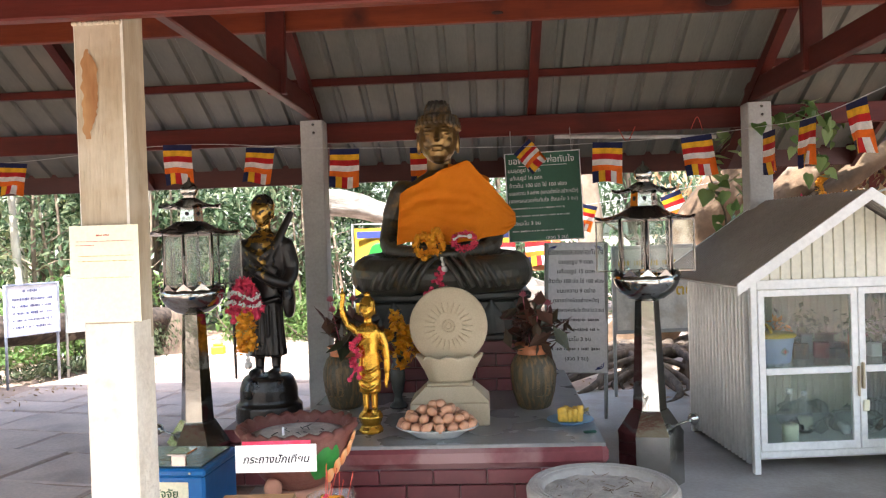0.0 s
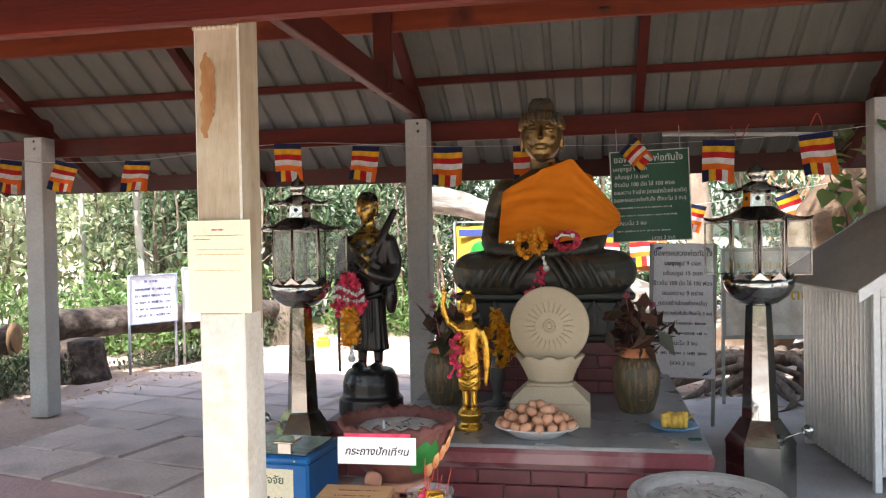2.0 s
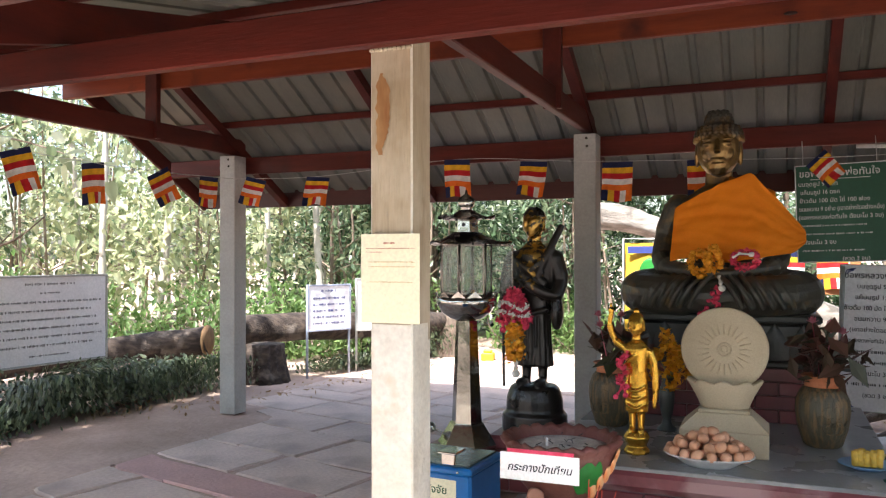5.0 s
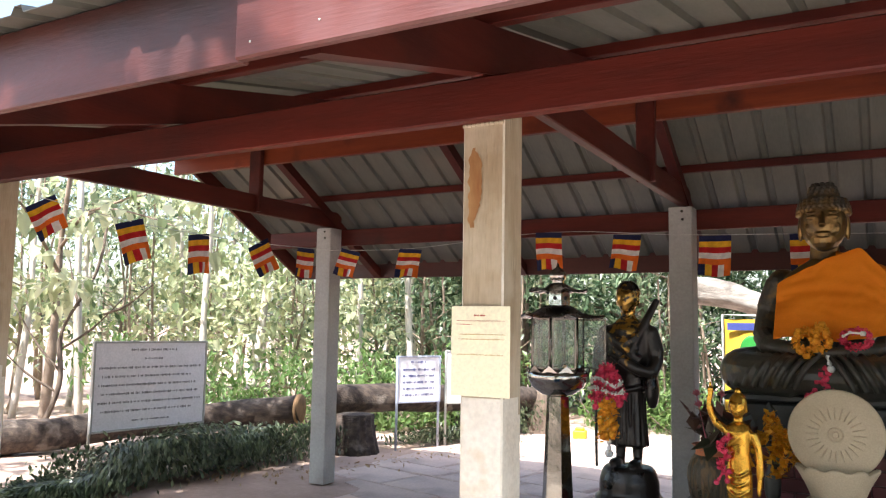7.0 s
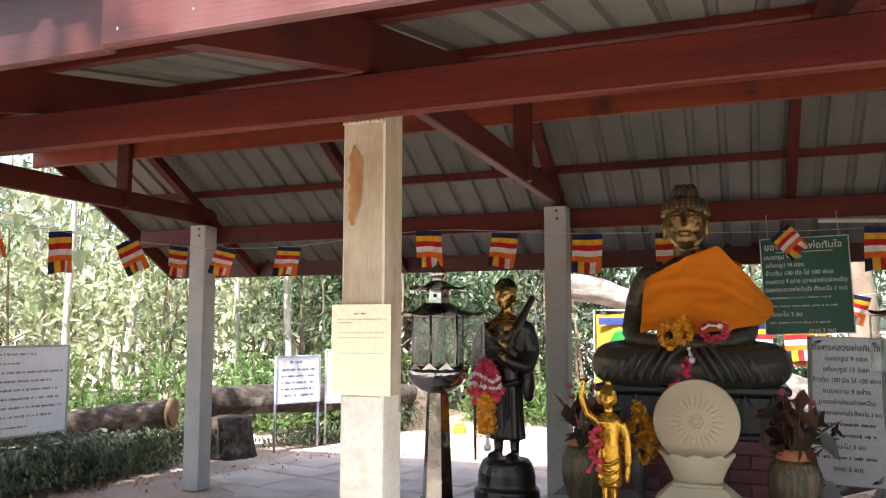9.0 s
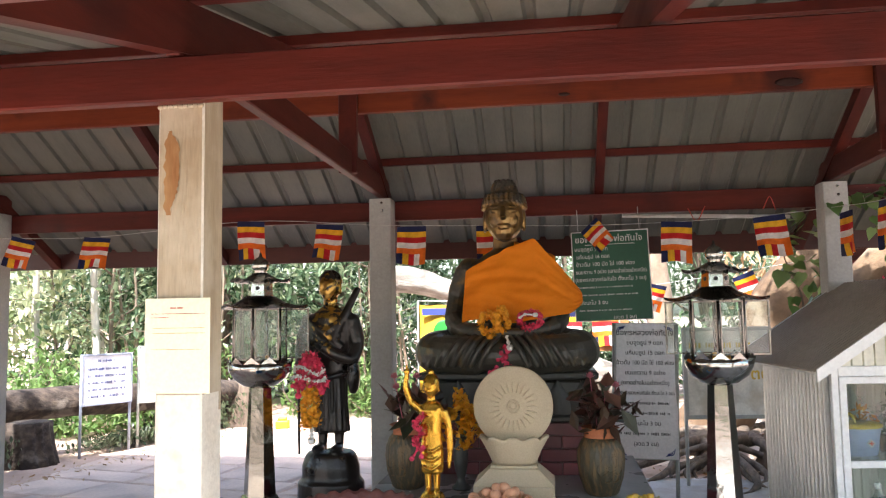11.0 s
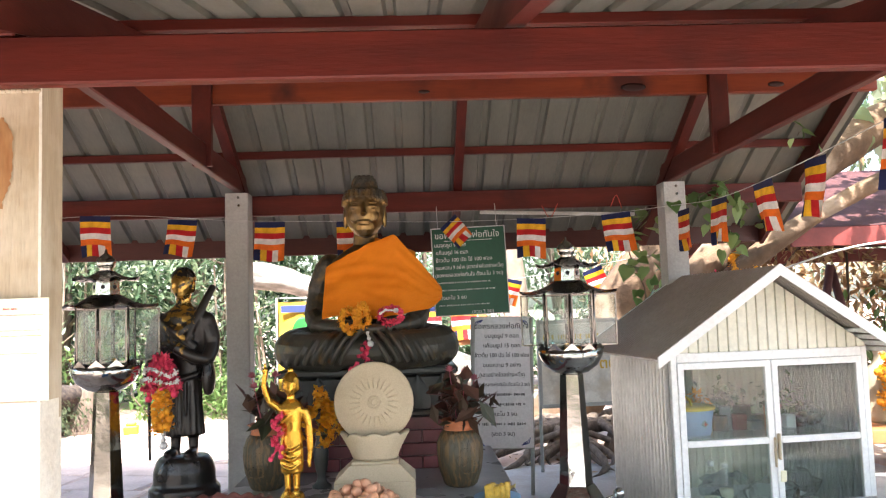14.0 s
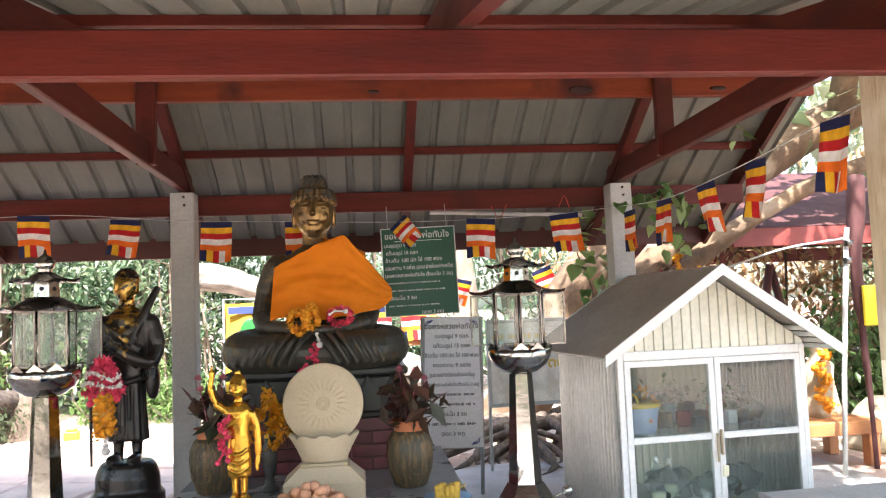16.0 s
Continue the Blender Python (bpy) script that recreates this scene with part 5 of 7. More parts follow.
# ---- pots and boxes in front of the altar ----
def candle_pot():
    ob = thing("candle_pot", "wide red terracotta pot with a frilled rim, full of grey ash", "pot", pose(-0.715, 2.83, 0) @ Matrix.Diagonal((0.91, 0.91, 1, 1)))
    bm = bmesh.new()
    n = 72
    frill = lambda a, i: 1 + (0.035 * math.sin(a * 22) if i in (6, 7, 8) else 0)
    lathe(bm, [(0.10, 0.435), (0.12, 0.44), (0.175, 0.50), (0.212, 0.56), (0.222, 0.60), (0.218, 0.615), (0.232, 0.63), (0.238, 0.645), (0.222, 0.652), (0.20, 0.64), (0.195, 0.60), (0.02, 0.60)], n, wave=frill)
    for v in bm.verts:      # the pinched rim waves up and down
        if v.co.z > 0.622:
            v.co.z += 0.007 * math.sin(22 * math.atan2(v.co.y, v.co.x) + 1.2)
    part("bowl", bm, TERRACOTTA, ob)
    bm = bmesh.new()
    lathe(bm, [(0.198, 0.612), (0.15, 0.622), (0.08, 0.618), (0.02, 0.624)], 40, wave=lambda a, i: 1)
    part("ash", bm, ASH, ob, "grey ash with spent matches")
    bm = bmesh.new()
    rnd = random.Random(5)
    for i in range(14):
        a, r = rnd.uniform(0, 6.28), rnd.uniform(0.02, 0.15)
        p = Vector((r * math.cos(a), r * math.sin(a), 0.625))
        tube(bm, [p, p + Vector((rnd.uniform(-0.03, 0.03), rnd.uniform(-0.03, 0.03), 0.006))], 0.0018, 5)
    part("match", bm, INK, ob)
    bm = bmesh.new()
    lathe(bm, [(0.006, 0.62), (0.0055, 0.648), (0.002, 0.65)], 8, (-0.045, -0.05, 0))
    part("candle_stub", bm, ENAMEL, ob)
    # painted leaf and lotus petals on the front
    for k, (a, w, h, mt) in enumerate(((-48, 0.055, 0.10, GREEN_PAINT), (-36, 0.03, 0.11, GREEN_PAINT))):
        bm = bmesh.new()
        vs, fs = [], []
        for i in range(7):
            f = i / 6
            for j in range(7):
                u = j / 3 - 1
                ww = w * math.sin(math.pi * (0.1 + 0.85 * f)) / 0.2
                aa = math.radians(a) + u * ww
                z = 0.475 + 0.125 * f
                rr = np.interp(z, [0.44, 0.50, 0.56, 0.60], [0.12, 0.175, 0.212, 0.222]) + 0.003
                vs.append((rr * math.cos(aa), rr * math.sin(aa), z))
        for i in range(6):
            for j in range(6):
                b = i * 7 + j
                fs.append((b, b + 1, b + 8, b + 7))
        put(bm, vs, fs, smooth=True)
        part("painted_leaf", bm, mt, ob)
    for k in range(5):
        bm = bmesh.new()
        a = math.radians(-30 + k * 6)
        z = 0.485 + k * 0.028
        rr = np.interp(z, [0.44, 0.50, 0.56, 0.60], [0.12, 0.175, 0.212, 0.222]) + 0.006
        ball(bm, (0, 0, 0), (0.006, 0.022, 0.042), 10, Matrix.Rotation(math.radians(25), 4, "X"))
        part("painted_petal", bm, PETAL_PAINT, ob, "orange and white lotus petal", at=pose(rr * math.cos(a), rr * math.sin(a), z, 0, 25, math.degrees(a)))
    # stand on three round feet
    bm = bmesh.new()
    lathe(bm, [(0.11, 0.40), (0.125, 0.41), (0.125, 0.432), (0.10, 0.436)], 32)
    part("stand", bm, TERRA_PALE, ob)
    for k in range(3):
        a = math.radians(-118 + 120 * k)
        bm = bmesh.new()
        lathe(bm, [(0.025, 0), (0.03, 0.01), (0.022, 0.2), (0.032, 0.36), (0.04, 0.405)], 16, (0.09 * math.cos(a), 0.09 * math.sin(a), 0))
        part("foot", bm, TERRA_PALE, ob)
    bm = bmesh.new()
    lathe(bm, [(0.012, -0.018), (0.030, -0.017), (0.034, -0.010), (0.029, 0.0), (0.034, 0.010), (0.030, 0.017), (0.012, 0.018)], 28, m=pose(-0.06, -0.165, 0.462, 90, 0, 12))
    part("knob", bm, TERRA_PALE, ob, "round pinkish clay boss")
    # paper notice on its rim
    notice = thing("paper_notice", "white paper notice with black Thai lettering on the pot", "notice", pose(-0.735, 2.605, 0.585, 87, 0, 1.5))
    bm = bmesh.new()
    box(bm, -0.138, 0.138, -0.046, 0.046, -0.001, 0.001, 0)
    part("sheet", bm, PAPER_W, notice)
    words("กระถางปักเทียน", 0.036, pose(0.0, -0.003, 0.0018), INK, notice, shear=0.25)
    bm = bmesh.new()
    box(bm, -0.115, 0.118, 0.04, 0.058, -0.006, -0.002, 0)
    part("tape", bm, PINK, notice, "strip of pink tape behind the paper")


candle_pot()


def incense_pot():
    ob = thing("incense_pot", "large round cement incense pot, red outside, filled with ash", "pot", pose(0.41, 3.02, 0))
    bm = bmesh.new()
    lathe(bm, [(0.20, 0), (0.21, 0.01), (0.255, 0.15), (0.28, 0.27), (0.285, 0.30)], 48)
    part("body", bm, RED_PAINT, ob, "flaking red painted cement body")
    bm = bmesh.new()
    lathe(bm, [(0.283, 0.298), (0.289, 0.305), (0.290, 0.335), (0.282, 0.348), (0.262, 0.350), (0.232, 0.346), (0.224, 0.335), (0.222, 0.29)], 48, wave=lambda a, i: 1 + 0.004 * noise.noise(Vector((a * 3, i, 2))))
    part("rim", bm, CONCRETE, ob, "worn grey cement rim")
    for r in (0.245, 0.262, 0.278):
        bm = bmesh.new()
        tube(bm, [(r * math.cos(k * math.pi / 32), r * math.sin(k * math.pi / 32), 0.349) for k in range(65)], 0.003, 5)
        part("groove", bm, CONCRETE, ob)
    bm = bmesh.new()
    vs, fs, n = [], [], 40
    for i in range(14):
        r = 0.224 * i / 13
        for k in range(n):
            a = 2 * math.pi * k / n
            vs.append((r * math.cos(a), r * math.sin(a), 0.318 + 0.012 * noise.noise(Vector((r * 22 * math.cos(a), r * 22 * math.sin(a), 0))) + 0.006 * noise.noise(Vector((r * 70 * math.cos(a), r * 70 * math.sin(a), 4)))))
    for i in range(13):
        for k in range(n):
            a, b = i * n + k, i * n + (k + 1) % n
            fs.append((a, b, b + n, a + n))
    put(bm, vs, fs, smooth=True)
    part("ash", bm, ASH, ob)
    rnd = random.Random(15)
    bm = bmesh.new()
    for i in range(40):
        a, r = rnd.uniform(0, 6.28), 0.2 * math.sqrt(rnd.random())
        p = Vector((r * math.cos(a), r * math.sin(a), 0.325))
        tube(bm, [p, p + Vector((rnd.uniform(-0.04, 0.04), rnd.uniform(-0.04, 0.04), rnd.uniform(0, 0.015)))], 0.0015, 5)
    part("incense_stubs", bm, material("burnt_sticks", (0.22, 0.15, 0.10), 0.9), ob)


incense_pot()


def donation_box():
    ob = thing("donation_box", "blue steel donation box with a dark plate on top", "donation box", pose(-1.235, 2.93, -0.0, 0, 0, -4) @ Matrix.Diagonal((1, 1, 0.965, 1)))
    bm = bmesh.new()
    box(bm, -0.20, 0.20, -0.15, 0.15, 0, 0.50, 0.01)
    part("body", bm, BLUE, ob)
    bm = bmesh.new()
    box(bm, -0.207, 0.207, -0.157, 0.157, 0.496, 0.525, 0.008)
    part("lid", bm, BLUE, ob)
    bm = bmesh.new()
    box(bm, -0.185, 0.185, -0.135, 0.135, 0.525, 0.532, 0.003)
    part("plate", bm, BLACK_GLASS, ob, "dark reflecting plate")
    bm = bmesh.new()
    box(bm, 0.07, 0.13, -0.14, -0.128, 0.528, 0.575, 0.004)
    box(bm, 0.06, 0.14, -0.15, -0.06, 0.572, 0.582, 0.004)
    part("steel_slot", bm, STEEL, ob, "bright steel coin chute")
    bm = bmesh.new()
    ball(bm, (0.15, -0.159, 0.51), (0.006, 0.003, 0.006), 8)
    part("rivet", bm, STEEL, ob)
    bm = bmesh.new()
    box(bm, -0.16, 0.14, -0.1525, -0.151, 0.30, 0.475, 0)
    lab = part("label", bm, PAPER_Y, ob, "pale yellow paper label")
    words("บริจาคปัจจัย", 0.042, pose(0.0, -0.1532, 0.43, 90), material("green_ink", (0.05, 0.12, 0.04), 0.6, bump=0), lab)
    bars([(-0.14, 0.12, 0.355, 0.06)], INK, lab, pose(0, -0.153, 0, 90), seed=4)


donation_box()


def small_boxes():
    ob = thing("wooden_box", "varnished wooden collection box with burnt lettering", "box", pose(-0.80, 2.53, 0, 0, 0, 2))
    bm = bmesh.new()
    box(bm, -0.115, 0.115, -0.10, 0.10, 0, 0.435, 0.006)
    part("body", bm, VARNISH, ob)
    bm = bmesh.new()
    box(bm, -0.125, 0.125, -0.11, 0.11, 0.435, 0.455, 0.006)
    lid = part("lid", bm, VARNISH, ob)
    bars([(-0.06, 0.09, 0.045, 0.022), (-0.06, 0.07, -0.01, 0.022)], material("burnt_brown", (0.14, 0.06, 0.03), 0.7, bump=0), lid, pose(0, 0, 0.4552), seed=6)
    st = thing("stool", "small dark wooden stool under the plastic tub", "stool", pose(-0.545, 2.58, 0))
    bm = bmesh.new()
    lathe(bm, [(0.10, 0.36), (0.105, 0.365), (0.105, 0.378), (0.10, 0.382)], 24)
    part("seat", bm, TABLE_WOOD, st)
    for k in range(3):
        bm = bmesh.new()
        a = 2.1 * k
        tube(bm, [(0.09 * math.cos(a), 0.09 * math.sin(a), 0), (0.07 * math.cos(a), 0.07 * math.sin(a), 0.365)], 0.012, 8)
        part("leg", bm, TABLE_WOOD, st)
    tub = thing("plastic_tub", "clear plastic tub with incense packets and red sticks", "tub", pose(-0.545, 2.58, 0.382))
    bm = bmesh.new()
    lathe(bm, [(0.065, 0), (0.068, 0.003), (0.08, 0.075), (0.084, 0.082), (0.082, 0.083), (0.078, 0.075), (0.064, 0.006), (0.005, 0.005)], 28)
    part("wall", bm, PLASTIC_CLEAR, tub).visible_shadow = False
    rnd = random.Random(3)
    for i in range(7):
        bm = bmesh.new()
        x, y = rnd.uniform(-0.03, 0.04), rnd.uniform(-0.03, 0.03)
        tube(bm, [(x, y, 0.01), (x + rnd.uniform(-0.03, 0.05), y + rnd.uniform(-0.02, 0.02), rnd.uniform(0.12, 0.19))], 0.0016, 5)
        part("incense_stick", bm, INK_RED, tub)
    for i, mt in enumerate((GOLD, PINK, MARIGOLD, GOLD)):
        bm = bmesh.new()
        box(bm, -0.028, 0.028, -0.012, 0.012, 0, 0.075, 0.006, pose(-0.03 + 0.02 * i, 0.02 - 0.014 * i, 0.008, rnd.uniform(-14, 14), rnd.uniform(-20, 20), rnd.uniform(0, 90)))
        part("packet", bm, mt, tub)


small_boxes()


# ---- offering cabinet shaped like a little house ----
def cabinet():
    W, D, H, A = 1.15, 0.98, 1.03, 1.455
    ob = thing("offering_cabinet", "white-framed glass cabinet shaped like a small gabled house", "cabinet", pose(1.378, 4.23, 0, 0, 0, 5))
    # posts and rails of the front frame
    def bar(name, *b, mat=WHITE, parent=ob):
        bm = bmesh.new()
        box(bm, *b, 0.003)
        return part(name, bm, mat, parent)
    for x in (0, W - 0.035):
        for y in (0, D - 0.035):
            bar("corner_post", x, x + 0.035, y, y + 0.035, 0, H)
    bar("lintel", 0.035, W - 0.035, 0.0, 0.035, H - 0.05, H)
    bar("sill", 0.035, W - 0.035, 0.0, 0.035, 0.085, 0.12)
    bar("floor_panel", 0.02, W - 0.02, 0.03, D - 0.02, 0.07, 0.084)
    bar("shelf", 0.03, W - 0.03, 0.14, D - 0.02, 0.535, 0.545, mat=GLASS)
    bar("back_rail", 0.035, W - 0.035, D - 0.035, D, 0.0, 0.05)

    def ribbed(name, L, h0, h1, pitch, depth, mat, m, parent, top=None, flat=0.55):
        """A sheet with upright ribs; top(u) gives its height."""
        bm = bmesh.new()
        us = []
        u = 0.0
        while u < L:
            us += [(u, 0), (min(L, u + pitch * flat), 0), (min(L, u + pitch * (flat + 0.3 * (1 - flat))), depth), (min(L, u + pitch * (flat + 0.7 * (1 - flat))), depth)]
            u += pitch
        us.append((L, 0))
        vs, fs = [], []
        for u, d in us:
            t1 = top(u) if top else h1
            vs += [(u, -d, h0), (u, -d, t1), (u, -d + 0.002, h0), (u, -d + 0.002, t1)]
        for i in range(len(us) - 1):
            a = i * 4
            fs += [(a, a + 4, a + 5, a + 1), (a + 2, a + 3, a + 7, a + 6), (a + 1, a + 5, a + 7, a + 3)]
        put(bm, [m @ Vector(v) for v in vs], fs)
        return part(name, bm, mat, parent)

    ribbed("side_panel", D - 0.06, 0.05, H, 0.05, 0.026, ALU, pose(0.006, D - 0.03, 0, 0, 0, -90), ob)
    ribbed("side_panel", D - 0.06, 0.05, H, 0.046, 0.018, ALU, pose(W - 0.002, 0.03, 0, 0, 0, 90), ob)
    ribbed("back_panel", W - 0.06, 0.05, H, 0.05, 0.010, CREAM_SHEET, pose(0.03, D - 0.004, 0), ob)
    gable = lambda u: H + 0.02 + (A - H - 0.03) * (1 - abs(u - W / 2) / (W / 2))
    ribbed("gable", W - 0.001, H, A, 0.058, -0.012, CREAM_SHEET, pose(0, 0.012, 0), ob, gable, 0.84)
    ribbed("gable", W - 0.001, H, A, 0.066, 0.006, CREAM_SHEET, pose(W, D - 0.02, 0, 0, 0, 180), ob, gable)
    # doors: frame, panes, rail
    for k, x0 in enumerate((0.037, W / 2 + 0.002)):
        x1 = x0 + W / 2 - 0.039
        bm = bmesh.new()
        outer = ((x0, 0.122), (x1, 0.122), (x1, H - 0.052), (x0, H - 0.052))
        inner = ((x0 + 0.036, 0.165), (x1 - 0.036, 0.165), (x1 - 0.036, H - 0.088), (x0 + 0.036, H - 0.088))
        vs = [(px, y, pz) for y in (-0.004, 0.022) for loop in (outer, inner) for px, pz in loop]
        fs = []
        for i in range(4):
            j = (i + 1) % 4
            fs += [(i, j, 4 + j, 4 + i), (8 + j, 8 + i, 12 + i, 12 + j), (j, i, 8 + i, 8 + j), (4 + i, 4 + j, 12 + j, 12 + i)]
        put(bm, vs, fs)
        bmesh.ops.bevel(bm, geom=bm.edges[:], offset=0.003, segments=1, affect="EDGES")
        d = part("door", bm, WHITE, ob)
        bm = bmesh.new()
        box(bm, x0 + 0.036, x1 - 0.036, -0.003, 0.021, 0.525, 0.56, 0.003)
        part("rail", bm, WHITE, d)
        for z0, z1 in ((0.165, 0.525), (0.56, H - 0.088)):
            g = bmesh.new()
            box(g, x0 + 0.036, x1 - 0.036, 0.006, 0.010, z0, z1, 0)
            part("pane", g, GLASS, d).visible_shadow = False
    bm = bmesh.new()
    for b in ((W / 2 - 0.014, W / 2 - 0.004, -0.022, -0.004, 0.40, 0.56), (W / 2 + 0.006, W / 2 + 0.02, -0.028, -0.004, 0.44, 0.58)):
        box(bm, *b, 0.005)
    part("handle", bm, CREAM, ob, "yellowed taped door handle")
    bm = bmesh.new()
    box(bm, W / 2 - 0.012, W / 2 + 0.022, -0.012, -0.003, 0.36, 0.42, 0.004, pose(0, 0, 0, 0, 4, 0))
    part("tape", bm, PAPER_Y, ob, "torn yellowed tape")
    # roof: two ribbed slopes with white bargeboards
    o, ov = 0.125, 0.15
    for s in (-1, 1):
        run = W / 2 + o
        drop = (A + 0.02 - (H - 0.02))
        ang = math.atan2(drop, run)
        L = math.hypot(run, drop)
        bm = bmesh.new()
        vs, fs = [], []
        n = 34
        for i in range(n * 4 + 1):
            u = i / (n * 4)
            z = (0, 0, 0.015, 0.015)[i % 4]
            y = -ov + (D + 2 * ov) * u
            for t in (0, 0.003):
                for f in (0, 1):
                    vs.append((W / 2 + s * (f * run + math.sin(ang) * (z + t)), y, A + 0.02 - f * drop + math.cos(ang) * (z + t)))
        for i in range(n * 4):
            a = i * 4
            fs += [(a, a + 4, a + 5, a + 1), (a + 2, a + 3, a + 7, a + 6)]
        put(bm, vs, fs)
        part("roof_slope", bm, ROOF_GREY, ob, "brownish grey ribbed roof sheet")
        for y in (-ov - 0.012, D + ov):
            bm = bmesh.new()
            vs = []
            for yy in (y, y + 0.012):
                for f, dz in ((0, 0.022), (0, -0.04), (1.01, -0.04), (1.01, 0.022)):
                    vs.append((W / 2 + s * f * run, yy, A + 0.02 - f * drop + dz))
            put(bm, vs, [(0, 1, 2, 3), (7, 6, 5, 4), (0, 4, 5, 1), (1, 5, 6, 2), (2, 6, 7, 3), (3, 7, 4, 0)])
            part("bargeboard", bm, WHITE, ob, "white metal edge strip")
        # slats under the eaves
        for f in (0.72, 0.8, 0.88, 0.96):
            bm = bmesh.new()
            box(bm, -0.012, 0.012, -ov, D + ov, -0.03, -0.006, 0.002, pose(W / 2 + s * f * run, 0, A + 0.02 - f * drop, 0, 0, 0))
            part("batten", bm, WHITE, ob)
    m0 = ob.matrix_basis

    def inside(name, label, cat, x, y, z):
        return thing(name, label, cat, m0 @ pose(x, y, z))
    t = inside("first_aid_tub", "pale blue plastic tub with a yellow lid and a red cross", "tub", 0.24, 0.30, 0.545)
    bm = bmesh.new()
    lathe(bm, [(0.085, 0), (0.09, 0.005), (0.108, 0.14), (0.11, 0.145)], 28, sx=1.15)
    part("body", bm, material("pale_blue_plastic", (0.45, 0.52, 0.75), 0.4, scale=3, bump=0.02), t)
    YP = material("yellow_plastic", (0.75, 0.50, 0.03), 0.4, scale=3, bump=0.02)
    bm = bmesh.new()
    lathe(bm, [(0.112, 0.143), (0.118, 0.148), (0.118, 0.16), (0.10, 0.168)], 28, sx=1.15)
    part("lid", bm, YP, t)
    bm = bmesh.new()
    tube(bm, smooth_path([(-0.12, 0.0, 0.10), (-0.13, -0.02, 0.17), (-0.10, -0.03, 0.22), (-0.04, -0.04, 0.215), (-0.02, -0.05, 0.17)], 5), 0.008, 8)
    part("handle", bm, YP, t)
    bm = bmesh.new()
    lathe(bm, [(0.024, 0), (0.024, 0.002)], 4, m=pose(0.03, -0.1035, 0.07, 80, 0, 0))
    part("badge", bm, ENAMEL, t)
    bm = bmesh.new()
    box(bm, -0.011, 0.011, -0.0035, 0.0035, 0, 0.003, 0, pose(0.03, -0.106, 0.07, 80, 0, 0))
    box(bm, -0.0035, 0.0035, -0.011, 0.011, 0, 0.0032, 0, pose(0.03, -0.106, 0.07, 80, 0, 0))
    part("cross", bm, INK_RED, t)
    for x, y, h in ((0.30, 0.22, 0.32), (0.52, 0.5, 0.24)):
        b = inside("water_bottle", "clear plastic bottle with a yellow label and white cap", "bottle", x, y, 0.085)
        bm = bmesh.new()
        lathe(bm, [(0.038, 0), (0.042, 0.008), (0.042, h * 0.6), (0.036, h * 0.72), (0.018, h * 0.86), (0.014, h * 0.9), (0.014, h * 0.94)], 20)
        part("body", bm, PLASTIC_CLEAR, b)
        bm = bmesh.new()
        lathe(bm, [(0.0435, h * 0.08), (0.0435, h * 0.38)], 20)
        part("label", bm, PAPER_Y, b, "yellow label")
        bm = bmesh.new()
        lathe(bm, [(0.017, h * 0.92), (0.017, h), (0.014, h + 0.003)], 14)
        part("cap", bm, ENAMEL, b)
    rnd = random.Random(21)
    cols = [VASE, RED_PAINT, STONE_DARK, TABLE_WOOD, PAPER_W, RED_CLOTH, VASE, POST_GREY, BARK]
    for i in range(11):
        b = inside("carton", "small coloured carton among clutter on the cabinet shelf", "carton", 0.46 + (i % 6) * 0.10 + rnd.uniform(-0.02, 0.02), 0.36 + 0.2 * (i // 6) + rnd.uniform(-0.04, 0.04), 0.545)
        bm = bmesh.new()
        w, h = rnd.uniform(0.03, 0.05), rnd.uniform(0.05, 0.13)
        box(bm, -w, w, -0.03, 0.03, 0, h, 0.004, pose(0, 0, 0, 0, 0, rnd.uniform(-40, 40)))
        part("sleeve", bm, cols[i % len(cols)], b)
    for i, (x, y, z, mt, r) in enumerate(((0.85, 0.45, 0.545, LEAF_DEEP, 0.14), (0.42, 0.62, 0.545, MARIGOLD, 0.09), (0.62, 0.7, 0.545, LEAF_MID, 0.12))):
        b = inside("flower_bunch", "faded artificial flowers lying on the cabinet shelf", "flowers", x, y, z)
        pts = [(rnd.gauss(0, r * 0.5), rnd.gauss(0, r * 0.4), abs(rnd.gauss(r, r * 0.5))) for _ in range(160)]
        o = new("petals", leaf_mesh("petals", pts, 0.05, 30 + i, 0.5, 0.0, mt))
        o.parent = b
    for i, (x, z, r) in enumerate(((0.98, 0.545, 0.10), (0.50, 0.085, 0.14), (0.74, 0.085, 0.12), (0.93, 0.085, 0.13))):
        b = inside("plastic_bag", "crumpled clear plastic bag of odds and ends", "plastic bag", x, 0.36 + 0.1 * (i % 2), z)
        bm = bmesh.new()
        vs, fs, n = [], [], 20
        for j in range(9):
            for k in range(n):
                a, e = 2 * math.pi * k / n, math.pi * (j + 0.4) / 9.0
                q = r * (0.8 + 0.5 * noise.noise(Vector((math.cos(a) * 2, math.sin(a) * 2 + i * 5, e * 2))))
                vs.append((q * math.sin(e) * math.cos(a) * 1.3, q * math.sin(e) * math.sin(a), max(0, r * 0.8 - q * math.cos(e) * 0.8)))
        for j in range(8):
            for k in range(n):
                a, c = j * n + k, j * n + (k + 1) % n
                fs.append((a, c, c + n, a + n))
        put(bm, vs, fs, smooth=True)
        part("film", bm, PLASTIC_CLEAR, b).visible_shadow = False
        bm = bmesh.new()
        for k in range(5):
            ball(bm, (rnd.uniform(-r, r) * 0.6, rnd.uniform(-r, r) * 0.4, 0.03 + rnd.uniform(0, 0.03)), rnd.uniform(0.02, 0.035), 8)
        part("contents", bm, cols[(i * 2) % 9], b)


cabinet()


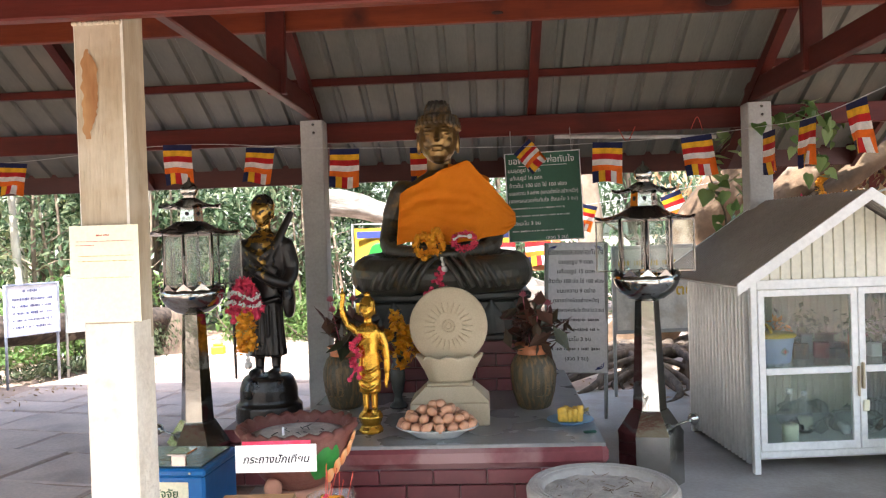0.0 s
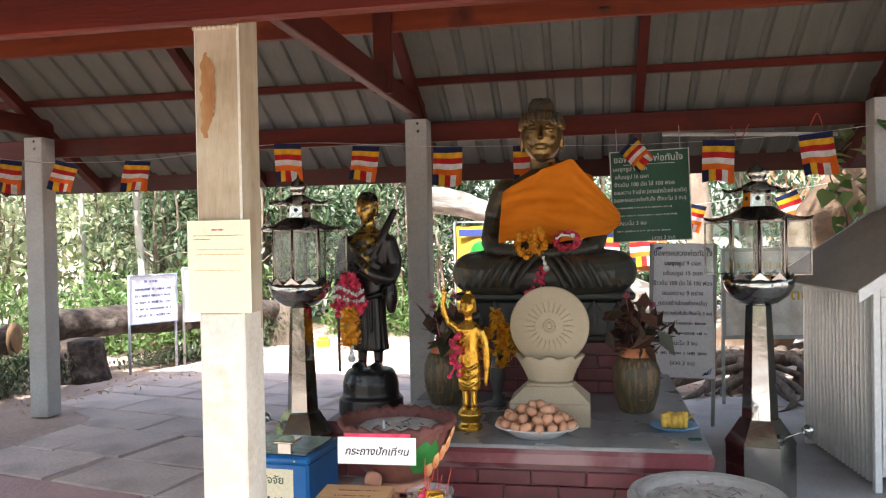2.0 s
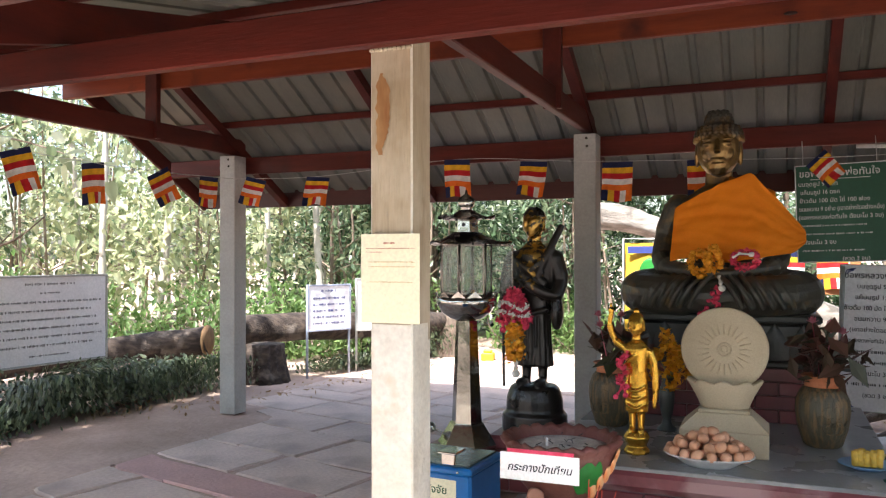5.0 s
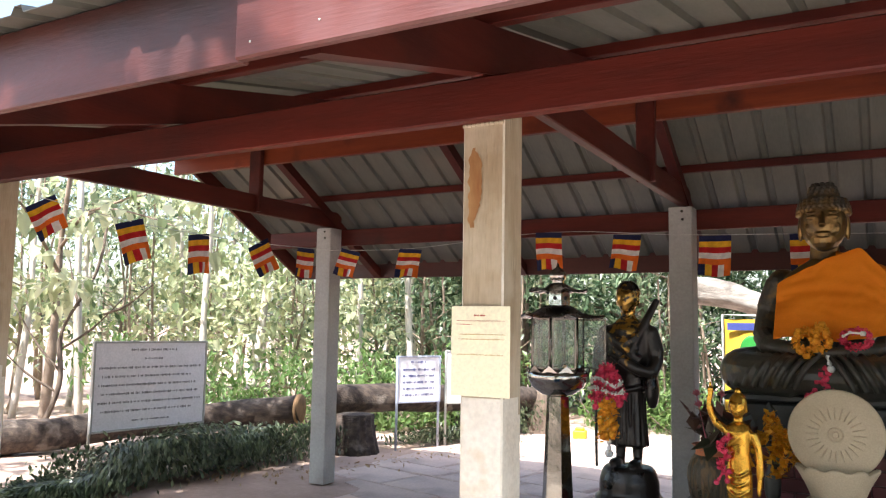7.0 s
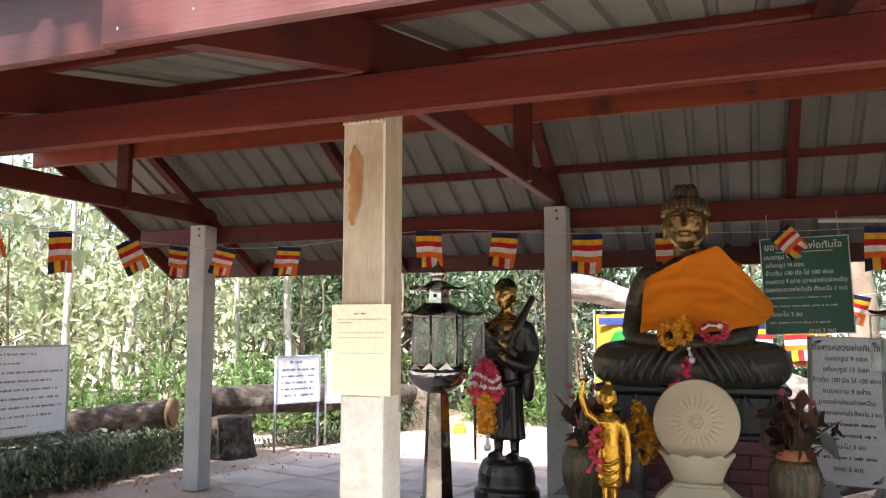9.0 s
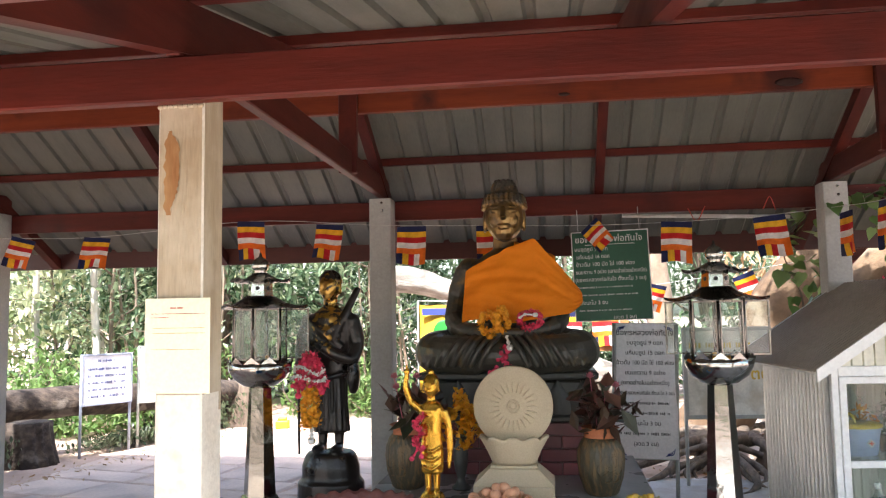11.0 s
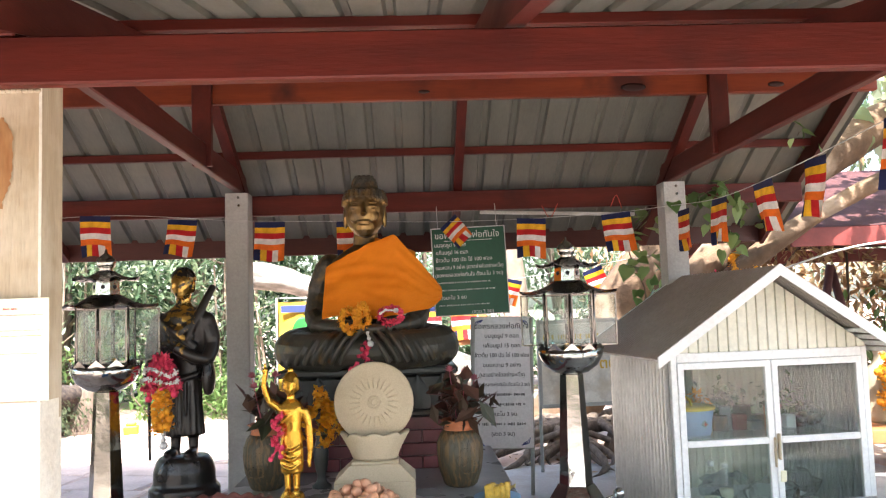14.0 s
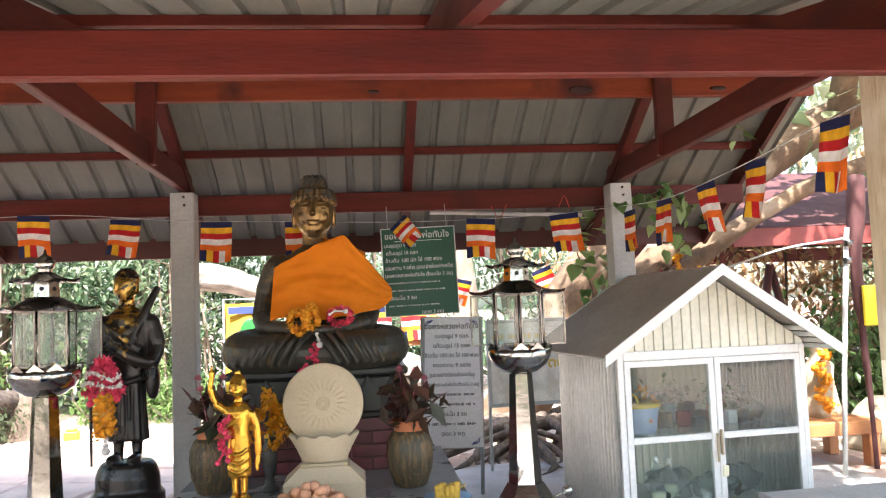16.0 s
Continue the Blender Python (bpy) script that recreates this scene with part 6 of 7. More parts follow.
# ---- signs ----
def board_sign(name, label, a, b, z0, z1, face_mat, frame_mat, legs=True, tilt=0.0, thick=0.012, trim=0.02, foot=0.0):
    """An upright board between two ground points, with a frame and two legs; local x runs along it, z up, -y faces the viewer."""
    a, b = Vector((*a, 0)), Vector((*b, 0))
    L = (b - a).length
    ob = thing(name, label, "sign", pose(a.x, a.y, 0, 0, 0, math.degrees(math.atan2(b.y - a.y, b.x - a.x))))
    m = Matrix.Translation((0, 0, z0)) @ Matrix.Rotation(math.radians(tilt), 4, "X") @ Matrix.Translation((0, 0, -z0))
    bm = bmesh.new()
    box(bm, trim * 0.5, L - trim * 0.5, -thick / 2, thick / 2, z0 + trim * 0.5, z1 - trim * 0.5, 0.001, m)
    part("board", bm, face_mat, ob)
    if trim > 0.001:
        for bx in ((0, trim, z0, z1), (L - trim, L, z0, z1), (trim, L - trim, z0, z0 + trim), (trim, L - trim, z1 - trim, z1)):
            bm = bmesh.new()
            box(bm, bx[0], bx[1], -0.014, 0.014, bx[2], bx[3], 0.003, m)
            part("frame_bar", bm, frame_mat, ob)
    if legs:
        for x in (0.012, L - 0.012):
            bm = bmesh.new()
            tube(bm, [(x, 0.02, foot - 0.02), (x + 0.004, 0.02, z1 - 0.01)], 0.014, 8)
            part("leg", bm, frame_mat, ob)
    return ob, L


def on_board(ob, x, z, y=-0.0075):
    return pose(x, y, z, 90)


w, L = board_sign("sign_board", "white vinyl sign with black Thai lettering in a thin grey frame", (-6.06, 4.56), (-5.90, 5.73), 0.34, 1.145, BOARD_W, POST_GREY)
bars([(0.36, 0.86, 1.065, 0.055), (0.50, 0.70, 0.985, 0.045)] + [(0.06 + 0.03 * (i % 2), 1.13 - 0.03 * ((i * 3) % 4), 0.905 - i * 0.077, 0.055) for i in range(6)] + [(0.4, 0.8, 0.43, 0.04)], material("faded_black_ink", (0.16, 0.155, 0.16), 0.6, bump=0), w, on_board(w, 0, 0), seed=2)
w, L = board_sign("sign_board", "small white sign with a blue border and blue lettering", (-4.62, 7.25), (-4.36, 7.74), 0.49, 1.0, BOARD_W, material("pale_blue_grey_paint", (0.42, 0.45, 0.55), 0.5))
bars([(0.17, 0.39, 0.93, 0.075)] + [(0.07, 0.49, 0.85 - i * 0.068, 0.062) for i in range(5)], INK_BLUE, w, on_board(w, 0, 0), seed=3)
w, L = board_sign("sign_board", "plain white sign on thin legs", (-4.34, 7.82), (-3.95, 8.25), 0.46, 1.06, BOARD_W, POST_GREY)
bars([(0.06, 0.5, 0.98 - i * 0.08, 0.034) for i in range(5)], material("grey_ink", (0.3, 0.3, 0.33), 0.6, bump=0), w, on_board(w, 0, 0), seed=8)

w, L = board_sign("green_sign", "green painted board with white Thai lettering hung under the beam", (0.185, 5.43), (0.70, 5.43), 1.262, 1.872, BOARD_G, BOARD_W, legs=False, trim=0.006)
w.rotation_euler.rotate_axis("Y", math.radians(-1.5))
GREEN_LINES = [(0.25, "ขอพรหลวงพ่อทันใจ", 0.058), (0.13, "บนจุดธูป 9 ดอก", 0.036), (0.14, "แก้บนธูป 16 ดอก", 0.036), (0.22, "ข้าวต้ม 100 มัด ไข่ 100 ฟอง", 0.036), (0.255, "ขนมหวาน 9 อย่าง (เอาอย่างใดอย่างหนึ่ง)", 0.036), (0.25, "(ขอพรหลวงพ่อทันใจ ตั้งนะโม 3 จบ)", 0.036), None, None, (0.12, "ตั้งนะโม 3 จบ", 0.036), None, (0.33, "(สวด 3 จบ)", 0.034)]
for i, ln in enumerate(GREEN_LINES):
    z = 1.815 - i * 0.052 - (0.012 if i else 0)
    if ln:
        words(ln[1], ln[2], pose(max(ln[0], 0.13), -0.0075, z, 90), INK_WHITE, w, widest=0.47 if ln[0] > 0.2 else 0.22)
    else:
        bars([(0.03, 0.40 + 0.03 * (i % 3), z, 0.03)], INK_WHITE, w, on_board(w, 0, 0), seed=i)
bm = bmesh.new()
box(bm, 0.09, 0.42, -0.008, -0.0068, 1.778, 1.782, 0)
part("underline", bm, INK_WHITE, w)
for x in (0.05, 0.46):
    bm = bmesh.new()
    tube(bm, [(x, 0, 1.87), (x, 0.03, 2.03)], 0.0025, 5)
    part("wire", bm, WIRE, w)

w, L = board_sign("white_sign", "white vinyl sign with black Thai lettering and blue corner scrolls", (0.37, 5.56), (0.81, 5.56), 0.335, 1.255, BOARD_W, POST_GREY, tilt=-2, trim=0.005)
w.rotation_euler.rotate_axis("Y", math.radians(1.5))
WHITE_LINES = [("ขอพรหลวงพ่อทันใจ", 0.055), ("บนจุดธูป 9 ดอก", 0.042), ("แก้บนธูป 15 ดอก", 0.042), ("ข้าวต้ม 100 มัด ไข่ 100 ฟอง", 0.042), ("ขนมหวาน 9 อย่าง", 0.042), ("(เอาอย่างใดอย่างหนึ่ง)", 0.040), ("(ขอพรหลวงพ่อทันใจ ตั้งนะโม 3 จบ)", 0.036), None, None, ("ตั้งนะโม 3 จบ", 0.042), None, ("(สวด 3 จบ)", 0.040)]
for i, ln in enumerate(WHITE_LINES):
    z = 1.185 - i * 0.068
    y = -0.0085 + (z - 0.335) * -0.035 * -1
    if ln:
        words(ln[0], ln[1] * 0.92, pose(0.22, y - 0.002, z, 88), INK, w, widest=0.385)
    else:
        bars([(0.05 + 0.02 * (i % 2), 0.40, 0, 0.050)], INK, w, pose(0, y - 0.002, z, 88), seed=i)
for cx, cz, sx, sz in ((0.03, 1.23, 1, -1), (0.41, 1.23, -1, -1), (0.41, 0.36, -1, 1), (0.03, 0.36, 1, 1)):
    bm = bmesh.new()
    y = -0.0085 + (cz - 0.335) * 0.035
    for k in range(4):
        tube(bm, smooth_path([(cx + sx * 0.012 * k, y, cz + sz * (0.05 - 0.012 * k)), (cx + sx * (0.012 + 0.012 * k), y, cz + sz * 0.012), (cx + sx * (0.06 - 0.008 * k), y, cz + sz * 0.006 * k)], 4), 0.003, 5)
    part("scroll", bm, INK_BLUE, w, "dark blue corner scroll")

w, L = board_sign("wall_board", "weathered white board with yellow Thai lettering on grey legs", (0.98, 6.30), (1.66, 6.38), 0.50, 1.20, material("weathered_white_board", (0.76, 0.72, 0.64), 0.8, stain=(0.55, 0.47, 0.35), stain_scale=4), POST_GREY, trim=0.03)
words("พ.ศ ๓๗", 0.14, pose(0.47, -0.0085, 0.84, 90), INK_YELLOW, w)
bars([(0.05, 0.62, 1.06, 0.11)], INK_YELLOW, w, on_board(w, 0, 0), seed=12)

notice = thing("paper_notice", "yellow paper notice with red heading taped to the post", "notice", pose(-1.17, 2.352, 1.235, 90, 0, 0.6))
bm = bmesh.new()
vs, fs = [], []
for j in range(9):
    for i in range(7):
        vs.append((-0.108 + 0.036 * i, -0.149 + 0.0372 * j, 0.004 + 0.006 * (i / 3 - 1) ** 2 + 0.002 * noise.noise(Vector((i * 0.6, j * 0.5, 1)))))
for j in range(8):
    for i in range(6):
        a = j * 7 + i
        fs.append((a, a + 1, a + 8, a + 7))
put(bm, vs, fs, smooth=True)
sh = part("sheet", bm, PAPER_Y, notice)
bars([(-0.025, 0.025, 0.118, 0.014)], INK_RED, notice, pose(0, 0, 0.0062), seed=2)
bars([(-0.09, 0.09, 0.100, 0.0045), (-0.09, -0.03, 0.088, 0.006)], INK_RED, notice, pose(0, 0, 0.0075), seed=4)
bars([(-0.09, 0.092, 0.055 - 0.016 * i, 0.005) for i in range(2)] + [(-0.09, 0.092, -0.012, 0.004)], INK_ORANGE, notice, pose(0, 0, 0.0068), seed=3)


# ---- bunting ----
def flag_mesh(k):
    rnd = random.Random(k)
    bm = bmesh.new()
    W, H, nx, ny = 0.20, 0.262, 10, 14
    vs, fs, slots = [], [], []
    curl, lean = rnd.uniform(-0.02, 0.02), rnd.uniform(-0.012, 0.012)
    for j in range(ny + 1):
        f = j / ny
        for i in range(nx + 1):
            u = i / nx - 0.5
            vs.append((u * W + lean * f * f, 0.018 * f * math.sin(u * 7 + k * 1.7 + f * 2) + curl * f * f, -f * H + 0.008 * math.sin(u * 5 + k) * f))
    put_vs = [bm.verts.new(v) for v in vs]
    for j in range(ny):
        for i in range(nx):
            a = j * (nx + 1) + i
            fc = bm.faces.new([put_vs[a], put_vs[a + nx + 1], put_vs[a + nx + 2], put_vs[a + 1]])
            if j < 10:
                s = j // 2
            else:
                s = min(4, i // 2)
            fc.material_index, fc.smooth = s, True
    return mesh_of("flag", bm, FLAG_COLOURS)


FLAG_MESHES = [flag_mesh(k) for k in range(5)]


def bunting(points, flags, label):
    """A cord through points, with flags at given shares of its length: (point, turn, swing, scale)."""
    bm = bmesh.new()
    tube(bm, smooth_path(points, 6), 0.0025, 5)
    thing("cord", label, "cord", bm=bm, mats=WIRE)
    for i, (p, rz, rx, ry, hs) in enumerate(flags):
        o = solid("flag", "striped Buddhist flag hanging from a cord", "flag", FLAG_MESHES[i % 5], pose(*p, rx, ry, rz) @ Matrix.Diagonal((1, 1, hs, 1)), "bunting flags")


bunting([(-4.10, 2.52, 2.02), (-4.12, 3.32, 1.945), (-4.12, 4.3, 1.925), (-4.10, 5.33, 1.95)],
        [((-4.12, 2.70, 1.985), 90, 4, -30, 0.8), ((-4.12, 3.30, 1.945), 84, 2, -17, 1), ((-4.12, 3.88, 1.927), 92, 2, -9, 1.05), ((-4.12, 4.47, 1.927), 80, 4, -28, 0.95), ((-4.12, 5.04, 1.94), 86, 8, 0, 0.9)], "thin white cord along the shelter's open end")
bunting([(-4.10, 5.33, 1.95), (-3.27, 5.31, 1.935), (-2.1, 5.30, 2.01), (-1.178, 5.325, 1.955), (-0.40, 5.3, 1.925), (0.24, 5.3, 1.905), (0.82, 5.3, 1.91), (1.40, 5.31, 1.935), (1.80, 5.33, 1.975)],
        [((-3.856, 5.30, 1.938), 0, -12, 14, 0.85), ((-3.27, 5.295, 1.928), 4, -14, 4, 0.9), ((-2.098, 5.285, 2.008), 0, 0, 2, 1.05), ((-1.528, 5.305, 1.968), -4, -8, 4, 0.95), ((-0.945, 5.285, 1.935), 2, 2, 0, 1), ((-0.40, 5.285, 1.925), 0, 0, 0, 1), ((0.25, 5.285, 1.905), 48, -20, -34, 0.7), ((0.82, 5.285, 1.91), 3, 2, 2, 1.02), ((1.40, 5.29, 1.93), -3, -4, -6, 1.02)], "thin white cord across the rear posts")
bunting([(1.80, 5.33, 1.975), (1.78, 4.43, 1.90), (1.78, 3.6, 1.915), (1.80, 2.52, 1.99)],
        [((1.78, 5.03, 1.91), -88, 0, 0, 1), ((1.78, 4.43, 1.90), -87, -2, 0, 1), ((1.78, 3.867, 1.905), -88, 3, 0, 1.0), ((1.78, 3.344, 1.922), -92, -2, 2, 1.0), ((1.78, 2.736, 1.963), -92, 0, 4, 1.05)], "thin white cord along the shelter's other end")
# strip lamp under the rear beam
bm = bmesh.new()
tube(bm, [(0.50, 5.60, 2.0), (1.62, 5.60, 1.955)], 0.014, 8)
thing("pipe", "white plastic pipe under the rear beam", "pipe", bm=bm, mats=PVC)

# ---- logs, stumps ----
def log(name, label, pts, radii, mat, cut=None, rough=0.22):
    ob = thing(name, label, "log")
    bm = bmesh.new()
    P = smooth_path(pts, 8)
    R = list(np.interp(np.linspace(0, 1, len(P)), np.linspace(0, 1, len(radii)), radii))
    tube(bm, P, R, 20, rough=rough)
    part("bark", bm, mat, ob)
    if cut:
        p, q, r = cut
        d = Vector(q).normalized()
        bm = bmesh.new()
        lathe(bm, [(r, -0.02), (r * 0.98, 0.006), (r * 0.5, 0.012), (r * 0.1, 0.014)], 20, m=Matrix.Translation(p) @ d.to_track_quat("Z", "Y").to_matrix().to_4x4())
        part("cut_end", bm, LOG_END, ob, "pale brown sawn end")
    return ob


log("log", "long weathered fallen log used as a fence", [(-9.4, 3.0, 0.13), (-7.75, 4.70, 0.15), (-7.2, 5.62, 0.22), (-6.3, 6.58, 0.325), (-5.64, 6.88, 0.40)], [0.18, 0.17, 0.16, 0.15, 0.155], LOG_BARK, ((-5.635, 6.882, 0.40), (1.0, 0.30, 0.02), 0.165))
log("log", "weathered log lying on a stump", [(-5.42, 7.05, 0.50), (-4.95, 7.55, 0.52), (-4.4, 8.5, 0.47), (-3.9, 9.9, 0.42)], [0.155, 0.165, 0.15, 0.14], LOG_BARK)
bm = bmesh.new()
lathe(bm, [(0.27, -0.04), (0.235, 0.05), (0.205, 0.16), (0.19, 0.29), (0.188, 0.385), (0.17, 0.392)], 64, wave=lambda a, i: 1 + 0.05 * math.sin(a * 15 + 0.4 * i) + 0.12 * noise.noise(Vector((math.cos(a) * 2, math.sin(a) * 2, i * 0.25))))
thing("stump", "short upright stump with deep ridged bark", "stump", pose(-4.93, 6.93, 0), bm=bm, mats=LOG_BARK)
log("stump", "gnarled stump under the far log", [(-3.95, 9.6, -0.04), (-3.92, 9.6, 0.3), (-3.85, 9.7, 0.62)], [0.28, 0.20, 0.13], BARK)
log("stump", "low prop stump under the long log", [(-6.3, 6.60, -0.04), (-6.3, 6.60, 0.2)], [0.13, 0.12], BARK)


# ---- plants ----
def clump_points(rng, centres, n, r):
    c = np.asarray(centres)[rng.integers(0, len(centres), n)]
    return c + rng.normal(0, 1, (n, 3)) * r


def tree(name, label, height, spread, mat, leaves, size, seed, bark=BARK, low=0.35, trunk=0.07, stems=1, wide=0.42, droop=0.45, clear=0.0):
    rng = np.random.default_rng(seed)
    ob = thing(name, label, "tree")
    bm = bmesh.new()
    centres = []
    for s in range(stems):
        a0 = rng.uniform(0, 6.28)
        base = Vector((0.12 * stems * math.cos(a0 * 3), 0.12 * stems * math.sin(a0 * 3), -0.05)) if stems > 1 else Vector((0, 0, -0.05))
        top = base + Vector((math.cos(a0) * spread * 0.25, math.sin(a0) * spread * 0.25, height * rng.uniform(0.8, 0.95)))
        mid = (base + top) / 2 + Vector((rng.normal(0, 0.12), rng.normal(0, 0.12), 0))
        P = smooth_path([base, base * 0.7 + mid * 0.3 + Vector((rng.normal(0, 0.05), rng.normal(0, 0.05), 0)), mid, top], 5)
        tube(bm, P, [trunk * (1.25 - i / len(P)) for i in range(len(P))], 8, rough=0.15)
        for k in range(int(11 / stems) + 3):
            f = rng.uniform(low, 0.95)
            p = P[int(f * (len(P) - 1))]
            a = rng.uniform(0, 6.28)
            ln = spread * rng.uniform(0.35, 1.0) * (1.15 - 0.5 * f)
            e = p + Vector((math.cos(a) * ln, math.sin(a) * ln, ln * rng.uniform(0.1, 0.7)))
            Q = smooth_path([p, (p + e) / 2 + Vector((0, 0, 0.08 * ln)), e], 3)
            tube(bm, Q, [trunk * 0.4 * (1.1 - i / len(Q)) for i in range(len(Q))], 5)
            for _ in range(3):
                q = p.lerp(e, rng.uniform(0.45, 1.05))
                centres.append((q.x + rng.normal(0, 0.12), q.y + rng.normal(0, 0.12), q.z + rng.normal(0, 0.12)))
    part("trunk", bm, bark, ob)
    pts = clump_points(rng, centres, leaves, spread * 0.17)
    o = new("crown", leaf_mesh("crown", pts[pts[:, 2] > clear], size, seed, wide, droop, mat, broad=wide >= 0.5))
    o.parent = ob
    return ob


def spread_copies(ob, spots, seed):
    rnd = random.Random(seed)
    for i, (x, y, s) in enumerate(spots):
        m = pose(x, y, 0, 0, 0, rnd.uniform(0, 360))
        if i == 0:
            ob.matrix_basis = m @ Matrix.Scale(s, 4)
        else:
            c = copy_thing(ob, m)
            c.scale = (s, s, s * rnd.uniform(0.9, 1.12))


t1 = tree("tree", "dense tree with large glossy dark green leaves", 4.6, 1.7, LEAF_DEEP, 4000, 0.185, 11, low=0.12, stems=2, wide=0.34, droop=0.1)
spread_copies(t1, [(-3.2, 12.0, 1.0), (-5.2, 12.6, 1.05), (-1.6, 12.4, 0.95), (-7.0, 12.2, 0.9), (0.4, 12.8, 1.0), (-4.2, 14.8, 1.2), (2.6, 13.5, 1.0), (-6.5, -9.0, 1.0), (-3.6, -10.2, 1.1), (-0.6, -10.6, 1.0), (2.4, -11.2, 1.1), (5.6, -10.0, 1.0), (8.5, -8.0, 1.1), (-9.5, -6.5, 1.1)], 1)
t2 = tree("tree", "slender multi-stemmed tree with mid-green leaves", 5.0, 1.5, LEAF_MID, 1700, 0.15, 23, low=0.5, stems=4, trunk=0.032, bark=BARK_PALE, droop=0.15)
spread_copies(t2, [(-6.3, 10.6, 0.95), (-8.6, 10.2, 1.0), (-4.6, 11.0, 0.8), (-2.4, 11.2, 0.75), (-11.5, 11.5, 1.1), (-10.3, 8.6, 0.9), (-13.5, 8.5, 1.1), (4.2, 12.0, 1.0), (6.5, 11.0, 1.0), (-7.6, 14.0, 1.2)], 2)
t3 = tree("tree", "young tree with broad sunlit yellow-green leaves", 4.4, 1.6, LEAF_YELLOW, 1500, 0.15, 37, low=0.42, stems=3, trunk=0.028, wide=0.6, droop=0.55, bark=BARK_PALE)
spread_copies(t3, [(-9.6, 9.4, 1.0), (-7.4, 9.2, 0.85), (-11.0, 6.6, 0.95), (-12.4, 10.0, 1.1), (-8.8, 12.6, 1.2), (-13.5, 6.0, 1.1), (-6.2, 13.6, 1.1), (7.5, 9.0, 0.9)], 3)
t4 = tree("bush", "low leafy bright green bush in the sun", 1.0, 0.9, LEAF_FRESH, 2200, 0.11, 41, low=0.05, stems=5, trunk=0.015)
spread_copies(t4, [(-6.6, 8.4, 1.0), (-7.8, 8.0, 0.9), (-5.9, 9.3, 1.0), (-9.0, 7.2, 1.0), (-4.9, 10.2, 0.9), (-3.6, 10.9, 1.0), (-2.7, 10.6, 0.8), (5.2, 7.8, 1.1), (4.6, 9.0, 1.2), (6.2, 8.2, 1.0)], 4)
t5 = tree("tree", "half-dry tree with curled orange-brown leaves", 3.6, 1.3, LEAF_DRY, 2400, 0.15, 53, low=0.15, stems=4, trunk=0.03)
spread_copies(t5, [(5.0, 10.0, 1.0), (3.6, 10.4, 0.9), (6.4, 10.0, 1.0)], 5)
# out-of-view trees, added to shade the signs, log, limbs and front ground
over = tree("overhanging_tree", "tall unseen tree added to shade the shelter and its surroundings", 6.4, 3.0, LEAF_MID, 6000, 0.2, 81, low=0.75, trunk=0.16, clear=4.3)
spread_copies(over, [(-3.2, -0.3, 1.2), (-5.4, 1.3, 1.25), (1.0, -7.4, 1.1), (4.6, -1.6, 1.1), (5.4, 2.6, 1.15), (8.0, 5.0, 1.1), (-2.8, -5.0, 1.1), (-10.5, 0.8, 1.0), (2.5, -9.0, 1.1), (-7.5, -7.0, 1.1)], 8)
t6 = tree("tree", "tall tree of the wood behind", 8.0, 2.6, LEAF_MID, 5200, 0.26, 61, low=0.15, stems=2, trunk=0.10)
spread_copies(t6, [(-14, 20, 1.0), (-1, 24, 1.0), (7, 21, 1.0), (12, 15, 1.0), (-22, 7, 1.0), (14, 9, 1.0)], 6)
# pale thin stems of the young wood, in the sun beyond the log
bm = bmesh.new()
tube(bm, smooth_path([(0, 0, -0.05), (0.05, 0.02, 1.4), (-0.03, 0.04, 2.9), (0.10, 0, 4.6)], 5), [0.052] * 5 + [0.042] * 5 + [0.03] * 6, 8, rough=0.2)
stem = thing("slender_tree", "slender pale grey young tree in the sunlit wood", "tree", bm=bm, mats=material("pale_grey_bark", (0.60, 0.54, 0.46), 0.85, other=(0.40, 0.35, 0.29), scale=4, stretch=(2, 2, 0.6), fine=30, bump=0.6), group="slender trees of the wood")
rnd = random.Random(77)
for i in range(34):
    a, d = math.radians(rnd.uniform(24, 62)), rnd.uniform(11.0, 19.0)
    m = pose(-d * math.sin(a), d * math.cos(a), 0, rnd.uniform(-4, 4), rnd.uniform(-4, 4), rnd.uniform(0, 360)) @ Matrix.Diagonal((1, 1, rnd.uniform(0.9, 1.3), 1))
    if i == 0:
        stem.matrix_basis = m
    else:
        copy_thing(stem, m)
# young broad-leaved tree reaching towards the shelter's open end
young = thing("broad_leaved_tree", "young tree with large pale green hanging leaves", "tree", pose(-8.7, 5.9, 0))
bm = bmesh.new()
tube(bm, smooth_path([(0, 0, -0.05), (0.05, 0.05, 1.2), (0.0, 0.1, 2.2), (0.3, 0.0, 3.4)], 6), [0.06] * 6 + [0.045] * 6 + [0.03] * 7, 10, rough=0.15)
part("trunk", bm, BARK_PALE, young)
rng = np.random.default_rng(97)
pts = []
for line in ([(0.0, 0.1, 2.2), (0.9, -0.2, 2.55), (1.9, -0.4, 2.45), (2.9, -0.3, 2.15)], [(0.0, 0.1, 1.9), (0.6, -0.6, 2.3), (1.3, -1.3, 2.5), (2.0, -2.0, 2.4)], [(0.1, 0.1, 2.5), (0.7, 0.7, 2.9), (1.5, 1.2, 2.9)], [(0.03, 0.05, 1.4), (0.5, -0.3, 1.7), (1.0, -0.5, 1.75)]):
    bm = bmesh.new()
    P = smooth_path(line, 6)
    tube(bm, P, [0.02 * (1.15 - i / len(P)) for i in range(len(P))], 6)
    part("limb", bm, BARK_PALE, young)
    for _ in range(62):
        p = P[rng.integers(4, len(P))]
        pts.append((p.x + rng.normal(0, 0.12), p.y + rng.normal(0, 0.12), p.z + rng.normal(-0.03, 0.10)))
o = new("crown", leaf_mesh("crown", pts, 0.19, 9, 0.55, 0.75, LEAF_YELLOW, broad=True))
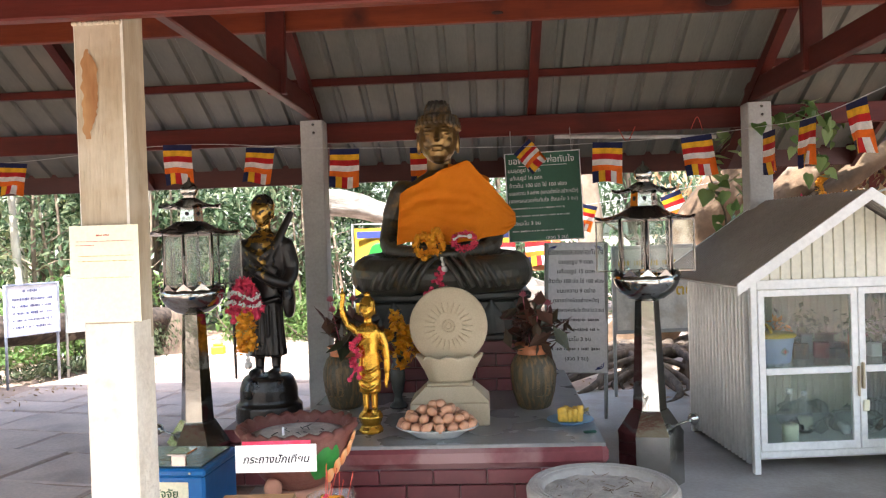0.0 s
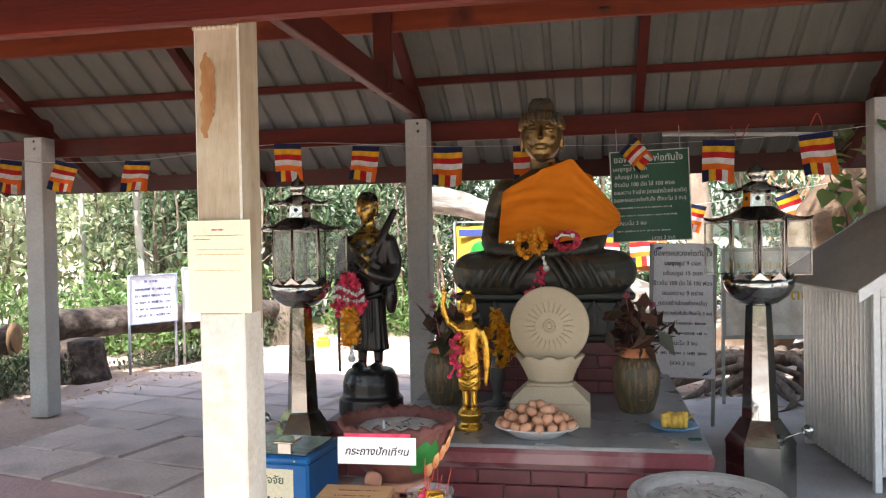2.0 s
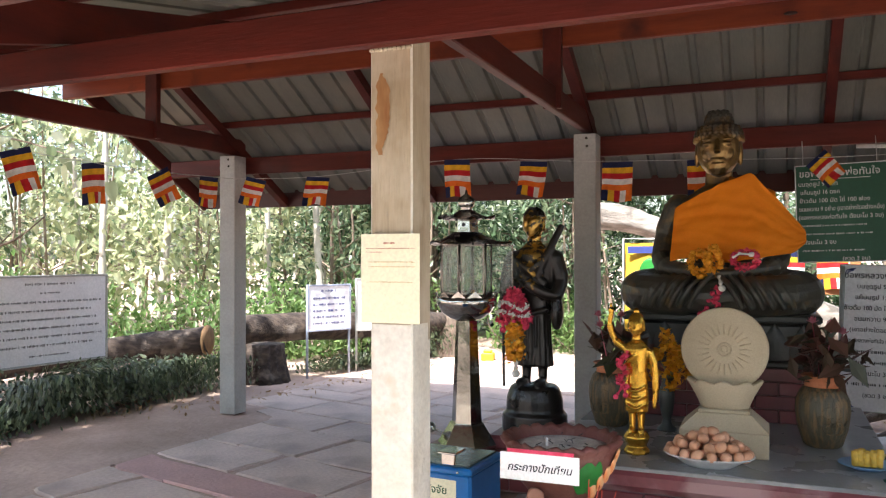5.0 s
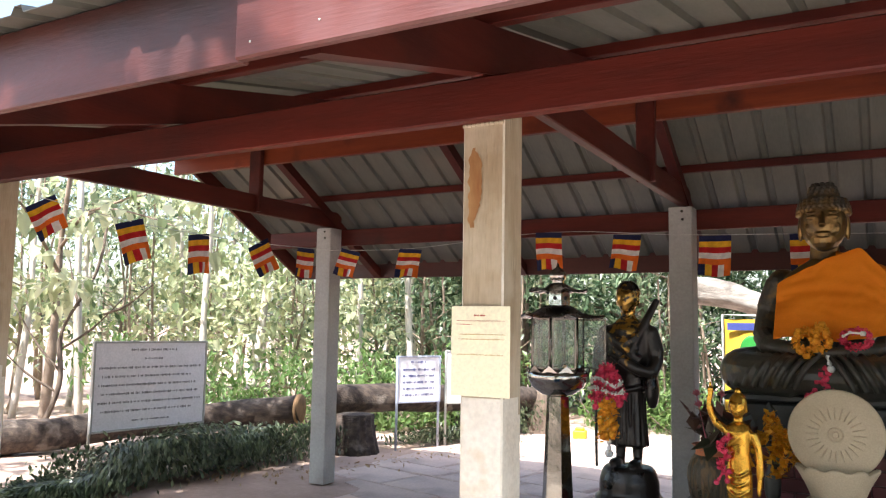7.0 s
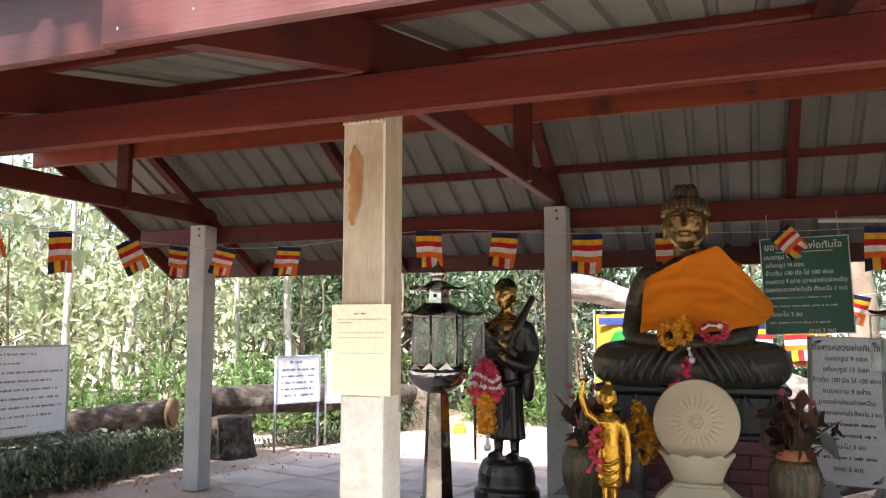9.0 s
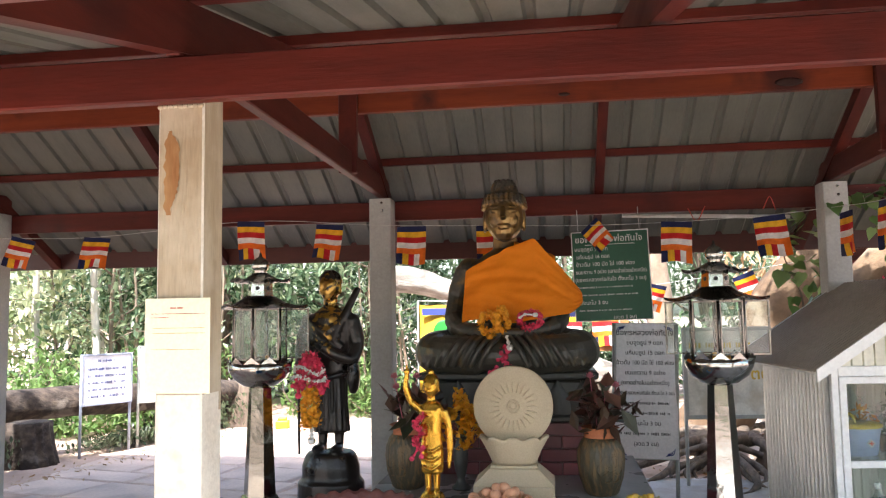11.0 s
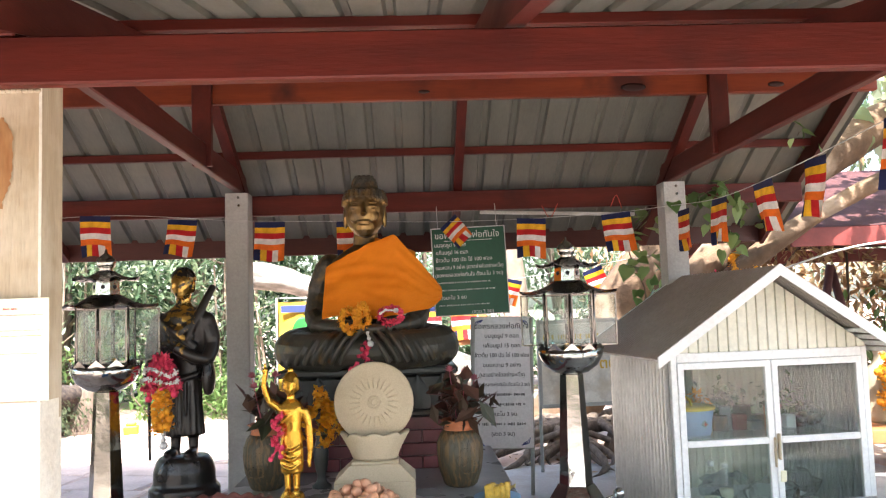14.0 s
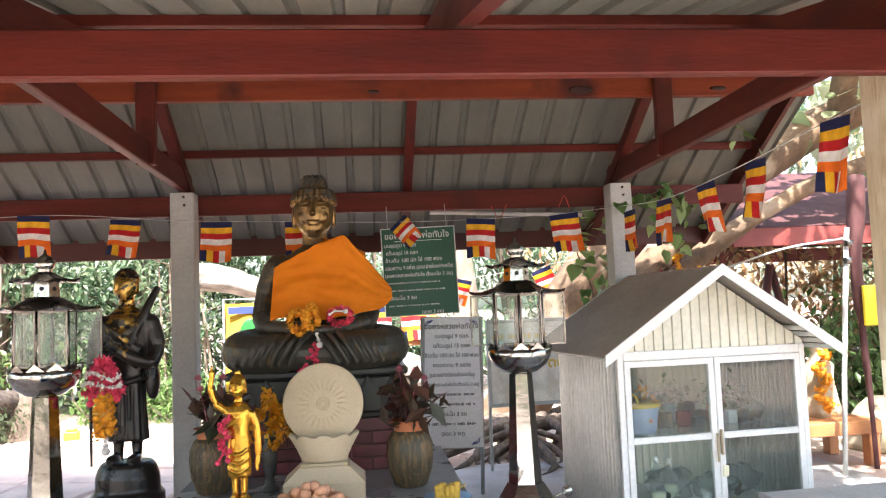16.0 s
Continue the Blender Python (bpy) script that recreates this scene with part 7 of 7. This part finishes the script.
o.parent = young
# bare dark sapling by the white sign
bm = bmesh.new()
tube(bm, smooth_path([(-8.35, 5.6, -0.05), (-8.2, 5.75, 0.6), (-8.28, 5.8, 1.2), (-8.0, 6.0, 1.9), (-8.1, 6.2, 2.6)], 6), [0.03] * 12 + [0.018] * 13, 8)
for a, b in (((-8.25, 5.78, 0.75), (-8.75, 5.5, 1.5)), ((-8.27, 5.8, 1.0), (-7.75, 6.2, 1.6)), ((-8.15, 5.9, 1.5), (-8.55, 6.0, 2.2)), ((-8.2, 5.75, 0.5), (-8.8, 5.3, 1.1)), ((-7.9, 6.05, 1.4), (-7.4, 6.3, 1.75))):
    tube(bm, smooth_path([a, (Vector(a) + Vector(b)) / 2 + Vector((0, 0, -0.06)), b], 4), [0.015] * 5 + [0.008] * 4, 6)
thing("sapling", "bare dark branching sapling", "tree", bm=bm, mats=BARK)


def hedge(name, label, line, width, height, n, mat, size, seed):
    rng = np.random.default_rng(seed)
    P = np.array(line, float)
    seg = np.linalg.norm(np.diff(P[:, :2], axis=0), axis=1)
    cum = np.concatenate([[0], np.cumsum(seg)])
    s = rng.uniform(0, cum[-1], n)
    x, y = np.interp(s, cum, P[:, 0]), np.interp(s, cum, P[:, 1])
    h = height * (0.75 + 0.35 * np.sin(s * 2.1) * np.sin(s * 5.3 + 1)) * np.clip(0.35 + s / 2.4, 0.35, 1.0)
    pts = np.stack([x + rng.normal(0, width * 0.5, n), y + rng.normal(0, width * 0.5, n), np.abs(rng.beta(1.6, 1.1, n)) * h], 1)
    ob = new(name, leaf_mesh(name, pts, size, seed, 0.5, 0.0, mat))
    return tagged(ob, label, "hedge", kind="stuff")


hedge("hedge", "low dark small-leaved hedge in front of the log", [(-5.2, 3.2), (-5.4, 3.9), (-5.42, 4.6), (-5.24, 5.2), (-5.3, 5.8), (-5.25, 6.5)], 0.40, 0.43, 15000, HEDGE, 0.055, 71)
hedge("hedge", "low dark hedge behind the small signs", [(-4.75, 7.6), (-4.4, 8.4), (-4.0, 9.6), (-4.3, 10.4)], 0.30, 0.40, 5000, HEDGE, 0.055, 72)
hedge("leaf_litter", "dry fallen leaves scattered on the ground", [(-6.0, 4.0), (-4.4, 5.9), (-4.2, 7.0), (-4.0, 8.4)], 0.4, 0.015, 380, LEAF_DRY, 0.045, 73)
hedge("leaf_litter", "dry fallen leaves under the trees", [(1.2, 6.9), (2.2, 7.4), (3.4, 8.0), (5.0, 8.0)], 0.6, 0.03, 900, LEAF_DRY, 0.07, 74)


# ---- big leaning tree behind the shelter ----
def leaning_tree():
    ob = thing("leaning_tree", "big brown-barked tree with leaning trunk and limbs", "tree")
    for nm, pts, rad in (("trunk", [(1.2, 8.0, -0.1), (1.75, 7.7, 0.7), (2.15, 7.5, 1.5), (2.75, 7.4, 2.35), (3.5, 7.3, 3.6)], [0.34, 0.27, 0.25, 0.22, 0.18]),
                         ("limb", [(1.8, 6.9, -0.1), (2.1, 6.7, 0.9), (2.42, 6.6, 1.5), (3.15, 6.6, 2.2), (4.0, 6.6, 2.75), (4.9, 6.6, 3.15), (5.9, 6.6, 3.6)], [0.22, 0.18, 0.165, 0.165, 0.165, 0.15, 0.13]),
                         ("limb", [(2.35, 6.5, 1.2), (2.75, 6.4, 1.60), (3.4, 6.4, 2.0), (4.1, 6.4, 2.33), (4.75, 6.4, 2.5), (5.6, 6.4, 2.65)], [0.10, 0.085, 0.07, 0.066, 0.06, 0.055]),
                         ("limb", [(3.3, 7.3, 2.6), (2.6, 7.6, 3.4), (2.0, 8.0, 4.2)], [0.14, 0.11, 0.07]),
                         ("limb", [(4.3, 6.6, 2.8), (4.2, 6.0, 3.5), (4.5, 5.4, 4.3)], [0.12, 0.09, 0.06])):
        bm = bmesh.new()
        P = smooth_path(pts, 7)
        tube(bm, P, list(np.interp(np.linspace(0, 1, len(P)), np.linspace(0, 1, len(rad)), rad)), 18, rough=0.25)
        part(nm, bm, BARK_LEAN, ob)
    rnd = random.Random(9)
    for i in range(26):
        a = rnd.uniform(3.2, 6.2)
        bm = bmesh.new()
        o = Vector((1.3 + rnd.uniform(-0.2, 0.7), 7.5 + rnd.uniform(-0.5, 0.3), 0.25))
        d = Vector((math.cos(a), math.sin(a), 0))
        tube(bm, smooth_path([o, o + d * 0.4 + Vector((0, 0, -0.05)), o + d * 0.9 + Vector((rnd.uniform(-0.2, 0.2), 0, -0.22)), o + d * 1.3 + Vector((rnd.uniform(-0.3, 0.3), 0, -0.30))], 4), [0.045] * 4 + [0.028] * 5 + [0.012] * 4, 8, rough=0.3)
        part("root", bm, BARK, ob)
    pts = []
    rng = np.random.default_rng(5)
    # last two clumps hang out of view, added to shade the limbs
    cent = [(4.5, 5.4, 4.3), (5.9, 6.6, 3.7), (3.5, 7.3, 3.7), (2.0, 8.0, 4.2), (5.6, 6.4, 2.9), (4.6, 6.3, 3.6), (5.2, 7.0, 3.2), (6.2, 6.8, 2.6), (2.8, 7.8, 3.6), (3.2, 5.5, 4.1), (2.3, 5.8, 4.2)]
    o = new("crown", leaf_mesh("crown", clump_points(rng, cent, 2500, 0.42), 0.15, 5, 0.8, 0.6, LEAF_YELLOW, broad=True))
    o.parent = ob
    # heart-leaved twigs in front of the rear post and under the eaves
    bm = bmesh.new()
    pts = []
    for line, n in (([(1.62, 5.95, 0.95), (1.75, 5.85, 1.35), (1.62, 5.8, 1.75), (1.80, 5.75, 2.02)], 26), ([(1.75, 5.85, 1.3), (1.95, 5.8, 1.55), (1.9, 5.75, 1.8)], 16), ([(2.9, 6.5, 1.9), (2.55, 5.9, 2.05), (2.2, 5.5, 2.1), (1.98, 5.3, 2.02)], 26), ([(3.3, 6.4, 2.4), (2.9, 5.7, 2.45), (2.62, 5.1, 2.42)], 18), ([(2.3, 5.6, 2.1), (2.2, 5.5, 1.85), (2.25, 5.4, 1.7)], 14)):
        P = smooth_path(line, 5)
        tube(bm, P, [0.008 * (1.2 - i / len(P)) for i in range(len(P))], 6)
        for _ in range(int(n * 1.7)):
            p = P[rng.integers(0, len(P))]
            pts.append((p.x + rng.normal(0, 0.07), p.y + rng.normal(0, 0.07), p.z + rng.normal(0, 0.06)))
    part("twig", bm, BARK, ob)
    o = new("heart_leaves", leaf_mesh("heart_leaves", pts, 0.10, 6, 0.9, 0.8, LEAF_FRESH, broad=True))
    o.parent = ob


leaning_tree()
log("fallen_trunk", "pale dead trunk leaning behind the statue, with a hollow knot", [(1.4, 8.6, -0.05), (0.4, 8.75, 0.75), (-0.6, 8.9, 1.35), (-1.3, 9.0, 1.64), (-2.0, 9.05, 1.80)], [0.26, 0.15, 0.19, 0.13, 0.15], material("bleached_dead_wood", (0.27, 0.24, 0.205), 0.85, other=(0.13, 0.11, 0.09), scale=5, stretch=(0.8, 2.5, 2.5), fine=24, bump=1.0, stain=(0.10, 0.085, 0.07), stain_scale=3.2, stain_at=(0.6, 0.66)), ((-2.0, 9.05, 1.80), (-1, 0.06, 0.2), 0.13), rough=0.6)
log("pale_tree", "pale upright tree trunk behind the signs", [(1.15, 9.3, -0.05), (1.22, 9.3, 1.2), (1.18, 9.35, 2.4), (1.4, 9.4, 4.0)], [0.17, 0.14, 0.13, 0.11], BARK_PALE)


# ---- neighbouring red stall ----
def stall():
    ob = thing("market_stall", "dull red canopy stall on poles beside the shelter", "stall")
    bm = bmesh.new()
    put(bm, [(3.25, 6.5, 1.90), (6.8, 6.5, 1.95), (6.8, 8.0, 2.65), (3.25, 8.0, 2.6), (6.8, 9.6, 1.95), (3.25, 9.6, 1.90)], [(0, 1, 2, 3), (3, 2, 4, 5)])
    o = part("canopy", bm, RED_CLOTH, ob, "dull maroon canopy sheet")
    s = o.modifiers.new("thick", "SOLIDIFY")
    s.thickness = 0.02
    for y in (6.48, 9.6):
        bm = bmesh.new()
        box(bm, 3.2, 6.8, y, y + 0.03, 1.74, 1.90, 0.004)
        part("valance", bm, RED_PAINT, ob)
    for x, y in ((3.3, 9.5), (4.9, 6.55), (6.7, 6.55), (6.7, 9.5)):
        bm = bmesh.new()
        tube(bm, [(x, y, 0), (x, y, 1.95)], 0.03, 10)
        part("pole", bm, RED_PAINT, ob)
    d = thing("draped_pole", "pole wrapped in faded red cloth", "pole")
    bm = bmesh.new()
    vs_path = smooth_path([(3.78, 5.62, -0.02), (3.755, 5.6, 0.5), (3.73, 5.6, 1.2), (3.74, 5.6, 1.8), (3.78, 5.6, 2.2)], 6)
    tube(bm, vs_path, [0.018] * 6 + [0.022] * 6 + [0.045] * 6 + [0.055] * 7, 14, rough=0.5)
    part("cloth", bm, RED_CLOTH, d, "faded maroon cloth")
    p = thing("leaning_pipe", "thin white pipe leaning, with insulators near its top", "pipe")
    bm = bmesh.new()
    tube(bm, [(3.42, 5.45, 0), (3.50, 5.5, 0.7), (3.64, 5.55, 1.80)], 0.018, 10)
    part("tube", bm, PVC, p)
    for z in (1.55, 1.68):
        bm = bmesh.new()
        lathe(bm, [(0.02, -0.025), (0.036, -0.02), (0.03, 0), (0.036, 0.02), (0.02, 0.025)], 14, (3.62 + (z - 1.6) * 0.12, 5.53, z))
        part("insulator", bm, STEEL_DARK, p)
    bm = bmesh.new()
    tube(bm, smooth_path([(3.63, 5.54, 1.72), (3.2, 5.7, 1.66), (2.75, 6.0, 1.5)], 6), 0.008, 6)
    part("cable", bm, PVC, p, "white cable")
    t = thing("low_table", "low orange-brown wooden table", "table", pose(3.45, 5.95, 0, 0, 0, 4))
    bm = bmesh.new()
    box(bm, -0.42, 0.42, -0.30, 0.30, 0.24, 0.34, 0.006)
    part("tabletop", bm, TABLE_WOOD, t)
    for x, y in ((-0.36, -0.24), (0.36, -0.24), (-0.36, 0.24), (0.36, 0.24)):
        bm = bmesh.new()
        box(bm, x - 0.045, x + 0.045, y - 0.045, y + 0.045, 0, 0.24, 0.006)
        part("leg", bm, TABLE_WOOD, t)
    bm = bmesh.new()
    lathe(bm, [(0.14, 0), (0.15, 0.05), (0.13, 0.12), (0.10, 0.30), (0.11, 0.40), (0.06, 0.46), (0.05, 0.50), (0.06, 0.56), (0.03, 0.62)], 20, wave=lambda a, i: 1 + 0.08 * math.sin(5 * a))
    thing("small_statue", "small pale statue standing on the low table", "statue", pose(3.62, 6.02, 0.34), bm=bm, mats=CREAM)
    garland("garland", "thick yellow garland and cloth on the small statue", [(3.56 + 0.05 * math.sin(k), 5.87, 0.86 - 0.03 * k) for k in range(16)], 0.045, MARIGOLD, seed=14, size=0.03)
    s = thing("yellow_sign", "bright yellow enamel sign on the draped pole", "sign", pose(3.86, 5.50, 1.06, 0, 0, -6))
    bm = bmesh.new()
    box(bm, -0.16, 0.2, -0.012, 0.012, 0, 0.30, 0.01)
    part("board", bm, material("yellow_enamel", (0.78, 0.58, 0.02), 0.35, scale=3, bump=0.02), s)
    bm = bmesh.new()
    lathe(bm, [(0.30, 0), (0.31, 0.05), (0.27, 0.12), (0.30, 0.2), (0.22, 0.34), (0.12, 0.42)], 24, wave=lambda a, i: 1 + 0.15 * noise.noise(Vector((math.cos(a) * 2, math.sin(a) * 2, i))))
    thing("carved_stone", "pale rounded carved stone behind the table", "stone", pose(4.35, 6.3, 0), bm=bm, mats=CREAM)
    # wooden rack with flags, seen between statue and signs
    r = thing("wooden_rack", "orange-brown wooden rack with cloth behind the shelter", "rack", pose(0.35, 8.0, 0))
    for x in (-0.5, 0.35):
        bm = bmesh.new()
        box(bm, x - 0.04, x + 0.04, -0.04, 0.04, 0, 1.35, 0.005)
        part("upright", bm, TABLE_WOOD, r)
    for z in (0.95, 1.28):
        bm = bmesh.new()
        box(bm, -0.54, 0.39, -0.03, 0.03, z, z + 0.06, 0.005)
        part("rail", bm, TABLE_WOOD, r)
    for x in (0.16, -0.2):
        solid("flag", "striped Buddhist flag hanging from the wooden rack", "flag", FLAG_MESHES[1], pose(0.35 + x, 7.95, 1.34) @ Matrix.Scale(1.3, 4), "bunting flags")
    b = thing("banner", "yellow cloth banner with a green figure and a blue strip", "banner", pose(-1.03, 7.0, 0))
    bm = bmesh.new()
    vs, fs = [], []
    for j in range(9):
        for i in range(7):
            vs.append((-0.16 + 0.053 * i, 0.02 * math.sin(i + j * 0.7), 1.42 - 0.1 * j))
    for j in range(8):
        for i in range(6):
            a = j * 7 + i
            fs.append((a, a + 7, a + 8, a + 1))
    put(bm, vs, fs, smooth=True)
    part("cloth", bm, material("yellow_banner_cloth", (0.75, 0.45, 0.03), 0.7, scale=6), b)
    bm = bmesh.new()
    box(bm, -0.13, 0.13, -0.032, -0.028, 1.33, 1.39, 0)
    part("strip", bm, INK_BLUE, b)
    bm = bmesh.new()
    lathe(bm, [(0.10, 0), (0.09, 0.003)], 20, m=pose(0.06, -0.03, 1.13, 90, 0, 0) @ Matrix.Diagonal((1, 1.6, 1, 1)))
    part("leaf_figure", bm, GREEN_PAINT, b)
    bm = bmesh.new()
    tube(bm, [(-0.17, 0.0, -0.02), (-0.17, 0.0, 1.46), (0.17, 0.0, 1.45)], 0.012, 8)
    part("pole", bm, POST_GREY, b)
    bm = bmesh.new()
    box(bm, -0.13, 0.13, -0.1, 0.1, 0, 0.16, 0.02)
    box(bm, -0.09, 0.09, -0.07, 0.07, 0.16, 0.22, 0.02)
    thing("yellow_crate", "small yellow painted crate on the sunlit path", "crate", pose(-3.28, 9.3, 0, 0, 0, 10) @ Matrix.Scale(0.62, 4), bm=bm, mats=material("yellow_paint", (0.75, 0.45, 0.02), 0.5, scale=4))
    bunting([(-1.1, 8.6, 1.55), (-0.75, 8.5, 1.45), (1.0, 8.2, 1.6), (2.2, 7.2, 1.75)], [((-1.0, 8.55, 1.53), 20, 10, 10, 1.1), ((-0.62, 8.5, 1.45), -20, 10, -10, 1.1), ((1.05, 8.15, 1.6), 10, 20, 12, 1.1), ((1.75, 7.6, 1.66), -25, 15, -20, 1.1)], "sagging cord of flags between the trees")


stall()


def concrete_bench():
    ob = thing("concrete_bench", "low worn concrete bench beside the cabinet", "bench", pose(2.62, 3.86, 0, 0, 0, 4))
    bm = bmesh.new()
    box(bm, -0.55, 0.55, -0.26, 0.26, 0.20, 0.27, 0.012)
    part("seat", bm, CONCRETE, ob)
    for x in (-0.4, 0.4):
        bm = bmesh.new()
        box(bm, x - 0.06, x + 0.06, -0.2, 0.2, 0, 0.20, 0.01)
        part("support", bm, CONCRETE, ob)


concrete_bench()
for pts in ([(0.93, 5.49, 2.02), (0.98, 5.46, 1.93), (1.04, 5.47, 2.03)], [(1.42, 5.49, 2.0), (1.46, 5.47, 2.08), (1.50, 5.49, 1.99)]):
    bm = bmesh.new()
    tube(bm, smooth_path(pts, 5), 0.003, 5)
    thing("string", "loose red string tied round the rear beam", "string", bm=bm, mats=INK_RED)
# offerings tied to the leaning tree, and a red trestle beyond it
garland("garland", "orange garland tied round the leaning limb", ring(2.72, 6.36, 1.59, 0.085, 0.10, 18, 0.09), 0.028, MARIGOLD, seed=31, size=0.03)
garland("garland", "small red cloth knot on the leaning limb", [(2.50 + 0.02 * math.cos(k * 2), 6.36 + 0.02 * math.sin(k * 2), 1.47 + 0.01 * k) for k in range(5)], 0.035, PINK, seed=32, size=0.03)
trestle = thing("trestle", "dark red wooden trestle with crossed legs", "trestle", pose(4.08, 7.5, 0))
for x, lean in ((-0.32, 0.30), (0.36, -0.36)):
    bm = bmesh.new()
    tube(bm, [(x, 0, 0), (x + lean, 0.02 if x > 0 else -0.02, 1.62)], 0.04, 8)
    part("leg", bm, RED_CLOTH, trestle)

# ---- bricks of altar, step and plinth ----
brick_face(altar, ALT["x0"] + 0.018, ALT["x1"] - 0.018, ALT["y0"] + 0.028, 0.02, 4, 0.238, 0.068, 0.005)
brick_face(altar, ALT["y0"] + 0.018, ALT["y1"] - 0.018, ALT["x1"] - 0.028, 0.02, 4, 0.238, 0.068, 0.005, "x")
brick_face(altar, ALT["y0"] + 0.018, ALT["y1"] - 0.018, ALT["x0"] + 0.028, 0.02, 4, 0.238, 0.068, 0.005, "x")
brick_face(step, -1.462, -1.028, 4.168, 0.01, 3, 0.238, 0.0745, 0.005)
brick_face(plinth, PL["x0"], PL["x1"], PL["y0"] + 0.012, 0.40, 4, 0.238, 0.0745, 0.005)
brick_face(plinth, PL["y0"], PL["y1"], PL["x1"] - 0.012, 0.40, 4, 0.238, 0.0745, 0.005, "x")
brick_face(plinth, PL["y0"], PL["y1"], PL["x0"] + 0.012, 0.40, 4, 0.238, 0.0745, 0.005, "x")


# ---- flagstone paving ----
def paving():
    base = thing("pavement", "path of large irregular worn flagstones", "pavement", kind="structure")
    rnd = random.Random(31)
    ang = math.radians(-13)
    ca, sa = math.cos(ang), math.sin(ang)

    def world_xy(u, v):
        return (-2.6 + u * ca - v * sa, 4.0 + u * sa + v * ca)
    def edge_x(y):
        """The path's ragged edge along the earth strip."""
        return float(np.interp(y, [0, 3.3, 5.4, 5.7, 7.5, 12], [-3.95, -3.86, -3.74, -4.42, -4.4, -3.9])) + 0.03 * noise.noise(Vector((0, y * 3, 0)))
    v = -4.5
    rows = []
    while v < 10:
        h = rnd.uniform(0.34, 0.60)
        cuts = []
        u = -4.0 + rnd.uniform(0, 0.5)
        while u < 8.5:
            w = rnd.uniform(0.5, 1.1)
            cuts.append((u, u + w))
            u += w
        rows.append((v, v + h, cuts, rnd.uniform(-0.03, 0.03)))
        v += h
    for v0, v1, cuts, sk in rows:
        for u0, u1 in cuts:
            cx, cy = world_xy((u0 + u1) / 2, (v0 + v1) / 2)
            if cx < edge_x(cy) - 0.12 or cy > 11.8 or cx > 3.4:
                continue
            if -1.5 < cx and cy < 6.95:
                continue
            g = 0.010
            cs = [(u0 + g, v0 + g), (u1 - g, v0 + g), (u1 - g, v1 - g), (u0 + g, v1 - g)]
            cs = [(a + rnd.uniform(-0.02, 0.02) * 1.6 + sk, b + rnd.uniform(-0.015, 0.015)) for a, b in cs]
            # break the outline with mid points
            ring_pts = []
            for i in range(4):
                a, b = cs[i], cs[(i + 1) % 4]
                ring_pts.append(a)
                for f in (0.33, 0.66):
                    ring_pts.append((a[0] + (b[0] - a[0]) * f + rnd.uniform(-0.012, 0.012), a[1] + (b[1] - a[1]) * f + rnd.uniform(-0.012, 0.012)))
            bm = bmesh.new()
            top = rnd.uniform(-0.004, 0.004)
            tx, ty = rnd.uniform(-0.003, 0.003), rnd.uniform(-0.003, 0.003)
            mu, mv = (u0 + u1) / 2, (v0 + v1) / 2
            vs = []
            for lev, ins in ((-0.06, 0.0), (-0.012, 0.0), (0.0, 0.014)):
                for a, b in ring_pts:
                    du, dv = a - mu, b - mv
                    ln = math.hypot(du, dv)
                    k = 1 - ins / ln
                    x, y = world_xy(mu + du * k, mv + dv * k)
                    x = max(x, edge_x(y) + ins)
                    vs.append((x - cx, y - cy, top + lev + tx * du + ty * dv))
            n = len(ring_pts)
            fs = [tuple(range(2 * n, 3 * n))]
            for lv in range(2):
                for i in range(n):
                    a, b = lv * n + i, lv * n + (i + 1) % n
                    fs.append((a, b, b + n, a + n))
            put(bm, vs, fs)
            red = (abs(cx + 3.15) < 0.45 and abs(cy - 3.85) < 0.33) or rnd.random() < 0.03
            part("flagstone", bm, FLAG_RED if red else FLAG, base, at=pose(cx, cy, 0))


paving()
